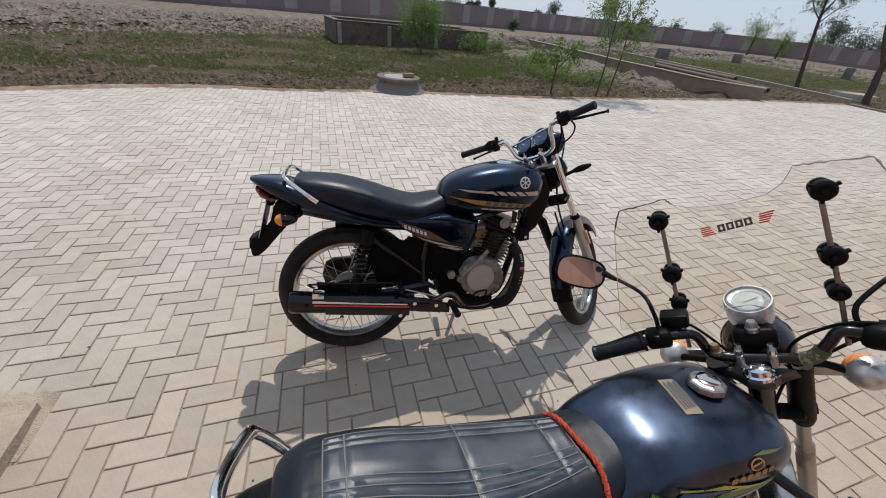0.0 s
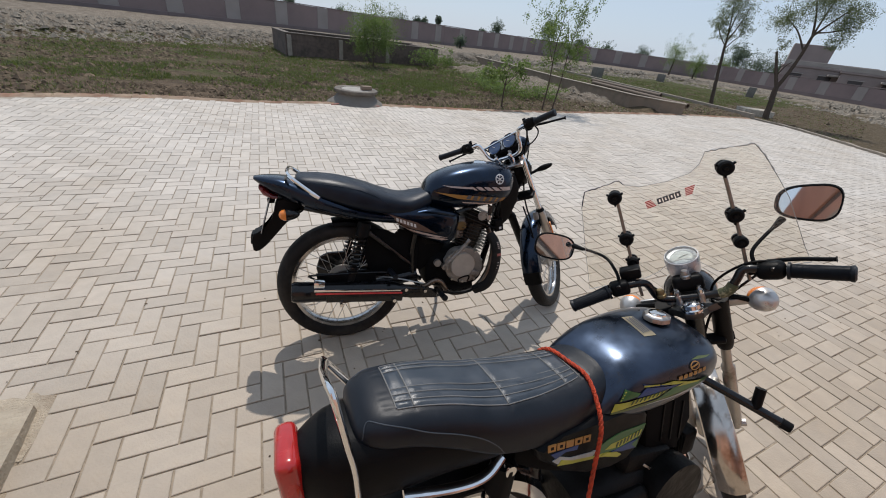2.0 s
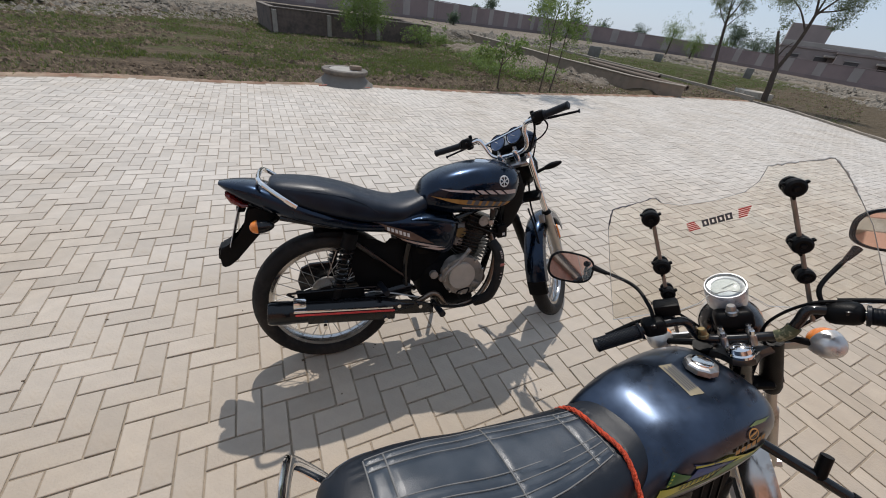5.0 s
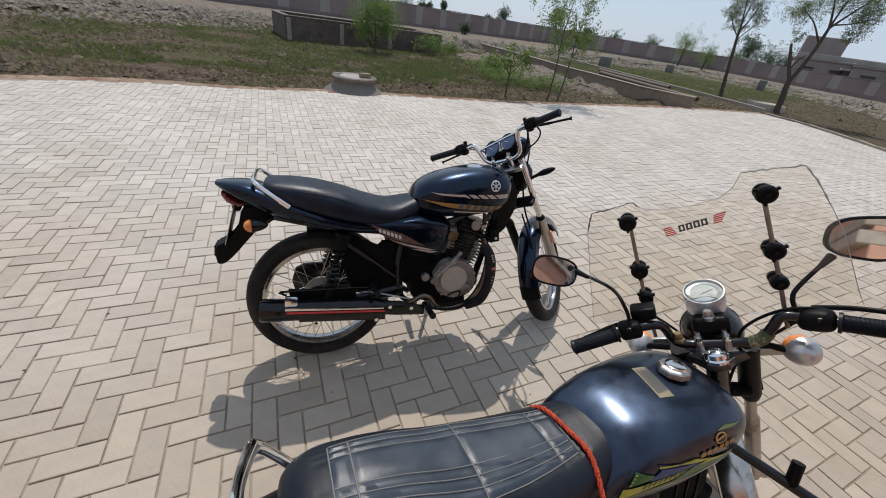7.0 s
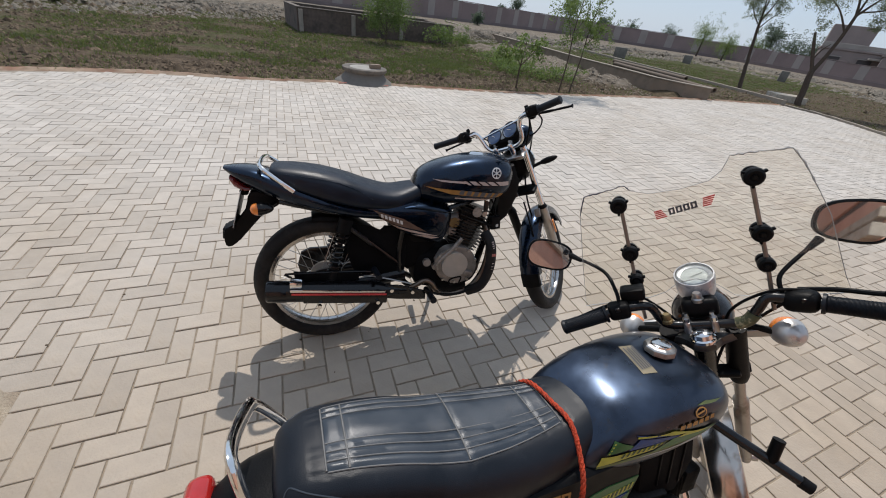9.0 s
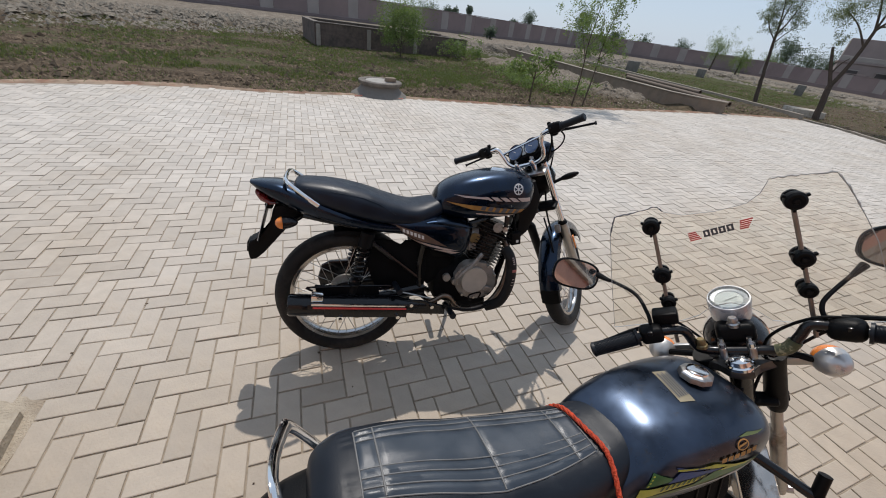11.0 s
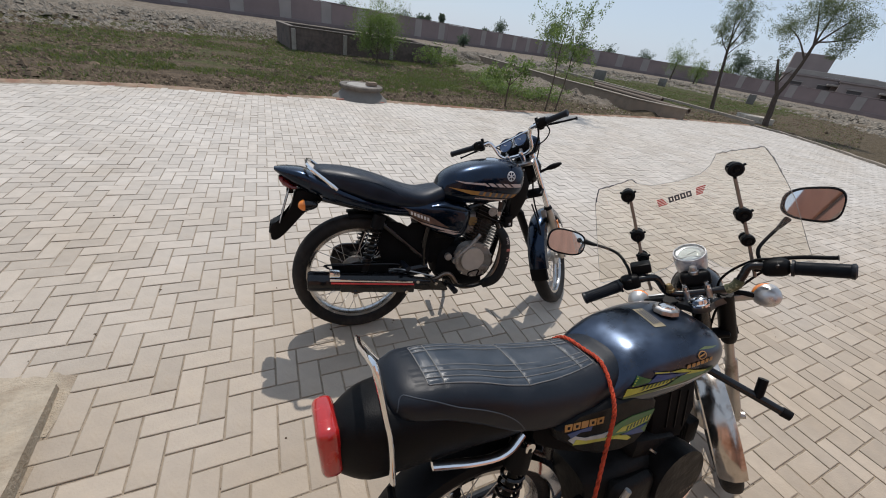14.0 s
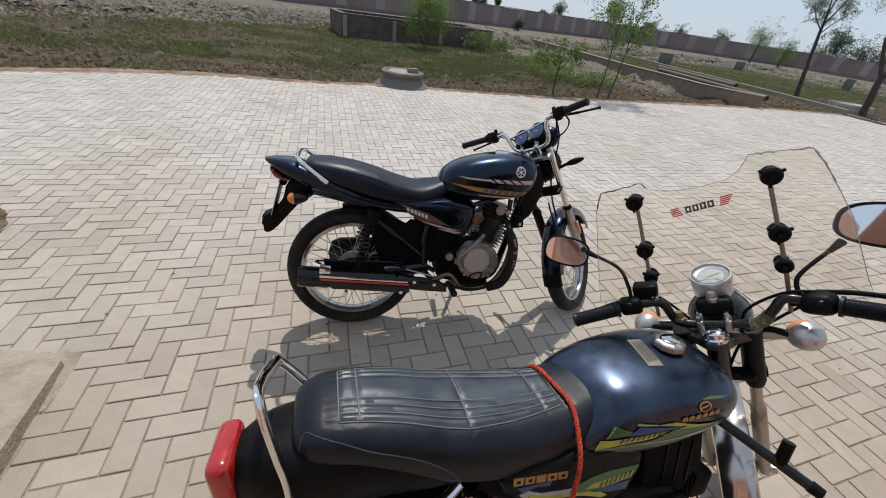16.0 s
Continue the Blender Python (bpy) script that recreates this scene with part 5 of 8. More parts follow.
    # tank
    tank_st = refine([(0.485, 0.735, 0.790, 0.05, 2.4, 0.4, 0), (0.52, 0.715, 0.845, 0.090, 2.6, 0.42, 0), (0.60, 0.700, 0.888, 0.122, 2.8, 0.45, 0), (0.74, 0.700, 0.921, 0.140, 2.8, 0.45, 0),
                      (0.85, 0.715, 0.927, 0.142, 2.9, 0.45, 0), (0.92, 0.735, 0.919, 0.124, 2.7, 0.45, 0), (0.958, 0.765, 0.900, 0.088, 2.4, 0.5, 0), (0.972, 0.79, 0.880, 0.05, 2.2, 0.5, 0)], 6)
    tank = part("fuel_tank", loft(tank_st, 40), BLUE, bike, "glossy dark blue fuel tank")
    part("filler_cap", lathe([(0, 0.012), (0.022, 0.013), (0.034, 0.010), (0.038, 0.002), (0.042, -0.004), (0, -0.006)], 24, pose(0.80, 0.0, 0.9215, 0, 2, 0)), CHROME, tank, "chrome filler cap")
    decal("stripe", tank_st, [(0.60, 0.818), (0.73, 0.812), (0.72, 0.822), (0.555, 0.828)], PALE_PRINT, tank)
    decal("stripe", tank_st, [(0.715, 0.808), (0.925, 0.803), (0.921, 0.822), (0.690, 0.825)], PALE_PRINT, tank)
    for k in range(4):
        x = 0.735 + k * 0.042
        decal("slash", tank_st, [(x, 0.806), (x + 0.011, 0.8055), (x - 0.020, 0.8265), (x - 0.033, 0.827)], BLUE, tank, 3, 3, lift=0.0022)
    decal("stripe", tank_st, [(0.64, 0.764), (0.90, 0.740), (0.905, 0.764), (0.52, 0.794)], GOLD_PRINT, tank, lift=0.0018)
    for k in range(6):
        x = 0.675 + k * 0.034
        decal("letter_bar", tank_st, [(x, 0.764 - k * 0.004), (x + 0.022, 0.762 - k * 0.004), (x + 0.028, 0.782 - k * 0.003), (x + 0.008, 0.784 - k * 0.003)], DARK_PRINT, tank, 2, 2, lift=0.0032)
    decal("stripe", tank_st, [(0.66, 0.742), (0.89, 0.722), (0.90, 0.734), (0.66, 0.748)], PALE_PRINT, tank, lift=0.0018)
    disc_decal("emblem", tank_st, 0.848, 0.862, 0.0195, 0.025, WHITE, tank, lift=0.003)
    disc_decal("emblem", tank_st, 0.848, 0.862, 0.0, 0.007, WHITE, tank, lift=0.003)
    for a in (30, 90, 150, 210, 270, 330):
        disc_decal("emblem", tank_st, 0.848, 0.862, 0.006, 0.0205, WHITE, tank, lift=0.0028, a0=a - 11, a1=a + 11, n=4)
    # frame, swing arm, chain side
    fr = tube(smooth_path([(0.98, 0, 0.84), (0.93, 0, 0.66), (0.885, 0, 0.44), (0.84, 0, 0.27), (0.76, 0, 0.235)], 5), 0.018, 10)
    for s in (-1, 1):
        tube(smooth_path([(0.98, s * 0.02, 0.80), (0.75, s * 0.05, 0.70), (0.45, s * 0.09, 0.65), (0.15, s * 0.09, 0.68), (-0.08, s * 0.08, 0.73)], 5), 0.013, 8, fr)
        tube(smooth_path([(0.45, s * 0.09, 0.66), (0.42, s * 0.08, 0.48), (0.44, s * 0.07, 0.32), (0.52, s * 0.07, 0.25)], 5), 0.014, 8, fr)
        tube([(0.43, s * 0.075, 0.40), (0.16, s * 0.10, 0.64)], 0.011, 8, fr)
    part("frame", fr, BLACK_GLOSS, bike, "black tubular frame")
    for s in (-1, 1):
        part("swing_arm", tube([(0.084, s * 0.085, 0.316), (0.25, s * 0.085, 0.325), (0.45, s * 0.07, 0.345)], [0.016, 0.018, 0.020], 10, flat=1.5), BLACK_GLOSS, bike)
        shock(bike, (0.100, s * 0.115, 0.345), (0.180, s * 0.112, 0.660))
    part("brake_plate", lathe([(0, -0.012), (0.07, -0.012), (0.088, -0.004), (0.09, 0.012), (0, 0.014)], 28, at_y(0.084, -0.062, 0.316)), HEATED, bike, "dirty brake drum plate")
    part("brake_arm", tube([(0.10, -0.085, 0.335), (0.13, -0.09, 0.375)], 0.007, 8), STEEL, bike)
    part("brake_rod", tube(smooth_path([(0.13, -0.09, 0.375), (0.3, -0.10, 0.36), (0.52, -0.12, 0.30)], 3), 0.004, 6), STEEL, bike)
    part("battery_cover", plate([(0.37, 0.66), (0.62, 0.66), (0.62, 0.52), (0.55, 0.42), (0.47, 0.36), (0.43, 0.40), (0.40, 0.50), (0.385, 0.58)], -0.070, 0.070, 0.02), MATT_BLACK, bike, "black plastic inner panel")
    arc_fender(bike, "rear_mudguard", (0.084, 0, 0.316), 0.336, 22, 98, 0.056, BLACK, drop=0.02, label="black plastic inner mudguard")
    part("splash_guard", plate([(0.30, 0.520), (0.335, 0.500), (0.42, 0.46), (0.45, 0.36), (0.405, 0.34), (0.395, 0.40), (0.36, 0.46)], -0.045, 0.045, 0.008), MATT_BLACK, bike, "black splash guard ahead of the rear tyre")
    # black plate added to close the gap ahead of the rear wheel
    part("inner_panel", plate([(0.150, 0.590), (0.205, 0.615), (0.290, 0.606), (0.318, 0.590), (0.332, 0.578), (0.350, 0.606), (0.430, 0.590), (0.455, 0.480), (0.450, 0.370), (0.345, 0.350), (0.215, 0.372), (0.195, 0.430), (0.175, 0.500)], -0.078, -0.066, 0.004), MATT_BLACK, bike, "black plate over the gap between the shock and the engine")
    part("chain_case", plate([(-0.045, 0.36), (-0.025, 0.425), (0.015, 0.444), (0.15, 0.447), (0.25, 0.415), (0.46, 0.39), (0.46, 0.30), (0.30, 0.275), (0.05, 0.262), (-0.03, 0.285)], 0.080, 0.100, 0.006), BLACK_GLOSS, bike, "black chain case")
    # passenger peg bracket with its carrier rod loop
    loop = smooth_path([(-0.06, -0.125, 0.40), (-0.075, -0.13, 0.412), (-0.055, -0.13, 0.42), (0.25, -0.125, 0.405), (0.27, -0.12, 0.385), (0.0, -0.12, 0.39)], 4)
    part("saree_guard", tube(loop, 0.005, 8), BLACK_GLOSS, bike, "black rod guard beside the wheel")
    part("guard_plate", plate([(-0.050, 0.425), (0.225, 0.398), (0.232, 0.335), (-0.045, 0.375)], -0.126, -0.114, 0.003), BLACK, bike, "black bracket plate beside the wheel")
    part("passenger_peg", tube([(0.30, -0.10, 0.40), (0.31, -0.20, 0.405)], 0.013, 10), GRIP, bike, "rubber passenger footpeg")
    # silencer
    muf = part("silencer", lathe([(0, -0.002), (0.030, -0.002), (0.032, 0.006), (0.044, 0.010), (0.0465, 0.02), (0.047, 0.43), (0.042, 0.47), (0.030, 0.50), (0.020, 0.56), (0.018, 0.60), (0, 0.60)], 28,
               along((-0.155, -0.158, 0.358), (0.33, -0.150, 0.312))), BLACK_GLOSS, bike, "black silencer")
    part("end_cap", lathe([(0.018, -0.008), (0.041, -0.006), (0.0475, 0.004), (0.0480, 0.070), (0.0472, 0.074), (0.018, 0.074)], 28, along((-0.155, -0.158, 0.358), (0.33, -0.150, 0.312)), closed=True), BLACK_GLOSS, muf, "matt black end cap")
    part("heat_shield", box((0.36, 0.012, 0.056), pose(0.165, -0.203, 0.322, 0, 5.4, -1), 0.005), BLACK_GLOSS, muf, "black heat shield")
    part("chrome_strip", box((0.40, 0.006, 0.011), pose(0.135, -0.207, 0.358, 0, 5.4, -1), 0.002), CHROME, muf, "chrome strip")
    part("red_strip", box((0.40, 0.004, 0.008), pose(0.140, -0.2105, 0.344, 0, 5.4, -1), 0.001), RED_PRINT, muf, "red pinstripe")
    part("clamp", box((0.05, 0.05, 0.03), pose(-0.040, -0.172, 0.396, 0, 5, 0), 0.006), CHROME, muf)
    for bx, bz in ((0.05, 0.297), (0.300, 0.290), (0.37, 0.318), (0.47, 0.300)):
        part("bolt", lathe([(0, -0.006), (0.008, -0.006), (0.009, 0), (0.009, 0.012), (0, 0.012)], 8, at_y(bx, -0.212 if bx < 0.32 else -0.168, bz)), CHROME, muf)
    part("hanger", plate([(0.32, 0.345), (0.42, 0.330), (0.54, 0.290), (0.54, 0.245), (0.40, 0.262), (0.32, 0.275)], -0.162, -0.150, 0.003), BLACK_GLOSS, bike, "black footrest hanger plate")
    part("exhaust_pipe", tube(smooth_path([(0.38, -0.150, 0.300), (0.47, -0.138, 0.305), (0.535, -0.130, 0.330), (0.575, -0.125, 0.312), (0.610, -0.120, 0.262), (0.665, -0.112, 0.232), (0.760, -0.105, 0.240), (0.825, -0.09, 0.275), (0.880, -0.07, 0.36), (0.900, -0.045, 0.48), (0.865, -0.01, 0.590)], 6), 0.0135, 12), PIPE_STEEL, bike, "browned steel exhaust pipe")
    # engine
    eng = part("engine", loft(refine([(0.50, 0.30, 0.40, 0.07, 3, 0.5, 0), (0.53, 0.265, 0.455, 0.085, 4, 0.5, 0), (0.66, 0.245, 0.475, 0.092, 4, 0.5, 0), (0.78, 0.255, 0.455, 0.090, 4, 0.5, 0), (0.83, 0.285, 0.41, 0.075, 3, 0.5, 0)], 3), 28), MATT_BLACK, bike, "black-painted engine")
    part("crankcase_cover", plate(smooth_rows([(0.592, 0.430), (0.606, 0.360), (0.640, 0.312), (0.705, 0.292), (0.772, 0.300), (0.806, 0.345), (0.812, 0.400), (0.795, 0.448), (0.750, 0.482), (0.690, 0.492), (0.630, 0.472), (0.592, 0.430)], 3)[:-1], -0.112, -0.06, 0.008), DUSTY_ALLOY, eng, "dusty cast alloy side cover")
    part("clutch_cover", lathe([(0, -0.035), (0.018, -0.035), (0.024, -0.031), (0.027, -0.027), (0.043, -0.027), (0.047, -0.031), (0.056, -0.031), (0.062, -0.027), (0.067, -0.020), (0.069, -0.012), (0.076, -0.010), (0.080, -0.004), (0.080, 0.02), (0, 0.02)], 40, at_y(0.692, -0.112, 0.402) @ Matrix.Scale(0.84, 4)), PALE_ALLOY, eng, "round pale cast clutch cover")
    part("oil_filter_cover", lathe([(0, -0.022), (0.022, -0.022), (0.030, -0.016), (0.034, 0.0), (0, 0.0)], 22, at_y(0.792, -0.110, 0.372)), HEATED, eng, "small browned filter cover")
    part("filter_neck", box((0.05, 0.03, 0.03), pose(0.765, -0.120, 0.350, 0, 20, 0), 0.008), DUSTY_ALLOY, eng)
    for x, z in ((0.612, 0.452), (0.604, 0.385), (0.636, 0.322), (0.700, 0.302), (0.768, 0.312), (0.802, 0.420), (0.760, 0.470), (0.692, 0.486)):
        part("bolt", lathe([(0, -0.006), (0.006, -0.006), (0.0065, 0), (0.0065, 0.008), (0, 0.008)], 6, at_y(x, -0.114, z)), STEEL, eng)
    part("sump", box((0.20, 0.15, 0.05), pose(0.69, 0, 0.240), 0.015), DARK_METAL, eng)
    part("sprocket_nut", lathe([(0, -0.014), (0.016, -0.014), (0.019, -0.008), (0.019, 0.01), (0, 0.01)], 14, at_y(0.548, -0.118, 0.425)), DUSTY_ALLOY, eng)
    fin_stack(bike, (0.742, 0, 0.462), (0.792, 0, 0.605), 0.150, 0.180, 9, FIN_DARK)
    head = part("cylinder_head", box((0.105, 0.14, 0.080), along((0.792, 0, 0.625), (0.822, 0, 0.70)), 0.014), DARK_METAL, bike, "dark cylinder head")
    for k in range(4):
        part("fin", box((0.150 - 0.012 * k, 0.165, 0.0035), along((0.795 + 0.0068 * k, 0, 0.617 + 0.0185 * k), (0.825 + 0.0068 * k, 0, 0.692 + 0.0185 * k)), 0.001, segs=1), FIN_DARK, head, smooth=False)
    part("rocker_cover", lathe([(0, -0.014), (0.020, -0.014), (0.024, -0.008), (0.026, 0.0), (0, 0.004)], 18, at_y(0.806, -0.074, 0.655)), DUSTY_ALLOY, head)
    part("tappet_cap", lathe([(0, -0.010), (0.012, -0.010), (0.015, 0.0), (0, 0.002)], 6, at_y(0.850, -0.066, 0.640)), STEEL, head)
    part("engine_stay", plate([(0.845, 0.712), (0.872, 0.700), (0.868, 0.640), (0.848, 0.640)], -0.055, -0.047, 0.002), BLACK_GLOSS, bike, "black engine stay plate")
    part("spark_plug", tube([(0.845, -0.06, 0.600), (0.885, -0.085, 0.585)], 0.009, 8), BLACK, head)
    part("plug_lead", tube(smooth_path([(0.885, -0.085, 0.585), (0.905, -0.075, 0.62), (0.895, -0.055, 0.69), (0.86, -0.04, 0.74)], 5), 0.004, 6), BLACK, head)
    part("carburettor", tube([(0.655, -0.02, 0.600), (0.735, -0.02, 0.618)], [0.034, 0.028], 14), DUSTY_ALLOY, bike, "alloy carburettor")
    part("carburettor_cap", lathe([(0, -0.020), (0.018, -0.020), (0.024, -0.012), (0.026, 0.0), (0, 0.0)], 18, at_y(0.695, -0.062, 0.600)), BRASS, bike, "brass-coloured carburettor cover")
    part("manifold", tube(smooth_path([(0.73, -0.02, 0.618), (0.765, -0.03, 0.632), (0.79, -0.035, 0.640)], 4), 0.020, 12), BLACK, bike)
    part("air_box", box((0.16, 0.16, 0.16), pose(0.545, 0, 0.585), 0.03), BLACK, bike, "black air filter box")
    part("float_bowl", box((0.045, 0.05, 0.05), pose(0.69, -0.035, 0.555), 0.012), DUSTY_ALLOY, bike)
    part("kick_lever", tube(smooth_path([(0.597, -0.128, 0.392), (0.592, -0.150, 0.425), (0.605, -0.160, 0.455), (0.650, -0.165, 0.500), (0.700, -0.165, 0.560)], 5), [0.008] * 14 + [0.0095] * 7, 10), DUSTY_ALLOY, bike, "worn steel kick-start lever")
    part("kick_boss", lathe([(0, -0.026), (0.014, -0.026), (0.017, -0.020), (0.017, 0.0), (0, 0.0)], 14, at_y(0.597, -0.112, 0.392)), DUSTY_ALLOY, bike)
    part("brake_pedal", tube(smooth_path([(0.53, -0.165, 0.30), (0.60, -0.15, 0.262), (0.70, -0.15, 0.250), (0.775, -0.155, 0.272)], 5), 0.007, 8), DARK_METAL, bike, "bent steel brake pedal")
    part("footpeg", tube([(0.56, -0.09, 0.262), (0.565, -0.22, 0.268)], [0.012, 0.016], 12), GRIP, bike, "rubber footpeg")
    part("footpeg", tube([(0.56, 0.09, 0.262), (0.565, 0.22, 0.268)], [0.012, 0.016], 12), GRIP, bike, "rubber footpeg")
    part("cable", tube(smooth_path([(0.668, -0.165, 0.310), (0.652, -0.168, 0.338), (0.672, -0.168, 0.352), (0.712, -0.168, 0.356), (0.706, -0.165, 0.322)], 5), 0.0042, 6), BLACK, bike)
    # side stand reaching the ground on the left
    part("side_stand", tube([(0.60, 0.085, 0.25), (0.66, 0.17, 0.10), (0.675, 0.215, 0.045), (0.70, 0.225, 0.040)], [0.010, 0.010, 0.010, 0.012], 10), BLACK_GLOSS, bike, "black side stand")
    # leg guard padded with lettered rubber
    guard_pts = smooth_path([(0.835, -0.12, 0.565), (0.852, -0.155, 0.530), (0.862, -0.168, 0.466), (0.856, -0.17, 0.375), (0.825, -0.16, 0.292), (0.775, -0.12, 0.245)], 6)
    guard = part("leg_guard", tube(guard_pts, 0.025, 14), RUBBER, bike, "leg guard wrapped in black rubber with white print")
    for k, (i, mat) in enumerate(((6, PALE_PRINT), (7, PALE_PRINT), (8, PALE_PRINT), (9, PALE_PRINT), (12, RED_FADED), (15, PALE_PRINT), (16, PALE_PRINT), (17, PALE_PRINT), (18, PALE_PRINT), (22, PALE_PRINT), (23, PALE_PRINT), (24, PALE_PRINT))):
        p, q = guard_pts[i], guard_pts[i + 1]
        out = Vector((0.15, -0.95, 0.30)).normalized()
        d = (q - p).normalized()
        side = d.cross(out).normalized()
        part("print_bar", box((0.014 if mat == RED_FADED else 0.0055, 0.024 if mat == RED_FADED else 0.011, 0.0012), frame3(p + out * 0.0252, d, side, out), 0.0005, segs=1), mat, guard, smooth=False)
    part("regulator", box((0.05, 0.03, 0.065), pose(0.905, -0.075, 0.60, 0, -8, 0), 0.004), BLACK, bike, "small black electrical box")
    part("sticker", box((0.013, 0.001, 0.013), pose(0.912, -0.091, 0.588, 0, -8, 0)), WHITE, bike, smooth=False)
    part("horn", lathe([(0, 0.02), (0.03, 0.018), (0.042, 0.0), (0.042, -0.006), (0, -0.01)], 22, along((0.965, 0.02, 0.70), (1.1, 0.02, 0.69))), BLACK, bike)

    # front end, turned to the left
    S = Vector((0.9532, 0.016, 0.8752))
    T = steer(S, 29.3, 46)
    axis = Vector((-math.sin(radians(29.3)), 0, math.cos(radians(29.3))))
    fwd = Vector((math.cos(radians(29.3)), 0, math.sin(radians(29.3))))

    def F(down, f, y):
        return S - axis * down + fwd * f + Vector((0, y, 0))

    def TF(down, f, y):
        return T @ F(down, f, y)

    hubc = F(0.705, 0.092, 0)
    wheel("front_wheel", bike, tuple(hubc), 0.303, 0.236, 0.040, turn=T)
    for s in (-1, 1):
        # left leg gets dark materials in place of chrome and alloy: painted shade
        leg = part("fork_leg", tube([TF(-0.03, 0.092, s * 0.09), TF(0.42, 0.092, s * 0.09)], 0.0155, 16), CHROME if s < 0 else BLACK_GLOSS, bike, "chrome fork tube" if s < 0 else "left fork tube, shade painted in as dark enamel")
        part("slider", tube([TF(0.33, 0.092, s * 0.09), TF(0.345, 0.092, s * 0.09), TF(0.36, 0.092, s * 0.09), TF(0.66, 0.092, s * 0.09), TF(0.715, 0.092, s * 0.09)], [0.021, 0.027, 0.0245, 0.0245, 0.018], 16), ALLOY if s < 0 else DARK_METAL, leg, "grey fork slider" if s < 0 else "left fork slider, shade painted in as dark metal")
        part("dust_seal", tube([TF(0.32, 0.092, s * 0.09), TF(0.338, 0.092, s * 0.09)], [0.020, 0.026], 14), BLACK, leg)
    part("reflector", box((0.016, 0.008, 0.085), T @ Matrix.Translation(F(0.47, 0.092, -0.122)) @ pose(0, 0, 0, 0, -29.3, 0), 0.003), AMBER, bike, "amber fork reflector")
    part("axle", tube([TF(0.705, 0.092, -0.115), TF(0.705, 0.092, 0.115)], 0.010, 10), STEEL, bike)
    yoke = T @ frame3(F(0.0, 0.06, 0), fwd, Vector((0, 1, 0)), axis)
    part("top_yoke", box((0.080, 0.205, 0.020), yoke, 0.008), STEEL, bike, "steel top yoke")
    # added plate: stands in for the dark open gap behind the fork
    part("head_filler", plate([(0.93, 0.865), (0.985, 0.885), (1.03, 0.80), (1.025, 0.72), (0.985, 0.62), (0.945, 0.585), (0.915, 0.64), (0.935, 0.74)], -0.048, 0.048, 0.012), BLACK, bike, "black plate added to fill the dark gap at the steering head")
    part("lower_yoke", box((0.085, 0.205, 0.024), T @ frame3(F(0.20, 0.06, 0), fwd, Vector((0, 1, 0)), axis), 0.010), BLACK, bike)
    part("steering_head", tube([S - axis * 0.02, S - axis * 0.19], 0.028, 16), BLACK_GLOSS, bike)
    for s in (-1, 1):
        part("fork_cap", lathe([(0, 0.016), (0.013, 0.016), (0.017, 0.008), (0.017, 0), (0, 0)], 12, T @ frame3(F(-0.012, 0.092, s * 0.09), fwd, Vector((0, 1, 0)), axis)), CHROME, bike)
    arc_fender(bike, "front_mudguard", tuple(hubc), 0.326, 38, 186, 0.056, BLUE, turn=T, drop=0.050, label="dark blue front mudguard")
    arc_fender(bike, "mud_flap", tuple(hubc), 0.329, 184, 197, 0.052, BLACK, turn=T, drop=0.020, n=6, label="black mud flap under the mudguard")
    part("bracket_tab", box((0.020, 0.030, 0.045), T @ Matrix.Translation(F(0.345, 0.05, -0.070)), 0.005), DUSTY_ALLOY, bike, "small metal bracket on the mudguard")
    part("cable_loop", tube(smooth_path([TF(0.26, 0.04, -0.02), TF(0.33, -0.03, -0.045), TF(0.42, -0.06, -0.05), TF(0.47, -0.05, -0.045), TF(0.44, -0.03, -0.04), TF(0.37, -0.02, -0.04)], 6), 0.0045, 7), BLACK, bike, "black cable loop behind the fork")
    part("fender_stay", tube([TF(0.60, 0.092, -0.1), T @ (hubc + Vector((-0.30, -0.06, 0.05)))], 0.005, 8), STEEL, bike)
    # headlight shell and cowl
    head_m = T @ frame3(F(0.09, 0.165, 0), Vector((0, 1, 0)), Vector((-math.sin(radians(8)), 0, math.cos(radians(8)))), Vector((math.cos(radians(8)), 0, math.sin(radians(8)))))
    lamp = part("headlight", lathe([(0, -0.085), (0.04, -0.08), (0.075, -0.05), (0.09, -0.01), (0.092, 0.02), (0.084, 0.028), (0, 0.03)], 32, head_m), BLACK, bike, "round black headlight shell")
    part("headlight_lens", lathe([(0.083, 0.024), (0.078, 0.036), (0.05, 0.046), (0, 0.05)], 32, head_m), LENS_CLEAR, lamp, "clear headlight lens")
    part("headlight_rim", lathe([(0.082, 0.018), (0.094, 0.018), (0.094, 0.032), (0.084, 0.034)], 32, head_m, closed=True), CHROME, lamp)
    for s in (-1, 1):
        base, mid, tip = TF(0.115, 0.13, s * 0.07), TF(0.105, 0.15, s * 0.135), TF(0.098, 0.165, s * 0.215)
        body = part("indicator", lathe([(0, -0.048), (0.010, -0.042), (0.015, -0.022), (0.016, 0.0), (0.013, 0.024), (0.007, 0.040), (0, 0.045)], 18, along(mid.lerp(tip, 0.5), tip)), BLACK, bike, "pointed black front turn signal")
        part("stalk", tube([base, mid], 0.0085, 10), BLACK, body)
        part("lens", lathe([(0, 0.0), (0.016, 0.0), (0.013, 0.010), (0, 0.014)], 16, along(mid.lerp(tip, 0.5) + T.to_3x3() @ Vector((0.008, 0, 0)), mid.lerp(tip, 0.5) + T.to_3x3() @ Vector((1, 0, 0)))), LENS_CLEAR, body, "clear lens")

    # handlebar frame: u to the rider's right, v up, n towards the rider
    u = Vector((0.366, -0.469, 0.255)).normalized()
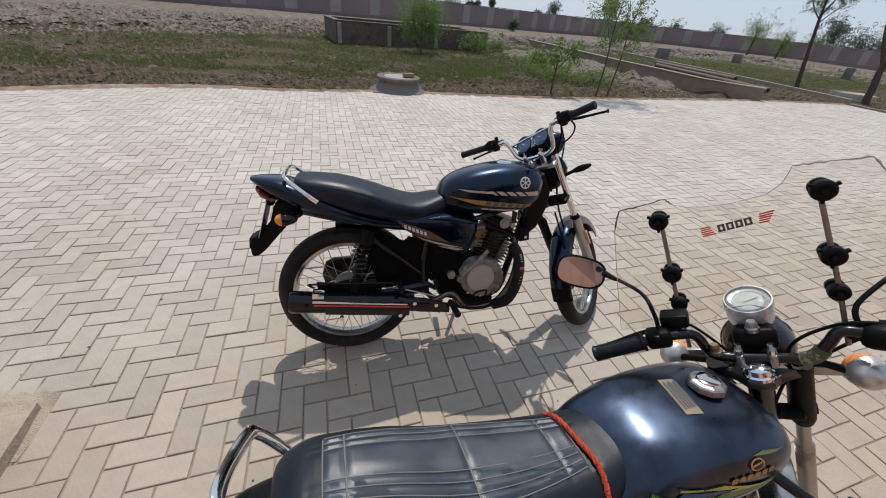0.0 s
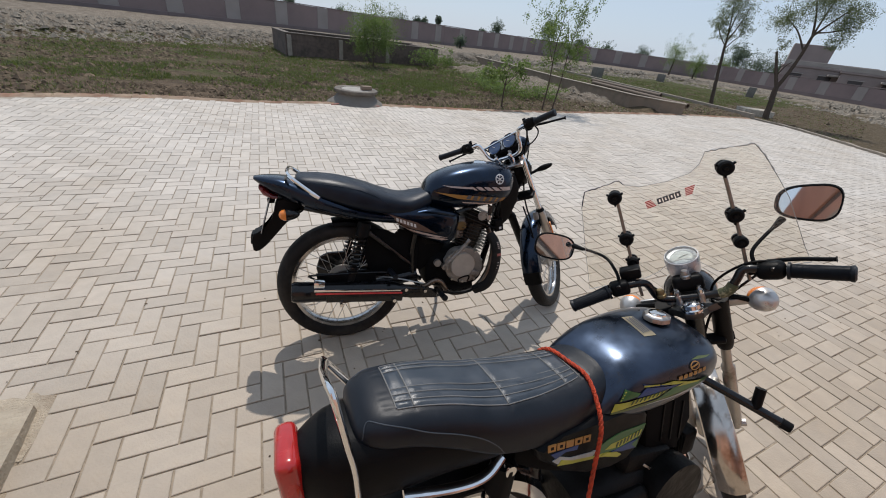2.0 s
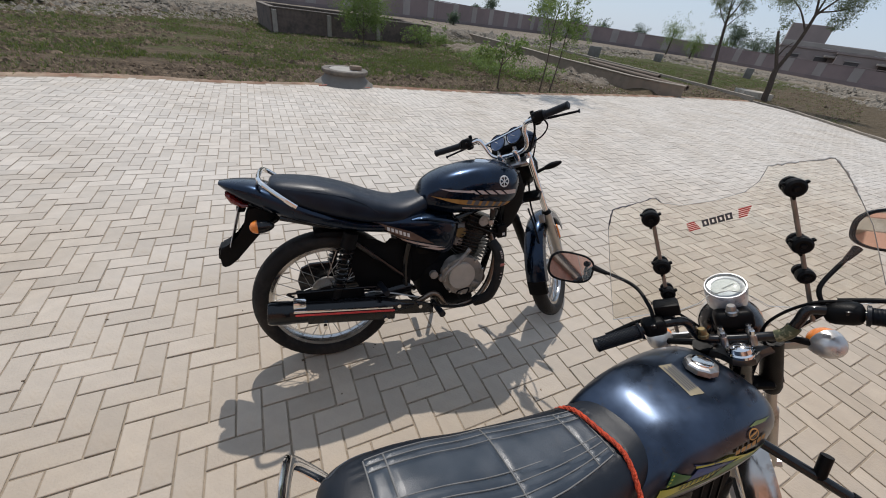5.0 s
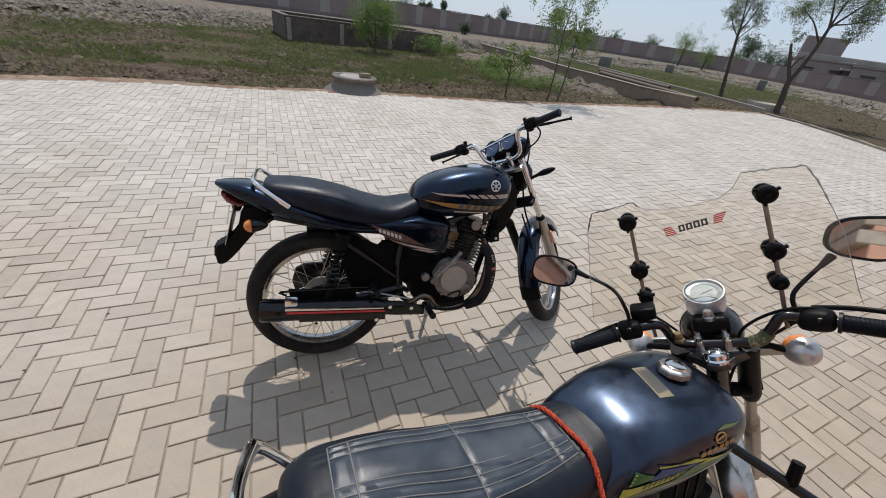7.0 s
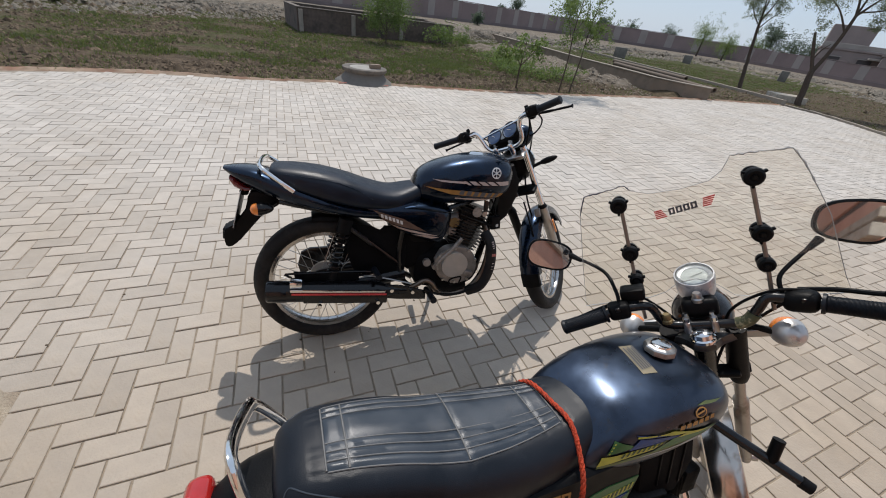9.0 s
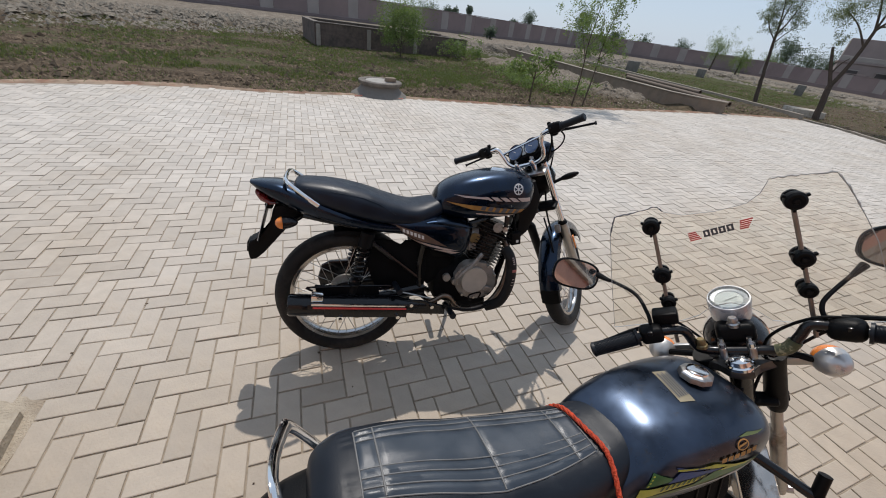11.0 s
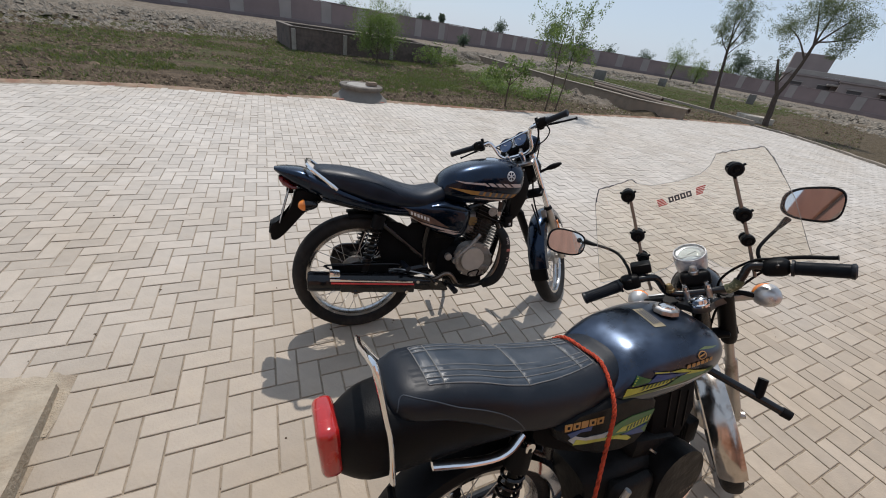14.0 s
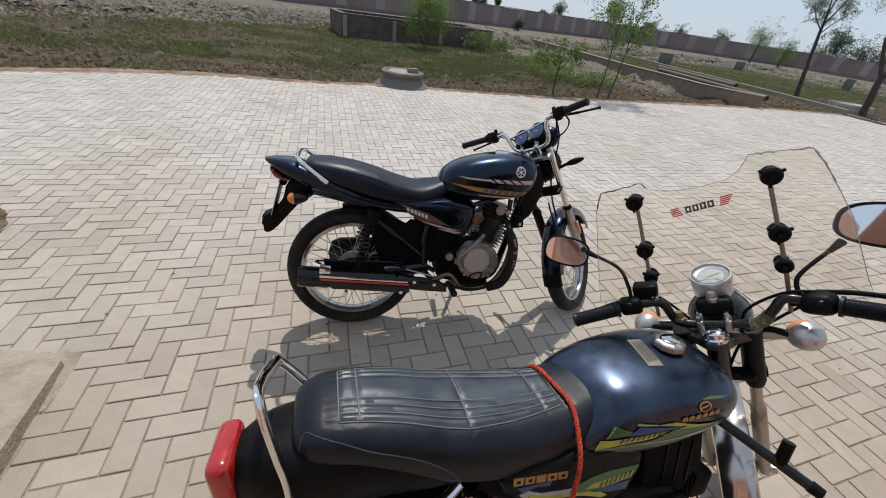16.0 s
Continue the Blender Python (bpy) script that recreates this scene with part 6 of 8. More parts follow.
    v = Vector((-0.33, 0.23, 0.91))
    v = (v - u * v.dot(u)).normalized()
    n = u.cross(v)
    O = Vector((0.92, 0.066, 1.037))

    def B(a, b, c):
        return O + u * a + v * b + n * c

    BM = frame3(O, u, v, n)
    bar = smooth_path([B(-0.365, 0.014, 0.02), B(-0.21, 0.008, -0.005), B(-0.156, 0.005, -0.015), B(-0.128, 0.001, -0.020), B(-0.111, -0.036, -0.024), B(-0.095, -0.080, -0.028), B(-0.066, -0.103, -0.030), B(-0.02, -0.108, -0.030), B(0.03, -0.109, -0.030), B(0.063, -0.107, -0.030), B(0.094, -0.090, -0.028),
                       B(0.105, -0.055, -0.024), B(0.107, -0.018, -0.020), B(0.121, 0.008, -0.018), B(0.148, 0.017, -0.012), B(0.21, 0.020, 0.0), B(0.325, 0.027, 0.02)], 5)
    hb = part("handlebar", tube(bar, 0.0108, 12), CHROME, bike, "chrome handlebar with a cross brace")
    part("cross_brace", tube([B(-0.106, -0.028, -0.026), B(0.108, 0.004, -0.022)], 0.0058, 8), CHROME, hb)
    for s in (-1, 1):
        h = 0.008 if s < 0 else 0.020
        rubber_grip(hb, B(s * 0.222, h + 0.001, 0.0), B(-0.373, 0.014, 0.021) if s < 0 else B(0.334, 0.0275, 0.021), 0.0155)
        sw = part("switch_pod", box((0.058, 0.050, 0.046), BM @ pose(s * 0.190, h + 0.002, -0.004, 0, s * 8, 0), 0.013, segs=3), BLACK, hb, "black switch housing")
        part("switch_half", box((0.030, 0.058, 0.038), BM @ pose(s * 0.182, h - 0.004, -0.012, 0, s * 8, 0), 0.010), BLACK, sw)
        part("button", box((0.014, 0.012, 0.012), BM @ pose(s * 0.195, h + 0.022, 0.012), 0.004), BLACK_GLOSS, sw)
        part("button", box((0.012, 0.010, 0.010), BM @ pose(s * 0.178, h + 0.006, 0.021), 0.003), BLACK_GLOSS, sw)
        part("lever_bracket", box((0.038, 0.030, 0.034), BM @ pose(s * 0.158, h - 0.002, -0.028), 0.008), BLACK, hb)
        part("lever", tube(smooth_path([B(s * 0.165, h - 0.010, -0.042), B(s * 0.23, h - 0.022, -0.060), B(s * 0.31, h - 0.030, -0.054), B(s * 0.355, h - 0.034, -0.048)], 4), [0.0065] * 6 + [0.0052] * 6 + [0.0095], 8), BLACK, hb, "black lever")
        part("mirror_boss", lathe([(0, 0), (0.009, 0), (0.009, 0.018), (0, 0.020)], 10, frame3(B(s * 0.165, h + 0.016, -0.012), u, n * -1, v)), BLACK, hb)
        a0 = -0.048 if s < 0 else 0.034
        part("bar_clamp", box((0.026, 0.036, 0.036), BM @ pose(a0, -0.106, -0.030), 0.008), CHROME, hb, "chrome bar clamp")
        part("riser", tube([B(a0, -0.118, -0.030), B(a0, -0.150, -0.036)], 0.014, 12), CHROME, hb)
        for dz in (-0.012, 0.012):
            part("bolt", lathe([(0, 0.016), (0.005, 0.016), (0.0055, 0.0), (0, 0.0)], 6, frame3(B(a0, -0.090, -0.030 + dz), u, n * -1, v)), STEEL, hb)
        part("cable", tube(smooth_path([B(s * 0.15, h - 0.02, -0.045), B(s * 0.13, h - 0.045, -0.10), B(s * 0.10, -0.10, -0.15), B(s * 0.05, -0.20, -0.15), B(0.0, -0.30, -0.09)], 5), 0.004, 6), BLACK, hb)
    part("cable", tube(smooth_path([B(0.205, 0.0, -0.03), B(0.208, -0.028, -0.05), B(0.185, -0.056, -0.075), B(0.145, -0.078, -0.10), B(0.10, -0.090, -0.125)], 6), 0.0038, 6), BLACK, hb)
    # brake hose on the right
    part("brake_hose", tube(smooth_path([B(0.16, 0.0, -0.03), B(0.135, -0.05, -0.06), B(0.075, -0.15, -0.09), TF(0.25, 0.11, -0.02), TF(0.42, 0.06, -0.03), TF(0.50, 0.04, -0.05)], 6), 0.005, 8), BLACK, bike)
    dome = [(math.sin(math.pi * k / 12), -math.cos(math.pi * k / 12)) for k in range(13)]
    part("headlight_cowl", lathe([(0, -1)] + dome[1:-1] + [(0, 1)], 28, BM @ Matrix.Translation((0.016, -0.078, -0.138)) @ Matrix.Diagonal((0.100, 0.064, 0.052, 1))), BLUE, bike, "rounded dark blue headlight cowl")
    # instruments
    dash_m = BM @ pose(-0.004, -0.050, -0.076, -34, 0, 7)
    dash = part("instrument_panel", box((0.190, 0.098, 0.05), dash_m, 0.018, segs=3), BLACK, bike, "twin-dial instrument panel with blue faces")
    for s in (-1, 1):
        part("dial", lathe([(0, 0.0), (0.036, 0.0), (0.040, 0.003), (0.0405, 0.0)], 28, dash_m @ pose(s * 0.046, 0.002, 0.0265)), DIAL_BLUE, dash, "blue dial face")
        part("bezel", lathe([(0.039, 0.0), (0.043, 0.0), (0.043, 0.006), (0.039, 0.007)], 28, dash_m @ pose(s * 0.046, 0.002, 0.0255), closed=True), BLACK_GLOSS, dash)
        part("needle", box((0.022, 0.002, 0.001), dash_m @ pose(s * 0.046, 0.002, 0.029, 0, 0, 140 if s < 0 else 150) @ Matrix.Translation((0.008, 0, 0))), WHITE, dash, smooth=False)
    part("centre_panel", box((0.022, 0.06, 0.004), dash_m @ pose(0, 0.002, 0.026), 0.001), DIAL, dash)
    return bike


blue_motorcycle()


# ---- the black-blue 70 in front ----
def mirror_head(parent, stem_pts, centre, right, up, w, h, taper):
    """Rear-view mirror: stem, rounded shell and glass. right and up span the glass; it looks along right x up."""
    right, up = Vector(right).normalized(), Vector(up)
    up = (up - right * up.dot(right)).normalized()
    out = right.cross(up)
    m = frame3(Vector(centre), right, up, out)
    N = 36

    def ring(bm, sx, sy, z, p=2.9):
        vs = []
        for k in range(N):
            a = 2 * math.pi * k / N
            c, s = math.cos(a), math.sin(a)
            x, y = math.copysign(abs(c) ** (2 / p), c) * sx, math.copysign(abs(s) ** (2 / p), s) * sy
            vs.append(bm.verts.new(m @ Vector((x, y * (1 - taper * x / sx), z))))
        return vs

    def skin(bm, rings):
        for a, b in zip(rings, rings[1:]):
            for k in range(N):
                bm.faces.new((a[k], a[(k + 1) % N], b[(k + 1) % N], b[k]))

    stem = part("mirror", tube(smooth_path(stem_pts, 5), 0.005, 10), BLACK, parent, "rear-view mirror on a black stem")
    bm = bmesh.new()
    rs = [ring(bm, w / 2, h / 2, 0.004), ring(bm, w / 2 + 0.004, h / 2 + 0.004, 0.001), ring(bm, w / 2 + 0.003, h / 2 + 0.003, -0.008), ring(bm, w / 2 * 0.8, h / 2 * 0.75, -0.020), ring(bm, w / 2 * 0.3, h / 2 * 0.3, -0.026)]
    skin(bm, rs)
    bm.faces.new(rs[-1])
    inner = ring(bm, w / 2 - 0.002, h / 2 - 0.002, 0.0015)
    skin(bm, [inner, rs[0]])
    bm.faces.new(inner[::-1])
    part("shell", bm, BLACK, stem, "black plastic mirror shell")
    bm = bmesh.new()
    r0 = ring(bm, w / 2 - 0.0025, h / 2 - 0.0025, 0.0022)
    bm.faces.new(r0)
    part("glass", bm, MIRROR, stem, "mirror glass", smooth=False)
    part("boot", tube([Vector(stem_pts[-2]).lerp(Vector(stem_pts[-1]), 0.65), Vector(stem_pts[-1])], [0.006, 0.010], 10), BLACK, stem)
    return stem


def black_motorcycle():
    M = lean_frame(0.6067, 0.7182, 9, 14)
    bike = empty("motorcycle", M, "dusty black-blue small motorcycle with a clear windshield", "motorcycle", "parked motorcycles")
    wheel("rear_wheel", bike, (-0.05, 0, 0.275), 0.275, 0.222, 0.038, spokes=28)
    # seat with its quilted top, sagging to the right
    seat_st = refine([(-0.298, 0.800, 0.822, 0.045, 2.4, 0.4, 0.013), (-0.288, 0.785, 0.840, 0.075, 2.6, 0.4, 0.013), (-0.25, 0.775, 0.856, 0.098, 2.8, 0.35, 0.013), (-0.18, 0.765, 0.856, 0.108, 2.9, 0.3, 0.012), (-0.10, 0.735, 0.842, 0.117, 3.0, 0.28, 0.01), (-0.02, 0.696, 0.819, 0.125, 3.0, 0.28, 0.008),
                      (0.05, 0.678, 0.806, 0.128, 3.0, 0.28, 0.006), (0.14, 0.668, 0.793, 0.127, 3.0, 0.28, 0.005), (0.22, 0.668, 0.787, 0.122, 3.0, 0.28, 0.005), (0.27, 0.672, 0.789, 0.114, 2.9, 0.35, 0.005), (0.315, 0.695, 0.796, 0.101, 2.7, 0.4, 0.004), (0.345, 0.70, 0.800, 0.092, 2.6, 0.4, 0.003), (0.358, 0.715, 0.787, 0.070, 2.5, 0.45, 0.002)], 14)
    roll = Matrix.Translation((0, 0, 0.76)) @ Matrix.Rotation(radians(2), 4, "X") @ Matrix.Translation((0, 0, -0.76))
    QUILT = ((-0.22, 0.068), (-0.12, 0.077), (0.034, 0.091), (0.14, 0.082), (0.262, 0.062))
    RIBS, BANDS = (-1.0, -0.76, -0.52, -0.28, 0.56, 0.78, 1.0), (-0.214, -0.178, 0.034, 0.215, 0.262)

    def quilt_half(x):
        for (x1, h1), (x2, h2) in zip(QUILT, QUILT[1:]):
            if x <= x2:
                return h1 + (h2 - h1) * (x - x1) / (x2 - x1)
        return QUILT[-1][1]

    shell = loft(seat_st, 150)
    for vert in shell.verts:        # padded channels between the welts
        x, y, z = vert.co
        if -0.24 < x < 0.29 and z > 0.74:
            h = quilt_half(x)
            f = (y - 0.013) / h
            if -1.12 < f < 1.12:
                ends = min(x + 0.214, 0.262 - x, (1 - abs(f)) * h)
                d = min(min(abs(f - q) * h for q in RIBS), min(abs(x - q) for q in BANDS))
                groove = math.exp(-(d / 0.0052) ** 2)
                vert.co.z += (0.0024 * (1 - groove) if ends > 0 else 0.0) - 0.0014 * groove
    top = shell.copy()

    def in_panel(face):
        x, y, z = face.calc_center_median()
        return -0.214 < x < 0.262 and z > 0.74 and abs(y - 0.013) < quilt_half(x)

    bmesh.ops.delete(shell, geom=[q for q in shell.faces if in_panel(q)], context="FACES")
    bmesh.ops.delete(top, geom=[q for q in top.faces if not in_panel(q)], context="FACES")
    seat = part("seat", shell, VINYL_DUSTY, bike, "dusty black vinyl seat with a quilted top")
    seat.matrix_basis = roll
    # top panel split off so its colour can hold the sky sheen
    part("quilted_panel", top, VINYL_SHEEN, seat, "quilted vinyl panel with sky sheen painted into its colour")

    def crown(stations, x, y, lift):
        for a, b in zip(stations, stations[1:]):
            if a[0] <= x <= b[0]:
                t = (x - a[0]) / (b[0] - a[0])
                _, lo, hi, hw, p, wide, ys = [q + (r - q) * t for q, r in zip(a, b)]
                zc = lo + (hi - lo) * wide
                return Vector((x, y, zc + (hi - zc) * max(0.0, 1 - min(0.999, abs(y - ys) / hw) ** p) ** (1 / p) + lift))
        return Vector((x, y, 0.8))

    def seam(pts, r=0.0022):
        dense = []
        for (x1, y1), (x2, y2) in zip(pts, pts[1:]):
            n = max(2, int(math.hypot(x2 - x1, y2 - y1) / 0.012))
            dense += [crown(seat_st, x1 + (x2 - x1) * k / n, y1 + (y2 - y1) * k / n, -0.0004) for k in range(n)]
        dense.append(crown(seat_st, *pts[-1], -0.0004))
        part("seam", tube(dense, r * 0.60, 6), STITCH, seat)

    def quilt(f, x):
        """Across the quilted panel: f from -1 to 1."""
        return (x, 0.013 + f * quilt_half(x))

    for f in RIBS:
        seam([quilt(f, x) for x in (-0.212, -0.16, -0.1, -0.04, 0.0, 0.034, 0.07, 0.12, 0.18, 0.258)], 0.0024)
    for x, r in ((-0.214, 0.0026), (-0.178, 0.0032), (0.034, 0.0032), (0.215, 0.0030), (0.262, 0.0026)):
        seam([quilt(f, x) for f in (-0.97, -0.5, 0.0, 0.5, 0.97)], r)
    for s in (-1, 1):
        part("piping", tube([Vector((x, skin_y(seat_st, x, z, s, 0.0), z)) for x, z in smooth_rows([(-0.284, 0.812), (-0.276, 0.836), (-0.258, 0.842), (-0.21, 0.832), (-0.16, 0.812), (-0.10, 0.792), (-0.05, 0.768), (-0.015, 0.740), (0.005, 0.712)])], 0.0014, 6), VINYL_SHEEN, seat)
    # orange rope tied round the seat nose
    line = smooth_path([(0.29, 0.140, 0.52), (0.268, 0.132, 0.68), (0.258, 0.118, 0.745), (0.262, 0.070, 0.791), (0.270, 0.0, 0.794), (0.275, -0.064, 0.787), (0.266, -0.116, 0.742), (0.258, -0.141, 0.700), (0.252, -0.147, 0.65), (0.247, -0.149, 0.58), (0.242, -0.152, 0.48), (0.236, -0.152, 0.36), (0.234, -0.145, 0.26)], 14)
    rope = empty("rope", M.copy(), "orange braided rope tied round the seat of the black motorcycle", "rope")
    for ph in (0.0, 2.094, 4.188):
        pts = []
        for i, p in enumerate(line):
            d = (line[min(i + 1, len(line) - 1)] - line[max(i - 1, 0)]).normalized()
            a = d.cross(Vector((1, 0, 0.1))).normalized()
            b = d.cross(a)
            ang = i * 0.62 + ph
            pts.append(p + (a * math.cos(ang) + b * math.sin(ang)) * 0.0026)
        part("strand", tube(pts, 0.0032, 7), ROPE, rope)
    # grab rail, tail, lamp
    rail = smooth_path([(-0.235, 0.104, 0.735), (-0.270, 0.106, 0.800), (-0.302, 0.106, 0.848), (-0.321, 0.098, 0.880), (-0.328, 0.080, 0.896), (-0.336, 0.01, 0.918), (-0.335, -0.055, 0.938), (-0.330, -0.080, 0.934), (-0.324, -0.088, 0.895), (-0.314, -0.090, 0.83), (-0.304, -0.091, 0.768), (-0.299, -0.092, 0.664)], 5)
    part("grab_rail", tube(rail, 0.0130, 14, flat=0.55), CHROME, bike, "scuffed chrome grab rail")
    part("tail_body", loft(refine([(-0.395, 0.66, 0.785, 0.055, 3, 0.5, 0), (-0.34, 0.64, 0.812, 0.085, 3, 0.5, 0), (-0.24, 0.645, 0.815, 0.100, 3, 0.5, 0.005), (-0.12, 0.65, 0.805, 0.106, 3, 0.5, 0.008), (-0.04, 0.655, 0.765, 0.106, 3, 0.5, 0.005), (0.06, 0.665, 0.73, 0.10, 3, 0.5, 0)], 4), 28), BLACK, bike, "black tail section")
    part("tail_light", box((0.045, 0.125, 0.118), pose(-0.412, 0, 0.738, 0, -4, 0), 0.018, segs=3), RED_LENS, bike, "large red tail light")
    arc_fender(bike, "rear_mudguard", (-0.05, 0, 0.275), 0.300, -5, 72, 0.060, CHROME, drop=0.04, n=24, label="chrome front half of the rear mudguard")
    arc_fender(bike, "inner_mudguard", (-0.05, 0, 0.275), 0.306, 72, 190, 0.058, BLACK, drop=0.03, n=24, label="black rear half of the mudguard")
    for s in (-1, 1):
        indicator(bike, (-0.30, s * 0.08, 0.63), (-0.33, s * 0.15, 0.63), (-1, 0, 0), 0.028, 0.03, 0.04, CHROME)
        shock(bike, (-0.05, s * 0.098, 0.30), (0.022, s * 0.095, 0.655))
        part("swing_arm", tube([(-0.05, s * 0.075, 0.275), (0.33, s * 0.07, 0.305)], 0.014, 10), BLACK_GLOSS, bike)
    strip = smooth_path([(-0.215, -0.098, 0.676), (-0.17, -0.104, 0.668), (-0.12, -0.107, 0.657), (-0.06, -0.107, 0.648), (-0.02, -0.105, 0.656), (0.012, -0.100, 0.684)], 5)
    part("chrome_trim", tube(strip, 0.0125, 12, flat=0.5), CHROME, bike, "chrome trim strip")
    part("shock_bolt", lathe([(0, -0.014), (0.010, -0.013), (0.014, -0.006), (0.014, 0.006), (0, 0.006)], 12, at_y(0.022, -0.118, 0.655)), CHROME, bike, "chrome dome nut")
    # tank, leaning with the seat
    tank_st = refine([(0.272, 0.695, 0.735, 0.095, 2.6, 0.45, 0), (0.292, 0.664, 0.757, 0.119, 2.9, 0.45, 0), (0.33, 0.655, 0.797, 0.128, 3.0, 0.45, 0), (0.38, 0.655, 0.824, 0.134, 3.1, 0.45, 0), (0.44, 0.656, 0.838, 0.141, 3.1, 0.45, 0), (0.52, 0.664, 0.846, 0.146, 3.0, 0.45, 0), (0.61, 0.680, 0.846, 0.145, 2.8, 0.46, 0),
                      (0.68, 0.695, 0.836, 0.134, 2.6, 0.45, 0), (0.722, 0.708, 0.812, 0.106, 2.5, 0.45, 0), (0.742, 0.725, 0.788, 0.072, 2.3, 0.5, 0), (0.75, 0.74, 0.77, 0.04, 2.2, 0.5, 0)], 6)
    tank = part("fuel_tank", loft(tank_st, 48), BLUE_DUSTY, bike, "dusty dark blue fuel tank with yellow and green stickers")
    tank.matrix_basis = Matrix.Translation((0, 0, 0.76)) @ Matrix.Rotation(radians(5), 4, "X") @ Matrix.Translation((0, 0, -0.76))
    cap_m = pose(0.592, 0.010, 0.858, -5, 0, 0) @ Matrix.Scale(0.84, 4)
    part("filler_cap", lathe([(0.0, 0.021), (0.022, 0.0205), (0.028, 0.018), (0.030, 0.013), (0.030, 0.010), (0, 0.010)], 28, cap_m), CHROME, tank, "chrome filler cap")
    part("cap_base", lathe([(0.029, 0.014), (0.040, 0.011), (0.044, 0.007), (0.045, -0.008), (0.029, -0.008)], 9, cap_m, closed=True), STEEL, tank, "faceted steel ring of the cap", smooth=False)

    def top_decal(name, corners, mat, nx, ny, lift):
        bm = bmesh.new()
        (ax, ay), (bx, by), (cx, cy), (dx, dy) = corners
        g = [[bm.verts.new(crown(tank_st, (ax * (1 - i / nx) + bx * i / nx) * (1 - j / ny) + (dx * (1 - i / nx) + cx * i / nx) * j / ny, (ay * (1 - i / nx) + by * i / nx) * (1 - j / ny) + (dy * (1 - i / nx) + cy * i / nx) * j / ny, lift)) for i in range(nx + 1)] for j in range(ny + 1)]
        for j in range(ny):
            for i in range(nx):
                bm.faces.new((g[j][i], g[j][i + 1], g[j + 1][i + 1], g[j + 1][i]))
        return part(name, bm, mat, tank)

    top_decal("caution_label", [(0.508, 0.058), (0.490, -0.036), (0.526, -0.044), (0.544, 0.050)], LABEL, 6, 6, 0.0012)
    for k in range(5):
        x = 0.4965 + 0.0066 * k
        top_decal("print_bar", [(x + 0.0140, 0.048 - 0.006 * (k % 2)), (x + 0.0005, -0.026), (x + 0.0036, -0.0265), (x + 0.0172, 0.0475 - 0.006 * (k % 2))], DARK_PRINT, 6, 1, 0.0034)
    # stickers along the tank's lower edge
    decal("sticker", tank_st, [(0.306, 0.718), (0.610, 0.738), (0.636, 0.758), (0.308, 0.724)], OLIVE_PRINT, tank, 16, 3, label="olive-green sticker edge")
    decal("sticker", tank_st, [(0.306, 0.725), (0.440, 0.746), (0.474, 0.762), (0.316, 0.747)], YELLOW_PRINT, tank, 12, 3, lift=0.0022, label="yellow-green sticker")
    decal("sticker", tank_st, [(0.440, 0.738), (0.585, 0.744), (0.632, 0.759), (0.490, 0.764)], GREEN_PRINT, tank, 12, 3, lift=0.0022)
    decal("sticker", tank_st, [(0.326, 0.753), (0.378, 0.762), (0.384, 0.769), (0.345, 0.780)], GREEN_PRINT, tank, 6, 4, lift=0.0026, label="dark green sticker corner")
    decal("sticker", tank_st, [(0.374, 0.757), (0.474, 0.764), (0.512, 0.768), (0.400, 0.780)], BLUE_PRINT, tank, 10, 3, lift=0.0026)
    decal("sticker", tank_st, [(0.398, 0.782), (0.470, 0.776), (0.512, 0.770), (0.391, 0.790)], BLUE_PRINT, tank, 8, 2, lift=0.0028)
    decal("sticker", tank_st, [(0.440, 0.782), (0.500, 0.772), (0.548, 0.768), (0.486, 0.784)], YELLOW_PRINT, tank, 10, 3, lift=0.0032)
    decal("sticker", tank_st, [(0.498, 0.765), (0.585, 0.757), (0.596, 0.760), (0.530, 0.771)], YELLOW_PRINT, tank, 8, 2, lift=0.0032)
    decal("sticker", tank_st, [(0.393, 0.783), (0.440, 0.781), (0.440, 0.784), (0.394, 0.787)], YELLOW_PRINT, tank, 6, 1, lift=0.0034)
    decal("sticker", tank_st, [(0.400, 0.728), (0.575, 0.733), (0.630, 0.752), (0.560, 0.739)], SILVER_PRINT, tank, 12, 2, lift=0.0026)
    decal("sticker", tank_st, [(0.560, 0.818), (0.622, 0.812), (0.648, 0.812), (0.590, 0.8205)], OLIVE_PRINT, tank, 8, 1, lift=0.0020)
    for k in range(9):
        x, z = 0.358 + k * 0.0126, 0.7395 + k * 0.0017
        decal("print_bar", tank_st, [(x, z), (x + 0.0055, z + 0.0006), (x + 0.0105, z + 0.0130), (x + 0.005, z + 0.0125)], DARK_GREEN_PRINT, tank, 2, 2, lift=0.0034)
    for k in range(4):
        decal("print_dot", tank_st, [(0.3280 + k * 0.0046, 0.7545 + k * 0.0060), (0.3315 + k * 0.0046, 0.7550 + k * 0.0060), (0.3335 + k * 0.0046, 0.7580 + k * 0.0060), (0.3300 + k * 0.0046, 0.7575 + k * 0.0060)], YELLOW_PRINT, tank, 1, 1, lift=0.0034)
    disc_decal("badge", tank_st, 0.566, 0.8055, 0.0140, 0.0180, GOLD_PRINT, tank, lift=0.003, flat=0.55)
    decal("badge", tank_st, [(0.552, 0.8025), (0.575, 0.8055), (0.580, 0.8095), (0.553, 0.8060)], GOLD_PRINT, tank, 4, 2, lift=0.003)
    for k in range(6):
        x, z = 0.502 + k * 0.0185, 0.7815 + 0.0006 * k
        decal("letter_bar", tank_st, [(x, z), (x + 0.0135, z), (x + 0.0145, z + 0.0100), (x + 0.0010, z + 0.0095)], GOLD_PRINT, tank, 3, 2, lift=0.003)
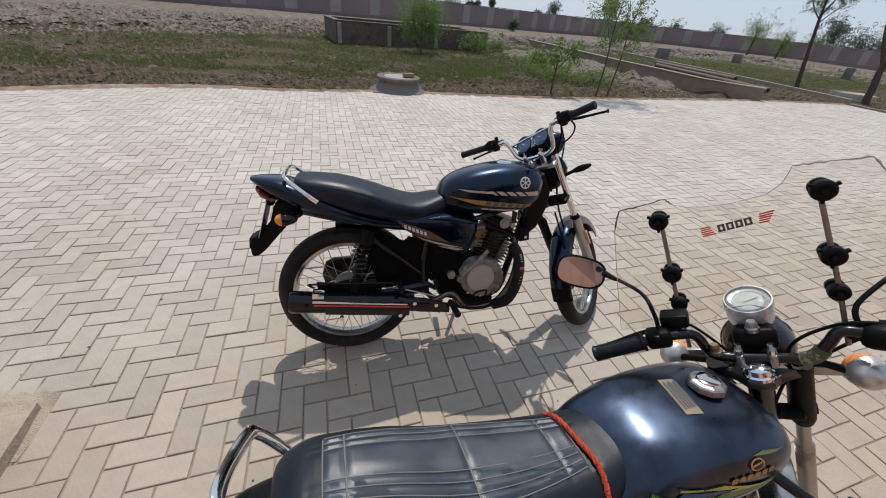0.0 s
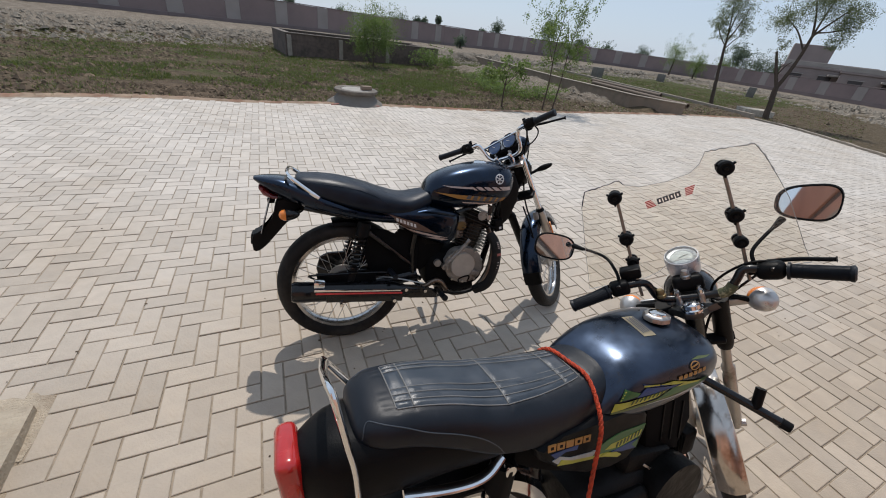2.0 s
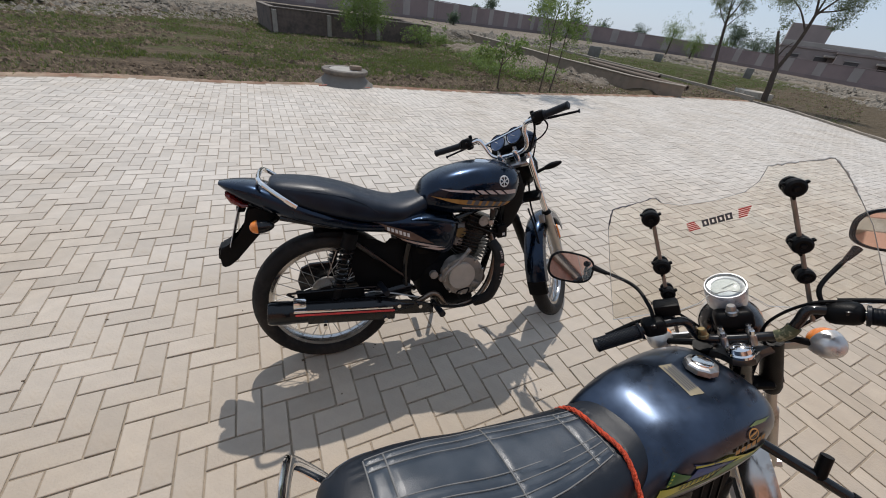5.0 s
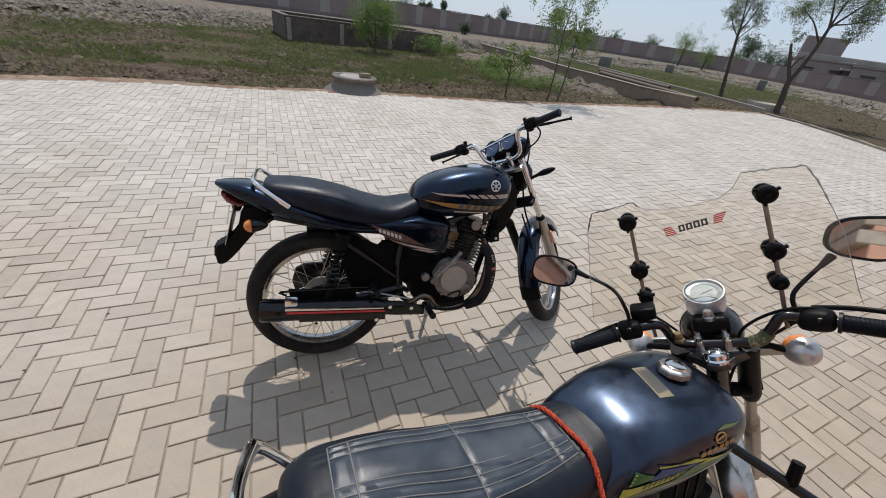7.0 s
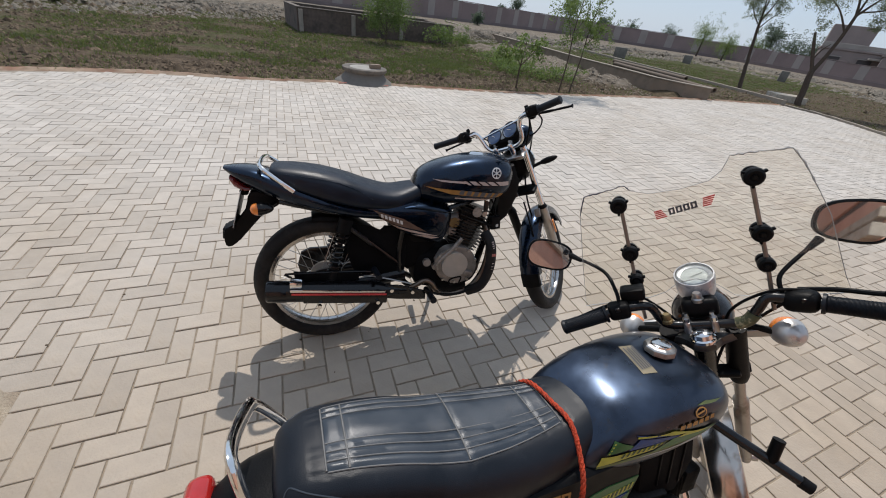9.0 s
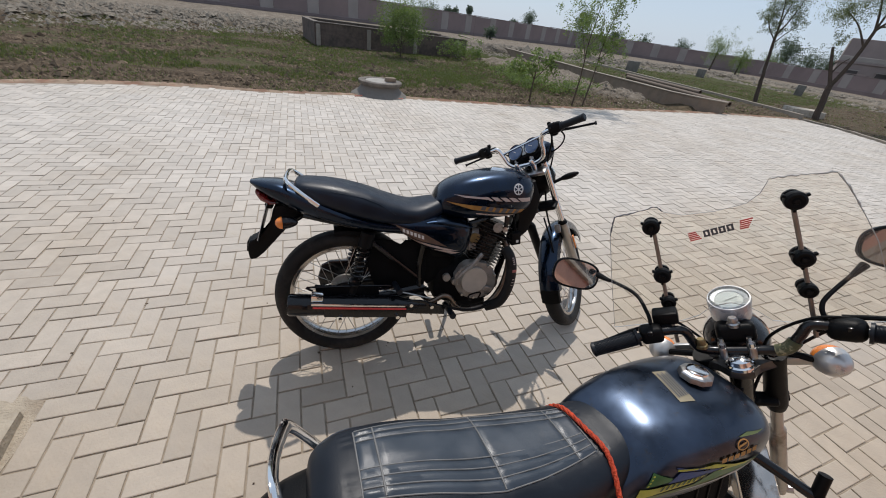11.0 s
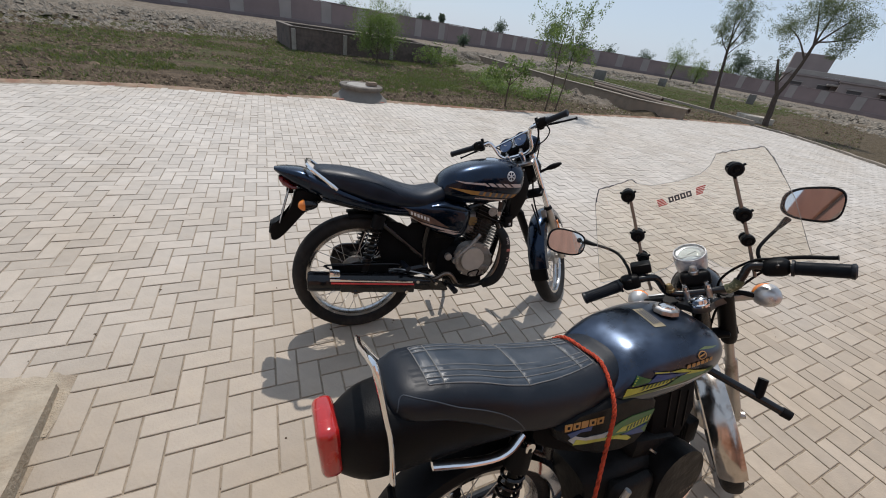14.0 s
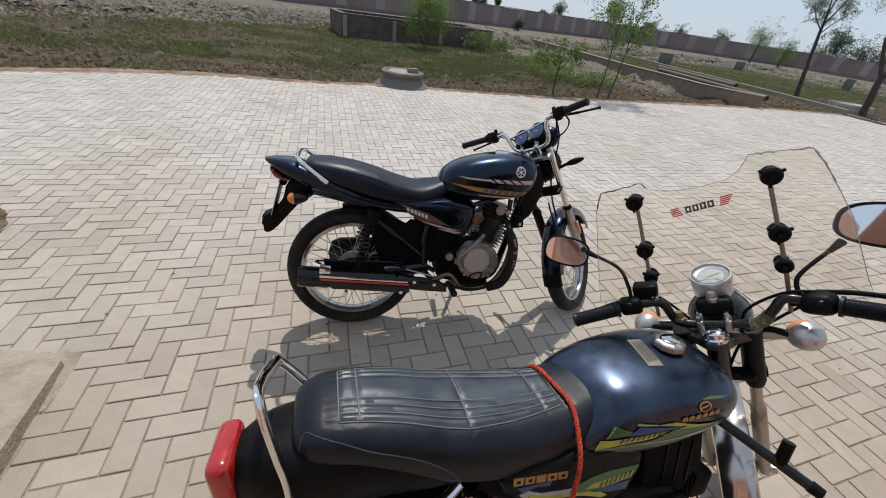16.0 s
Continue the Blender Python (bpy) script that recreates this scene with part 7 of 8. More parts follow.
    # side panel with its lettering blocks
    part("centre_body", loft(refine([(0.06, 0.60, 0.70, 0.085, 3, 0.5, 0), (0.16, 0.55, 0.71, 0.112, 3.2, 0.5, 0), (0.30, 0.50, 0.715, 0.118, 3.4, 0.5, 0), (0.42, 0.53, 0.70, 0.115, 3.4, 0.5, 0), (0.48, 0.58, 0.68, 0.09, 3, 0.5, 0)], 4), 24), MATT_BLACK, bike, "black centre body under the seat")
    panel = part("side_panel", plate([(0.085, 0.688), (0.16, 0.703), (0.255, 0.714), (0.35, 0.702), (0.430, 0.684), (0.448, 0.665), (0.452, 0.62), (0.436, 0.566), (0.400, 0.534), (0.339, 0.529), (0.252, 0.548), (0.17, 0.60), (0.105, 0.645)], -0.127, 0.127, 0.014), BLACK, bike, "black side panel with coloured stickers")

    def flat(name, corners, mat, lift, label=""):
        part(name, plate(corners, -0.1275 - lift, -0.1265), mat, panel, label, smooth=False)

    for k in range(5):
        x, z = 0.116 + k * 0.0265, 0.6735 - 0.0032 * k
        flat("letter_bar", [(x, z), (x + 0.022, z - 0.0026), (x + 0.0215, z + 0.0180), (x - 0.002, z + 0.0205)], GOLD_PRINT, 0.001)
        if k != 2:
            flat("letter_gap", [(x + 0.007, z + 0.0055), (x + 0.015, z + 0.0045), (x + 0.0145, z + 0.0125), (x + 0.006, z + 0.0135)], BLACK, 0.0016)
    flat("sticker", [(0.126, 0.664), (0.142, 0.645), (0.170, 0.655), (0.205, 0.648), (0.208, 0.661), (0.168, 0.663)], BLUE_PRINT, 0.0008)
    flat("sticker", [(0.132, 0.643), (0.151, 0.626), (0.158, 0.637), (0.194, 0.621), (0.262, 0.606), (0.300, 0.622), (0.252, 0.621), (0.188, 0.631), (0.152, 0.649)], SILVER_PRINT, 0.0012)
    flat("sticker", [(0.150, 0.622), (0.196, 0.610), (0.283, 0.592), (0.365, 0.570), (0.300, 0.604), (0.200, 0.619), (0.160, 0.635)], YELLOW_PRINT, 0.0010)
    flat("sticker", [(0.262, 0.606), (0.345, 0.594), (0.425, 0.606), (0.440, 0.642), (0.352, 0.646), (0.310, 0.639), (0.277, 0.627)], GREEN_PRINT, 0.0016, "green sticker")
    flat("sticker", [(0.300, 0.609), (0.350, 0.600), (0.424, 0.611), (0.428, 0.628), (0.374, 0.623), (0.320, 0.620)], YELLOW_PRINT, 0.0022, "yellow-green sticker")
    flat("sticker", [(0.325, 0.594), (0.366, 0.580), (0.414, 0.573), (0.418, 0.600), (0.366, 0.597)], BLUE_PRINT, 0.0022)
    flat("sticker", [(0.398, 0.590), (0.418, 0.571), (0.421, 0.602)], GREEN_PRINT, 0.0026)
    flat("sticker", [(0.290, 0.594), (0.352, 0.567), (0.366, 0.570), (0.345, 0.586), (0.300, 0.600)], YELLOW_PRINT, 0.0026)
    for k in range(7):
        x, z = 0.338 + k * 0.0125, 0.6015 + k * 0.0018
        flat("print_bar", [(x, z), (x + 0.0055, z + 0.001), (x + 0.0085, z + 0.0165), (x + 0.003, z + 0.0155)], DARK_GREEN_PRINT, 0.003)
    # engine and frame
    part("frame", tube(smooth_path([(0.745, 0, 0.78), (0.62, 0, 0.68), (0.40, 0, 0.63), (0.20, 0, 0.58), (0.20, 0, 0.32)], 5), 0.03, 12), BLACK_GLOSS, bike, "black spine frame")
    eng = part("engine", loft(refine([(0.30, 0.23, 0.37, 0.08, 3, 0.5, 0), (0.38, 0.195, 0.415, 0.115, 4, 0.5, 0), (0.50, 0.19, 0.43, 0.120, 4, 0.5, 0), (0.60, 0.21, 0.41, 0.110, 3.5, 0.5, 0), (0.67, 0.24, 0.37, 0.09, 3, 0.5, 0)], 3), 24), DARK_METAL, bike, "oily dark engine")
    part("engine_cover", lathe([(0, -0.046), (0.050, -0.045), (0.056, -0.040), (0.072, -0.038), (0.084, -0.026), (0.088, -0.01), (0.088, 0.03), (0, 0.03)], 36, at_y(0.612, -0.122, 0.340) @ Matrix.Scale(1.24, 4)), DARK_METAL, eng, "round dark engine cover")
    for k in range(5):
        part("letter_bar", box((0.010, 0.002, 0.009), pose(0.592 + 0.0135 * k, -0.1795, 0.322 + 0.002 * k), 0.001), HEATED, eng, smooth=False)
    for a in (20, 95, 160):
        part("bolt", lathe([(0, -0.004), (0.005, -0.004), (0.0055, 0), (0.0055, 0.012), (0, 0.012)], 8, at_y(0.612 + 0.100 * math.cos(radians(a)), -0.148, 0.340 + 0.100 * math.sin(radians(a)))), DARK_METAL, eng)
    part("gear_cover", box((0.17, 0.05, 0.14), pose(0.43, -0.122, 0.325), 0.025, segs=3), DARK_METAL, eng)
    part("crankcase_top", box((0.20, 0.14, 0.07), pose(0.55, -0.03, 0.435, 0, 12, 0), 0.02), DARK_METAL, eng)
    fin_stack(bike, (0.63, 0, 0.315), (0.80, 0, 0.345), 0.12, 0.13, 9, DARK_METAL)
    part("cylinder_head", box((0.07, 0.11, 0.10), pose(0.83, 0, 0.352), 0.015), DARK_METAL, bike)
    part("carburettor", box((0.09, 0.07, 0.09), pose(0.60, -0.02, 0.505), 0.018), DARK_METAL, bike)
    part("intake_hose", tube([(0.44, -0.03, 0.56), (0.56, -0.025, 0.515)], [0.036, 0.030], 14), BLACK, bike)
    shroud = part("coil_cover", plate([(0.50, 0.675), (0.70, 0.640), (0.742, 0.515), (0.705, 0.405), (0.55, 0.44)], -0.082, 0.082, 0.018), MATT_BLACK, bike, "black ribbed cover under the tank")
    for k in range(3):
        part("rib", box((0.006, 0.006, 0.15), pose(0.59 + 0.045 * k, -0.083, 0.555 - 0.012 * k, 0, -8, 0), 0.002), BLACK, shroud)
    part("clip", box((0.045, 0.003, 0.007), pose(0.50, -0.122, 0.462, 0, 40, 0), 0.001), STEEL, bike, "small bare metal clip")
    part("exhaust_pipe", tube(smooth_path([(0.84, -0.03, 0.30), (0.82, -0.09, 0.21), (0.70, -0.125, 0.165), (0.45, -0.135, 0.16), (0.20, -0.14, 0.175)], 5), 0.015, 10), CHROME, bike, "chrome exhaust pipe")
    part("silencer", tube([(0.20, -0.14, 0.175), (0.12, -0.145, 0.19), (-0.30, -0.155, 0.24), (-0.33, -0.155, 0.245)], [0.016, 0.036, 0.042, 0.03], 18), CHROME, bike, "chrome silencer")
    part("footpeg", tube([(0.42, -0.08, 0.19), (0.42, -0.22, 0.195)], 0.014, 12), GRIP, bike)
    part("kick_lever", tube(smooth_path([(0.36, -0.145, 0.27), (0.33, -0.165, 0.37), (0.34, -0.175, 0.44)], 4), 0.009, 8), STEEL, bike)
    part("side_stand", tube([(0.46, 0.09, 0.22), (0.50, 0.19, 0.10), (0.505, 0.225, 0.066), (0.53, 0.235, 0.066)], 0.010, 10), BLACK_GLOSS, bike, "black side stand")
    for s in (-1, 1):
        part("cable", tube(smooth_path([(0.735, s * 0.03, 0.81), (0.68, s * 0.07, 0.66), (0.65, s * 0.06, 0.52), (0.63, s * 0.04, 0.40)], 5), 0.004, 6), BLACK, bike)
    # crash bar sticking out below the tank
    part("crash_bar", tube([(0.665, -0.03, 0.700), (0.70, -0.10, 0.687), (0.747, -0.205, 0.660), (0.780, -0.277, 0.640)], 0.0120, 14), BLACK_GLOSS, bike, "black crash bar")
    part("crash_bar_peg", tube([(0.752, -0.217, 0.657), (0.765, -0.212, 0.712)], 0.0125, 12), BLACK, bike)
    part("crash_bar_end", tube([(0.776, -0.268, 0.6425), (0.785, -0.288, 0.637)], [0.0142, 0.0132], 14), BLACK, bike)

    # front end, turned to the left
    S = Vector((0.742, -0.002, 0.868))
    rake = 30
    T = steer(S, rake, 46)
    axis = Vector((-math.sin(radians(rake)), 0, math.cos(radians(rake))))
    fwd = Vector((math.cos(radians(rake)), 0, math.sin(radians(rake))))

    def F(down, f, y):
        return S - axis * down + fwd * f + Vector((0, y, 0))

    def TF(down, f, y):
        return T @ F(down, f, y)

    hubc = F(0.688, 0.03, 0)
    wheel("front_wheel", bike, tuple(hubc), 0.275, 0.222, 0.034, turn=T, spokes=28)
    for s in (-1, 1):
        leg = part("fork_leg", tube([TF(0.01, 0.03, s * 0.074), TF(0.20, 0.03, s * 0.074), TF(0.21, 0.03, s * 0.074), TF(0.23, 0.03, s * 0.074)], [0.024, 0.026, 0.026, 0.022], 18), BLACK, bike, "black fork cover")
        part("slider", tube([TF(0.225, 0.03, s * 0.074), TF(0.33, 0.03, s * 0.074), TF(0.34, 0.03, s * 0.074), TF(0.66, 0.03, s * 0.074), TF(0.71, 0.03, s * 0.074)], [0.0145, 0.0145, 0.0205, 0.0205, 0.015], 18), ALLOY, leg, "dull alloy fork slider")
        part("reflector_tab", box((0.034, 0.010, 0.030), T @ Matrix.Translation(F(0.20, 0.05, s * 0.100)), 0.004), BLACK, leg)
        part("axle_nut", lathe([(0, -0.012), (0.012, -0.012), (0.014, 0), (0.014, 0.012), (0, 0.012)], 8, T @ at_y(*F(0.688, 0.03, s * 0.094))), STEEL, leg)
    arc_fender(bike, "front_mudguard", tuple(hubc), 0.300, 30, 196, 0.046, DUSTY_BROWN_CHROME, turn=T, drop=0.030, n=32, label="dusty chrome front mudguard, brick reflection painted in as brown")
    part("lower_yoke", box((0.040, 0.150, 0.020), T @ frame3(F(0.17, 0.01, 0), fwd, Vector((0, 1, 0)), axis), 0.008), BLACK, bike)
    part("steering_head", tube([S - axis * 0.02, S - axis * 0.17], 0.026, 14), BLACK_GLOSS, bike)

    # handlebar frame of the turned bars: u right, v up, n to the rider
    BW = frame3(Vector((1.216, 1.230, 1.162)), Vector((0.68590, -0.49136, 0.53675)), Vector((-0.38841, 0.37655, 0.84104)), Vector((-0.61537, -0.78535, 0.06742)))
    BL = M.inverted() @ BW

    def B(a, b, c):
        return BL @ Vector((a, b, c))

    ax_u, ax_v, ax_n = (BL.to_3x3() @ Vector(q) for q in ((1, 0, 0), (0, 1, 0), (0, 0, 1)))
    bar = smooth_path([B(-0.338, -0.279, 0.144), B(-0.230, -0.265, 0.120), B(-0.195, -0.262, 0.106), B(-0.145, -0.262, 0.094), B(-0.117, -0.276, 0.082), B(-0.098, -0.335, 0.062), B(-0.06, -0.353, 0.055), B(0.04, -0.356, 0.055), B(0.082, -0.346, 0.063), B(0.108, -0.315, 0.060), B(0.132, -0.290, 0.055), B(0.187, -0.302, 0.062), B(0.222, -0.306, 0.076), B(0.326, -0.317, 0.118)], 5)
    hb = part("handlebar", tube(bar, 0.0115, 12), BLACK_GLOSS, bike, "black handlebar")
    for s, p, q in ((-1, (-0.222, -0.264, 0.118), (-0.344, -0.280, 0.146)), (1, (0.218, -0.3055, 0.0745), (0.334, -0.318, 0.1215))):
        rubber_grip(hb, B(*p), B(*q), 0.0178 if s < 0 else 0.0188, 30 if s < 0 else 60)
        gm, gl, gr = along(B(*p), B(*q)), (B(*q) - B(*p)).length, 0.0182 if s < 0 else 0.0192
        if s > 0:
            continue
        knurl = bmesh.new()
        for k in range(14):
            for sgn in (-1, 1):
                tube([gm @ Vector((gr * math.cos(k * 0.4488 + sgn * i * 0.21), gr * math.sin(k * 0.4488 + sgn * i * 0.21), 0.008 + (gl - 0.018) * i / 24)) for i in range(25)], 0.0008, 4, knurl)
        tagged(part("knurl", knurl, GRIP, hb), "raised diamond pattern of the grip", kind="stuff")
    for s, c in ((-1, (-0.193, -0.262, 0.104)), (1, (0.187, -0.303, 0.060))):
        pod = part("switch_pod", box((0.055, 0.044, 0.046) if s < 0 else (0.068, 0.050, 0.052), BL @ Matrix.Translation(c) @ pose(0, 0, 0, 0, 12 if s < 0 else -22, 0), 0.012 if s < 0 else 0.020, segs=3), BLACK, hb, "black switch housing")
        part("button", box((0.012, 0.012, 0.012), BL @ Matrix.Translation((c[0], c[1] + 0.012, c[2] + 0.02)), 0.003), BLACK_GLOSS, pod)
        part("lever_bracket", box((0.03, 0.028, 0.036), BL @ Matrix.Translation((c[0] - s * 0.035, c[1] + 0.0, c[2] - 0.025)), 0.008), BLACK, hb)
    part("master_box", box((0.060, 0.034, 0.045), BL @ Matrix.Translation((-0.155, -0.234, 0.066)), 0.007), BLACK, hb, "black brake fluid box")
    part("lever", tube(smooth_path([B(0.19, -0.292, 0.025), B(0.25, -0.290, 0.045), B(0.30, -0.292, 0.070), B(0.316, -0.292, 0.078)], 4), [0.006] * 12 + [0.009], 8), BLACK, hb, "black lever")
    part("lever", tube(smooth_path([B(-0.165, -0.262, 0.070), B(-0.23, -0.272, 0.062), B(-0.30, -0.285, 0.085), B(-0.318, -0.288, 0.090)], 4), [0.006] * 12 + [0.009], 8), BLACK, hb, "black lever")
    for s in (-1, 1):
        part("bar_clamp", box((0.017, 0.037, 0.044), BL @ Matrix.Translation((-0.0145 + s * 0.030, -0.353, 0.055)), 0.007), STEEL, hb, "bare steel bar clamp")
        for dz in (-0.014, 0.014):
            part("bolt", lathe([(0, 0.012), (0.006, 0.012), (0.0065, 0.0), (0, 0.0)], 6, frame3(B(-0.0145 + s * 0.030, -0.338, 0.055 + dz), ax_u, ax_n * -1, ax_v)), CHROME, hb)
    part("top_yoke", plate([(-0.108, 0.018), (-0.100, 0.052), (-0.056, 0.070), (-0.040, 0.104), (-0.016, 0.110), (0.008, 0.104), (0.024, 0.070), (0.070, 0.052), (0.082, 0.018), (0.060, 0.002), (-0.088, 0.002)], -0.405, -0.383, 0.005, m=BL), FIN_METAL, bike, "dull grey top yoke with two wings")
    part("stem_nut", lathe([(0, 0.022), (0.010, 0.022), (0.018, 0.017), (0.020, 0.008), (0.024, 0.006), (0.024, 0.0), (0, 0)], 18, frame3(B(-0.016, -0.384, 0.080), ax_u, ax_n * -1, ax_v) @ Matrix.Scale(1.25, 4)), CHROME, bike, "chrome steering nut")
    part("bar_tape", tube(bar[37:44], 0.0150, 14), CAMO_TAPE, hb, "olive and cream mottled tape wrap")
    part("cable_nut", lathe([(0, 0.016), (0.008, 0.016), (0.011, 0.011), (0.011, 0.0), (0.014, -0.002), (0.014, -0.010), (0, -0.012)], 10, frame3(B(-0.088, -0.322, 0.070), ax_u, ax_n * -1, ax_v)), BRASS, bike, "dull brass cable nut")
    for s in (-1, 1):
        part("yoke_bolt", lathe([(0, 0.014), (0.009, 0.014), (0.012, 0.009), (0.012, 0), (0, 0)], 8, frame3(B(-0.005 + s * 0.062, -0.381, 0.035), ax_u, ax_n * -1, ax_v)), STEEL, bike)
    # speedometer
    sp = frame3(B(-0.006, -0.324, -0.066), ax_u, (ax_n * -0.96 + ax_v * 0.28).normalized(), (ax_v * 0.96 + ax_n * 0.28).normalized()) @ Matrix.Scale(1.06, 4)
    cup = part("speedometer", lathe([(0, -0.005), (0.038, -0.002), (0.044, 0.010), (0.0455, 0.03), (0.047, 0.062), (0.045, 0.068), (0.0425, 0.068), (0.0425, 0.058), (0, 0.058)], 36, sp), PALE_FILM, bike, "silver speedometer cup with a pale dial")
    part("dial_ring", lathe([(0.030, 0.0612), (0.033, 0.0622), (0.0415, 0.0622), (0.0415, 0.0606), (0.030, 0.0606)], 32, sp, closed=True), PALE_FILM, cup)
    part("dial", lathe([(0, 0.0605), (0.0415, 0.0605), (0.0418, 0.059), (0, 0.059)], 32, sp), DIAL, cup, "pale dial")
    part("needle", box((0.03, 0.0025, 0.001), sp @ pose(0.006, 0.003, 0.0625, 0, 0, 25)), DIAL, cup, smooth=False)
    part("glass", lathe([(0.0425, 0.066), (0.038, 0.069), (0.022, 0.071), (0, 0.072)], 32, sp), LENS_CLEAR, cup, "clear dial glass")
    # headlight and its ears
    hl = frame3(B(-0.002, -0.410, -0.085), ax_u, (ax_v * 0.98 - ax_n * 0.18).normalized(), (ax_n * -0.98 - ax_v * 0.18).normalized())
    lampb = part("headlight", lathe([(0, -0.078), (0.040, -0.070), (0.064, -0.046), (0.075, -0.01), (0.077, 0.03), (0, 0.03)], 32, hl), BLACK_GLOSS, bike, "round black headlight shell")
    part("headlight_rim", lathe([(0.070, 0.022), (0.079, 0.022), (0.079, 0.042), (0.070, 0.045)], 32, hl, closed=True), CHROME, lampb, "chrome headlight rim")
    part("headlight_lens", lathe([(0.071, 0.038), (0.062, 0.053), (0.036, 0.063), (0, 0.066)], 32, hl), LENS_CLEAR, lampb)
    part("ignition_lock", lathe([(0, 0.02), (0.012, 0.02), (0.015, 0.014), (0.015, 0.0), (0.020, -0.004), (0.020, -0.016), (0, -0.018)], 18, frame3(B(-0.010, -0.296, 0.014), ax_u, ax_n * -1, ax_v) @ Matrix.Scale(0.72, 4)), STEEL, bike, "steel ignition lock")
    part("lock_bracket", box((0.086, 0.050, 0.056), BL @ Matrix.Translation((-0.008, -0.330, 0.002)) @ pose(0, 0, 0, -12, 0, 0), 0.014, segs=3), BLACK, bike, "black lock bracket")
    # front turn signals: round silver shells
    for s, c in ((1, (0.161, -0.408, 0.022)), (-1, (-0.190, -0.411, -0.055))):
        base, lampc = B(s * 0.085, -0.388, 0.02), B(*c)
        body = indicator(bike, base, lampc, (ax_n * -0.94 - ax_u * s * 0.28 + ax_v * 0.12).normalized(), 0.037, 0.034, 0.046, LAMP_SILVER)
        part("arm", box((0.070, 0.022, 0.012), BL @ Matrix.Translation((c[0] * 0.68, c[1] + 0.002, c[2] + 0.006)), 0.004), SILVER, body)
    # cables looping in front
    for pts in ([(-0.19, -0.275, -0.03), (-0.13, -0.33, -0.05), (-0.06, -0.40, -0.02), (-0.02, -0.46, 0.02)], [(0.205, -0.283, 0.050), (0.150, -0.276, 0.048), (0.098, -0.296, 0.040), (0.056, -0.330, 0.034), (0.040, -0.392, 0.004)], [(0.18, -0.32, 0.02), (0.12, -0.36, 0.02), (0.04, -0.42, 0.03), (0.0, -0.50, 0.04)]):
        part("cable", tube(smooth_path([B(*p) for p in pts], 6), 0.0038, 7), BLACK, hb)
    # mirrors, turned to the rider
    eye_side = Vector((0.34, 0.46, 1.47))
    to_local = M.to_3x3().inverted()
    for stem, c, w, h, seen, taper, roll in (([(-0.190, -0.245, 0.095), (-0.194, -0.215, 0.075), (-0.225, -0.185, 0.005), (-0.325, -0.160, -0.092)], (-0.395, -0.148, -0.100), 0.144, 0.092, (0.75, -3.6, 2.5), 0.03, -3),
                          ([(0.160, -0.292, 0.045), (0.158, -0.262, 0.030), (0.178, -0.240, 0.010), (0.255, -0.200, -0.042)], (0.318, -0.172, -0.050), 0.152, 0.094, (2.2, -3.5, 2.3), -0.14, 9)):
        at = BW @ Vector(c)
        n = ((eye_side - at).normalized() + (Vector(seen) - at).normalized()).normalized()
        side = Matrix.Rotation(radians(roll), 3, n) @ Vector((0, 0, 1)).cross(n).normalized()
        mirror_head(bike, [B(*p) for p in stem], B(*c), to_local @ side, to_local @ n.cross(side), w, h, taper)
    # windshield: scalloped clear sheet on two rods
    shape = [(-0.300, -0.300), (-0.276, -0.157), (-0.248, -0.010), (-0.226, 0.041), (-0.168, 0.043), (-0.122, 0.045), (-0.108, 0.026), (-0.070, 0.008), (0.0, 0.001), (0.062, 0.006), (0.090, 0.024), (0.104, 0.045), (0.110, 0.056), (0.164, 0.049), (0.219, 0.040), (0.235, 0.002), (0.254, -0.070), (0.268, -0.130),
             (0.282, -0.280), (0.290, -0.330), (0.132, -0.330), (0.075, -0.318), (0.050, -0.290), (0.030, -0.272), (-0.004, -0.258), (-0.049, -0.265), (-0.079, -0.288), (-0.121, -0.300)]
    sheet_bm = bmesh.new()
    outer = [B(a, b, -0.020 + 0.03 * abs(a) ** 2 / 0.09 * 0.6) for a, b in shape]
    back = [p - ax_n * 0.003 for p in outer]
    f1 = [sheet_bm.verts.new(p) for p in outer]
    f2 = [sheet_bm.verts.new(p) for p in back]
    sheet_bm.faces.new(f1)
    sheet_bm.faces.new(f2[::-1])
    for k in range(len(f1)):
        j = (k + 1) % len(f1)
        sheet_bm.faces.new((f1[k], f1[j], f2[j], f2[k]))
    bmesh.ops.triangulate(sheet_bm, faces=[f for f in sheet_bm.faces if len(f.verts) > 4])
    shield = part("windshield", sheet_bm, SHIELD, bike, "clear scalloped windshield", smooth=False)
    shield.visible_shadow = False
    part("shield_edge", tube(outer, 0.0009, 5, closed=True), SHIELD_EDGE, shield, "worn edge of the clear sheet")
    rng = random.Random(5)
    for lo, hi in ((2, 6), (12, 16)):
        chips = []
        for p, q in zip(outer[lo:hi], outer[lo + 1:hi + 1]):
            chips += [p.lerp(q, k / 7) + ax_v * rng.uniform(-0.002, 0.0015) for k in range(7)]
        part("chipped_edge", tube(chips, [rng.uniform(0.0008, 0.0026) for _ in chips], 5), DARK_PRINT if lo == 2 else SHIELD_EDGE, shield, "chipped dirty edge of the clear sheet")
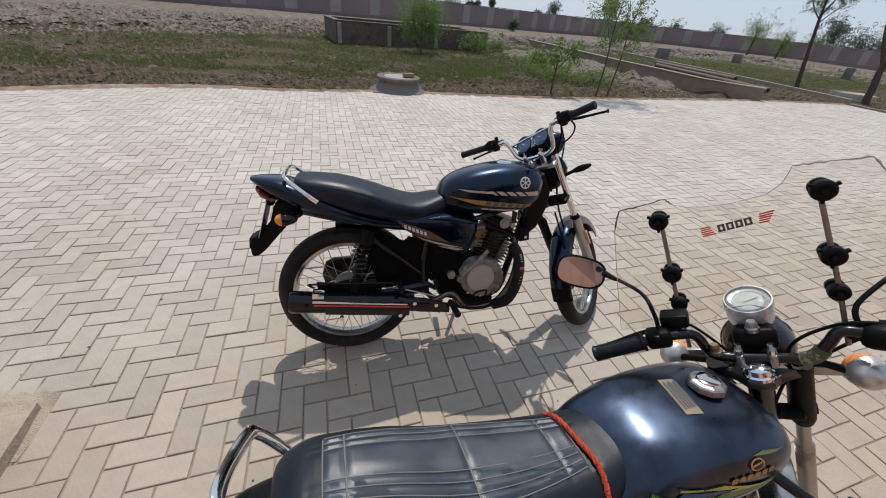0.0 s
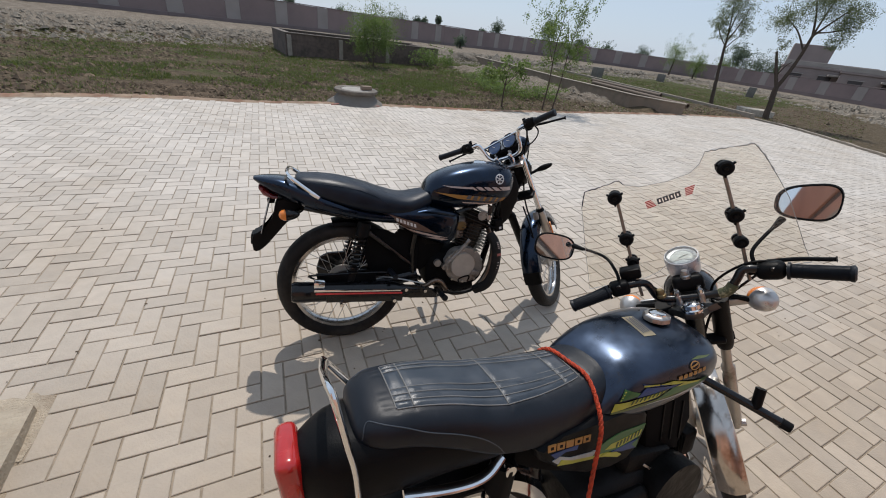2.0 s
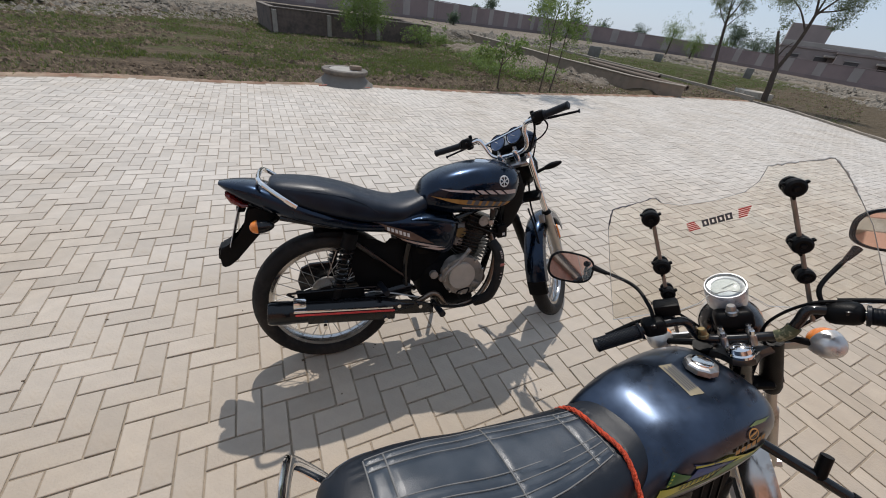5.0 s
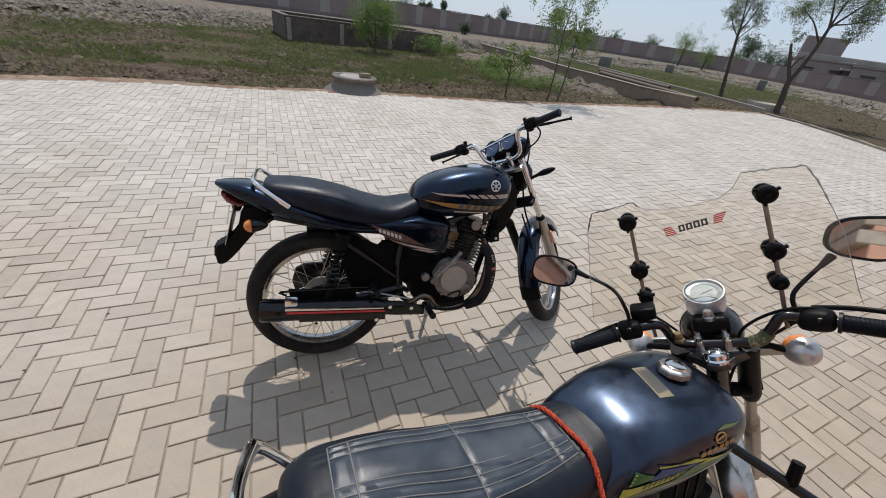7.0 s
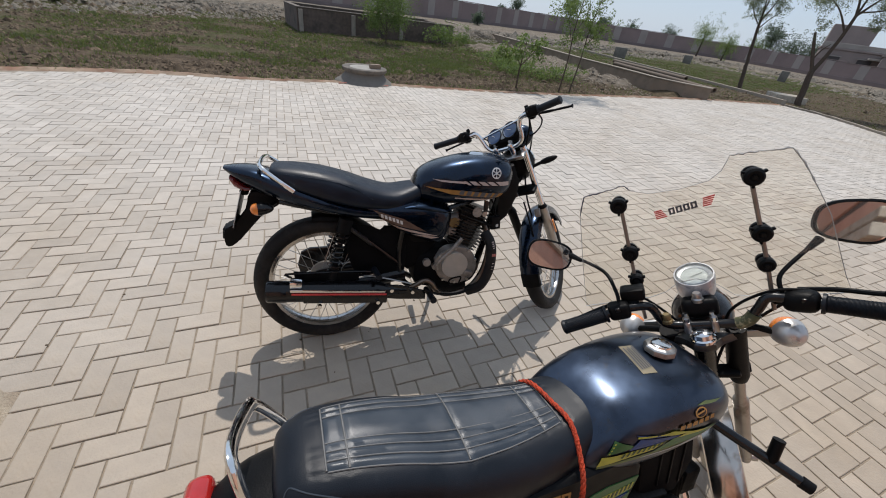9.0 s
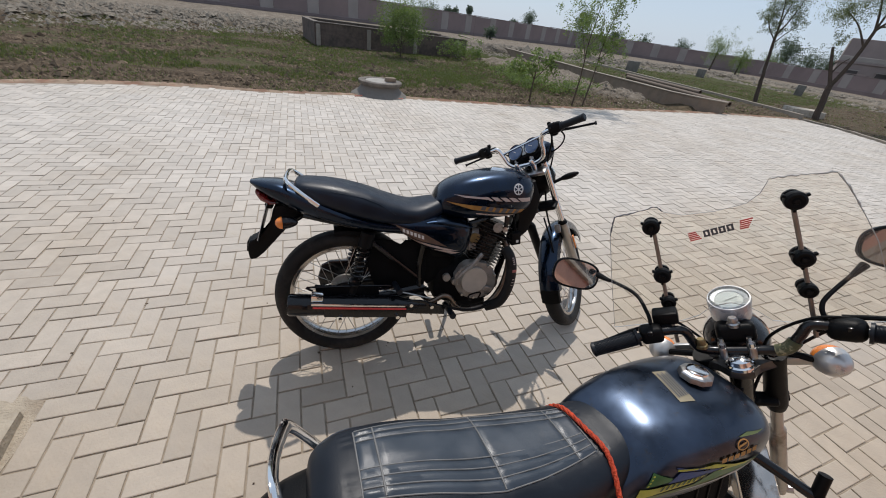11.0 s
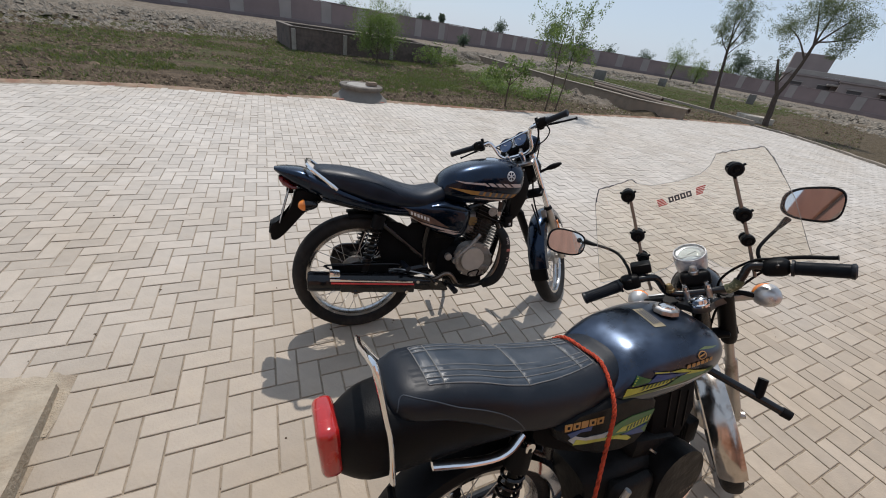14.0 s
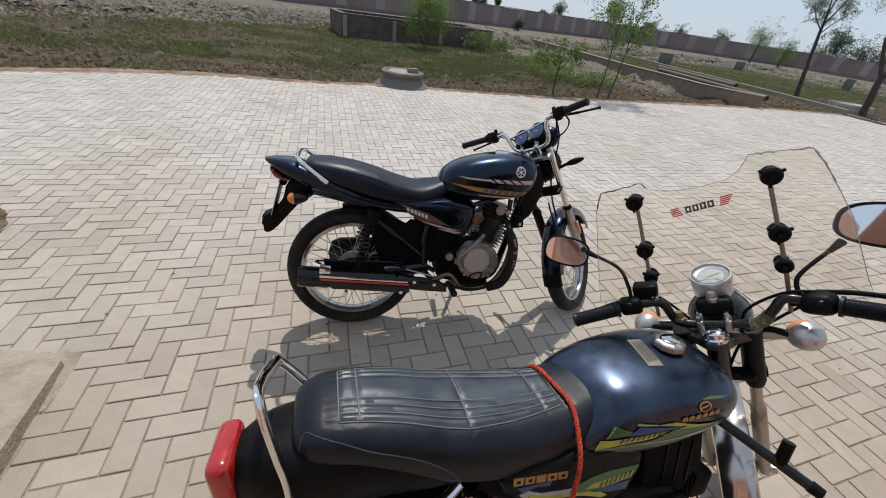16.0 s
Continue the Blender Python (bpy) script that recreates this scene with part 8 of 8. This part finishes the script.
    for s in (-1, 1):
        rod = part("shield_rod", tube([B(s * 0.138, 0.012, 0.006), B(s * 0.146, -0.225, 0.004), B(s * 0.142, -0.34, 0.03)], 0.0048, 10), ROD_STEEL, bike, "dull brownish steel windshield rod")
        for i, b in enumerate((0.0, -0.142, -0.225)):
            km = frame3(B(s * 0.143, b, 0.012), ax_u, ax_v, ax_n)
            r = 0.0215 if i < 2 else 0.0185
            knob = part("clamp_knob", lathe([(0, 0.012), (0.006, 0.012), (0.0075, 0.009), (0.010, 0.0105), (r * 0.72, 0.0105), (r * 0.95, 0.006), (r, -0.002), (r * 0.96, -0.012), (0, -0.016)], 24, km), BLACK, rod, "black plastic clamp knob")
            part("screw", lathe([(0, 0.0135), (0.0045, 0.0135), (0.005, 0.011), (0, 0.011)], 10, km), DARK_METAL, knob)
            part("back_disc", lathe([(0, -0.026), (r * 0.7, -0.026), (r * 0.86, -0.028), (r * 0.86, -0.036), (r * 0.6, -0.039), (0, -0.039)], 24, km), BLACK, knob)
            for a in (20, 140, 260) if (s, i) != (1, 2) else ():
                part("lug", box((0.008, 0.006, 0.012), km @ Matrix.Rotation(radians(a), 4, "Z") @ Matrix.Translation((r + 0.002, 0, -0.002)), 0.002), BLACK, knob)
    # printed mark on the sheet: four dark blocks between red stripes, leaning
    def mark(name, a, b, w, h, mat, lean=0.0):
        t = 0.10
        c, s2 = math.cos(t), math.sin(t)
        cx, cy = a, -0.050 + (a - 0.0) * s2
        q = BL @ Matrix.Translation((cx, cy + b, -0.0185)) @ pose(0, 0, 0, 0, 0, math.degrees(t))
        part(name, plate([(-w / 2 - lean, -h / 2), (w / 2 - lean, -h / 2), (w / 2 + lean, h / 2), (-w / 2 + lean, h / 2)], -0.0003, 0.0003, m=q @ pose(0, 0, 0, -90, 0, 0) @ Matrix.Scale(-1, 4, (0, 0, 1))), mat, shield, smooth=False)

    for k in range(4):
        a = -0.026 + k * 0.0165
        for bb, ww, hh in ((0.0068, 0.0135, 0.0045), (-0.0068, 0.0135, 0.0045)):
            mark("print_block", a, bb, ww, hh, DARK_PRINT)
        mark("print_block", a - 0.0045, 0, 0.0045, 0.0175, DARK_PRINT)
        mark("print_block", a + 0.0045, 0, 0.0045, 0.0175, DARK_PRINT)
    for k in range(5):
        bb = -0.010 + k * 0.005
        mark("print_stripe", -0.054 - 0.003 * (k - 2) / 2, bb, 0.026 - 0.002 * k, 0.0032, RED_PRINT)
        mark("print_stripe", 0.054 + 0.003 * (k - 2) / 2, bb, 0.018 + 0.002 * k, 0.0032, RED_PRINT)
    return bike


black_motorcycle()


# ---- brick building behind the camera ----
FACADE = material("red_brick_facade", (0.56, 0.315, 0.225), 0.85, vary=0.15, scale=3, bump=0.3, bump_scale=30)


def banded_wall(thing, origin, turn, length, courses):
    """A wall running along local -y from origin, in courses of (low, high, depth, material)."""
    m = pose(origin[0], origin[1], 0, 0, 0, turn)
    for z0, z1, deep, mat in courses:
        name = "wall" if mat == FACADE else "band"
        part(name, box((deep, length, z1 - z0), m @ Matrix.Translation((0, -length / 2, (z0 + z1) / 2)), 0.006, segs=1), mat, thing, "" if mat == FACADE else "plastered band along the wall", smooth=False)


def building():
    west = empty("brick_building_west", pose(0.375, -2.3, 0), "red brick building with pale concrete bands", "building", kind="structure")
    part("wall", box((8.0, 0.3, 3.3), pose(-4.0, -0.15, 1.65), 0.01), FACADE, west, smooth=False)
    part("roof_slab", box((8.3, 0.7, 0.18), pose(-4.0, -0.15, 3.39), 0.02), SLAB, west, "pale concrete roof slab", smooth=False)
    for x in (-6.0, -3.4):
        part("pillar", box((0.3, 0.3, 3.3), pose(x, 0.15, 1.65), 0.02), SLAB, west, "pale concrete pillar", smooth=False)
    part("band", box((8.0, 0.06, 0.2), pose(-4.0, 0.03, 0.35), 0.01), SLAB, west, "pale concrete band", smooth=False)
    banded_wall(west, (-0.15, -0.3, 0), 15, 7.5, ((0, 2.46, 0.30, FACADE), (2.46, 2.54, 0.44, SLAB), (2.54, 2.74, 0.26, MORTAR), (2.74, 3.7, 0.30, FACADE)))
    east = empty("brick_building_east", pose(2.25, -1.6, 0), "brick side wing with plastered bands", "building", kind="structure")
    part("wall", box((6.0, 0.3, 2.66), pose(3.15, -0.15, 1.33), 0.01), FACADE, east, smooth=False)
    banded_wall(east, (0, 0, 0), 0, 8.0, ((0, 1.68, 0.30, FACADE), (1.68, 1.78, 0.44, SLAB), (1.78, 1.82, 0.30, FACADE), (1.82, 1.90, 0.40, SLAB), (1.90, 2.10, 0.30, FACADE), (2.10, 2.19, 0.26, MORTAR), (2.19, 2.84, 0.30, FACADE)))


building()


# ---- paving blocks, herringbone ----
PA, PB = Vector((0.09390, 0.01728, 0)), Vector((-0.01540, 0.09884, 0))      # one block width along and across
PO = Vector((-0.745, 1.5365, 0))


def paver_mesh(name, ax, ay, seed):
    """One block: bevelled top edges, sides going down into the sand."""
    rng = random.Random(seed)
    g, c, top, low = 0.0036, 0.0026, 0.0, -0.016
    cx, cy = (ax + ay) * 0.5, None
    ex, ey = ax.length / 2, ay.length / 2
    ux, uy = ax.normalized(), ay.normalized()
    verts = []
    for inset, z in ((g, low), (g, top - c * 0.7), (g + c, top)):
        for sx, sy in ((-1, -1), (1, -1), (1, 1), (-1, 1)):
            verts.append(tuple(ux * sx * (ex - inset) + uy * sy * (ey - inset) + Vector((0, 0, z))))
    faces = [(8, 9, 10, 11)]
    for k in range(4):
        j = (k + 1) % 4
        faces += [(k, j, 4 + j, 4 + k), (4 + k, 4 + j, 8 + j, 8 + k)]
    me = bpy.data.meshes.new(name)
    me.from_pydata(verts, [], faces)
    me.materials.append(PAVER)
    return me


def build_paving():
    rng = random.Random(21)
    flat_me = paver_mesh("paving_block", PA * 2, PB, 1)
    tall_me = paver_mesh("paving_block", PA, PB * 2, 2)
    det = PA.x * PB.y - PA.y * PB.x
    verts, faces = [], []
    near = []
    span = 190
    for i in range(-110, span):
        for j in range(-75, 125):
            k = (i + j) % 4
            if k == 0:
                c, me, flat = PO + PA * (i + 1) + PB * (j + 0.5), flat_me, True
            elif k == 2:
                c, me, flat = PO + PA * (i + 0.5) + PB * (j + 1), tall_me, False
            else:
                continue
            if not (-8.9 < c.x < 16 and -3.4 < c.y < 12):
                continue
            d = edge_distance(c.x, c.y, EDGE + KERB[1:])
            if not inside(c.x, c.y, PAVED) or d < 0.07:
                continue
            if inside(c.x, c.y, SLAB_OUT):
                continue
            tip = Euler((rng.gauss(0, 0.006), rng.gauss(0, 0.006), rng.gauss(0, 0.006)))
            dz = rng.gauss(0, 0.0012)
            if -0.95 < c.x < 1.75 and 1.0 < c.y < 3.1 and len(near) < 300:
                near.append((c, me, tip, dz))
                continue
            base = len(verts)
            rot = tip.to_matrix()
            for v in me.vertices:
                w = rot @ v.co
                verts.append((c.x + w.x, c.y + w.y, w.z + dz))
            for f in me.polygons:
                faces.append(tuple(base + q for q in f.vertices))
    me = bpy.data.meshes.new("paving_field")
    me.from_pydata(verts, [], faces)
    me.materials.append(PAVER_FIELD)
    rest = new("paving_field", me)
    rest.parent = pavement
    tagged(rest, "pale concrete paving blocks in herringbone bond", kind="stuff")
    for c, me, tip, dz in near:
        ob = new("paving_block", me)
        ob.parent = pavement
        ob.matrix_basis = Matrix.LocRotScale((c.x, c.y, dz), tip, None)


build_paving()


def litter():
    """Small pebbles and crumbs of soil on the paving."""
    rng = random.Random(77)
    verts, faces = [], []
    for _ in range(150):
        x, y = rng.uniform(-3.5, 4.5), rng.uniform(0.6, 7.0)
        if inside(x, y, PAVED) and not inside(x, y, SLAB_OUT):
            lump(rng, verts, faces, x, y, 0.0, rng.uniform(0.003, 0.009))
    for _ in range(1500):          # grit gathered in the joints near the apron
        i, j = rng.randint(-14, 60), rng.randint(-12, 30)
        along_joint = rng.random()
        p = PO + (PA * (i + along_joint) + PB * j if rng.random() < 0.5 else PA * i + PB * (j + along_joint))
        if inside(p.x, p.y, PAVED) and not inside(p.x, p.y, SLAB_OUT):
            lump(rng, verts, faces, p.x + rng.gauss(0, 0.003), p.y + rng.gauss(0, 0.003), -0.004, rng.uniform(0.0015, 0.0042))
    me = bpy.data.meshes.new("pebbles")
    me.from_pydata(verts, [], faces)
    me.materials.append(CLOD)
    tagged(new("pebbles", me), "small dark pebbles and crumbs on the paving", "pebbles", kind="stuff")


litter()
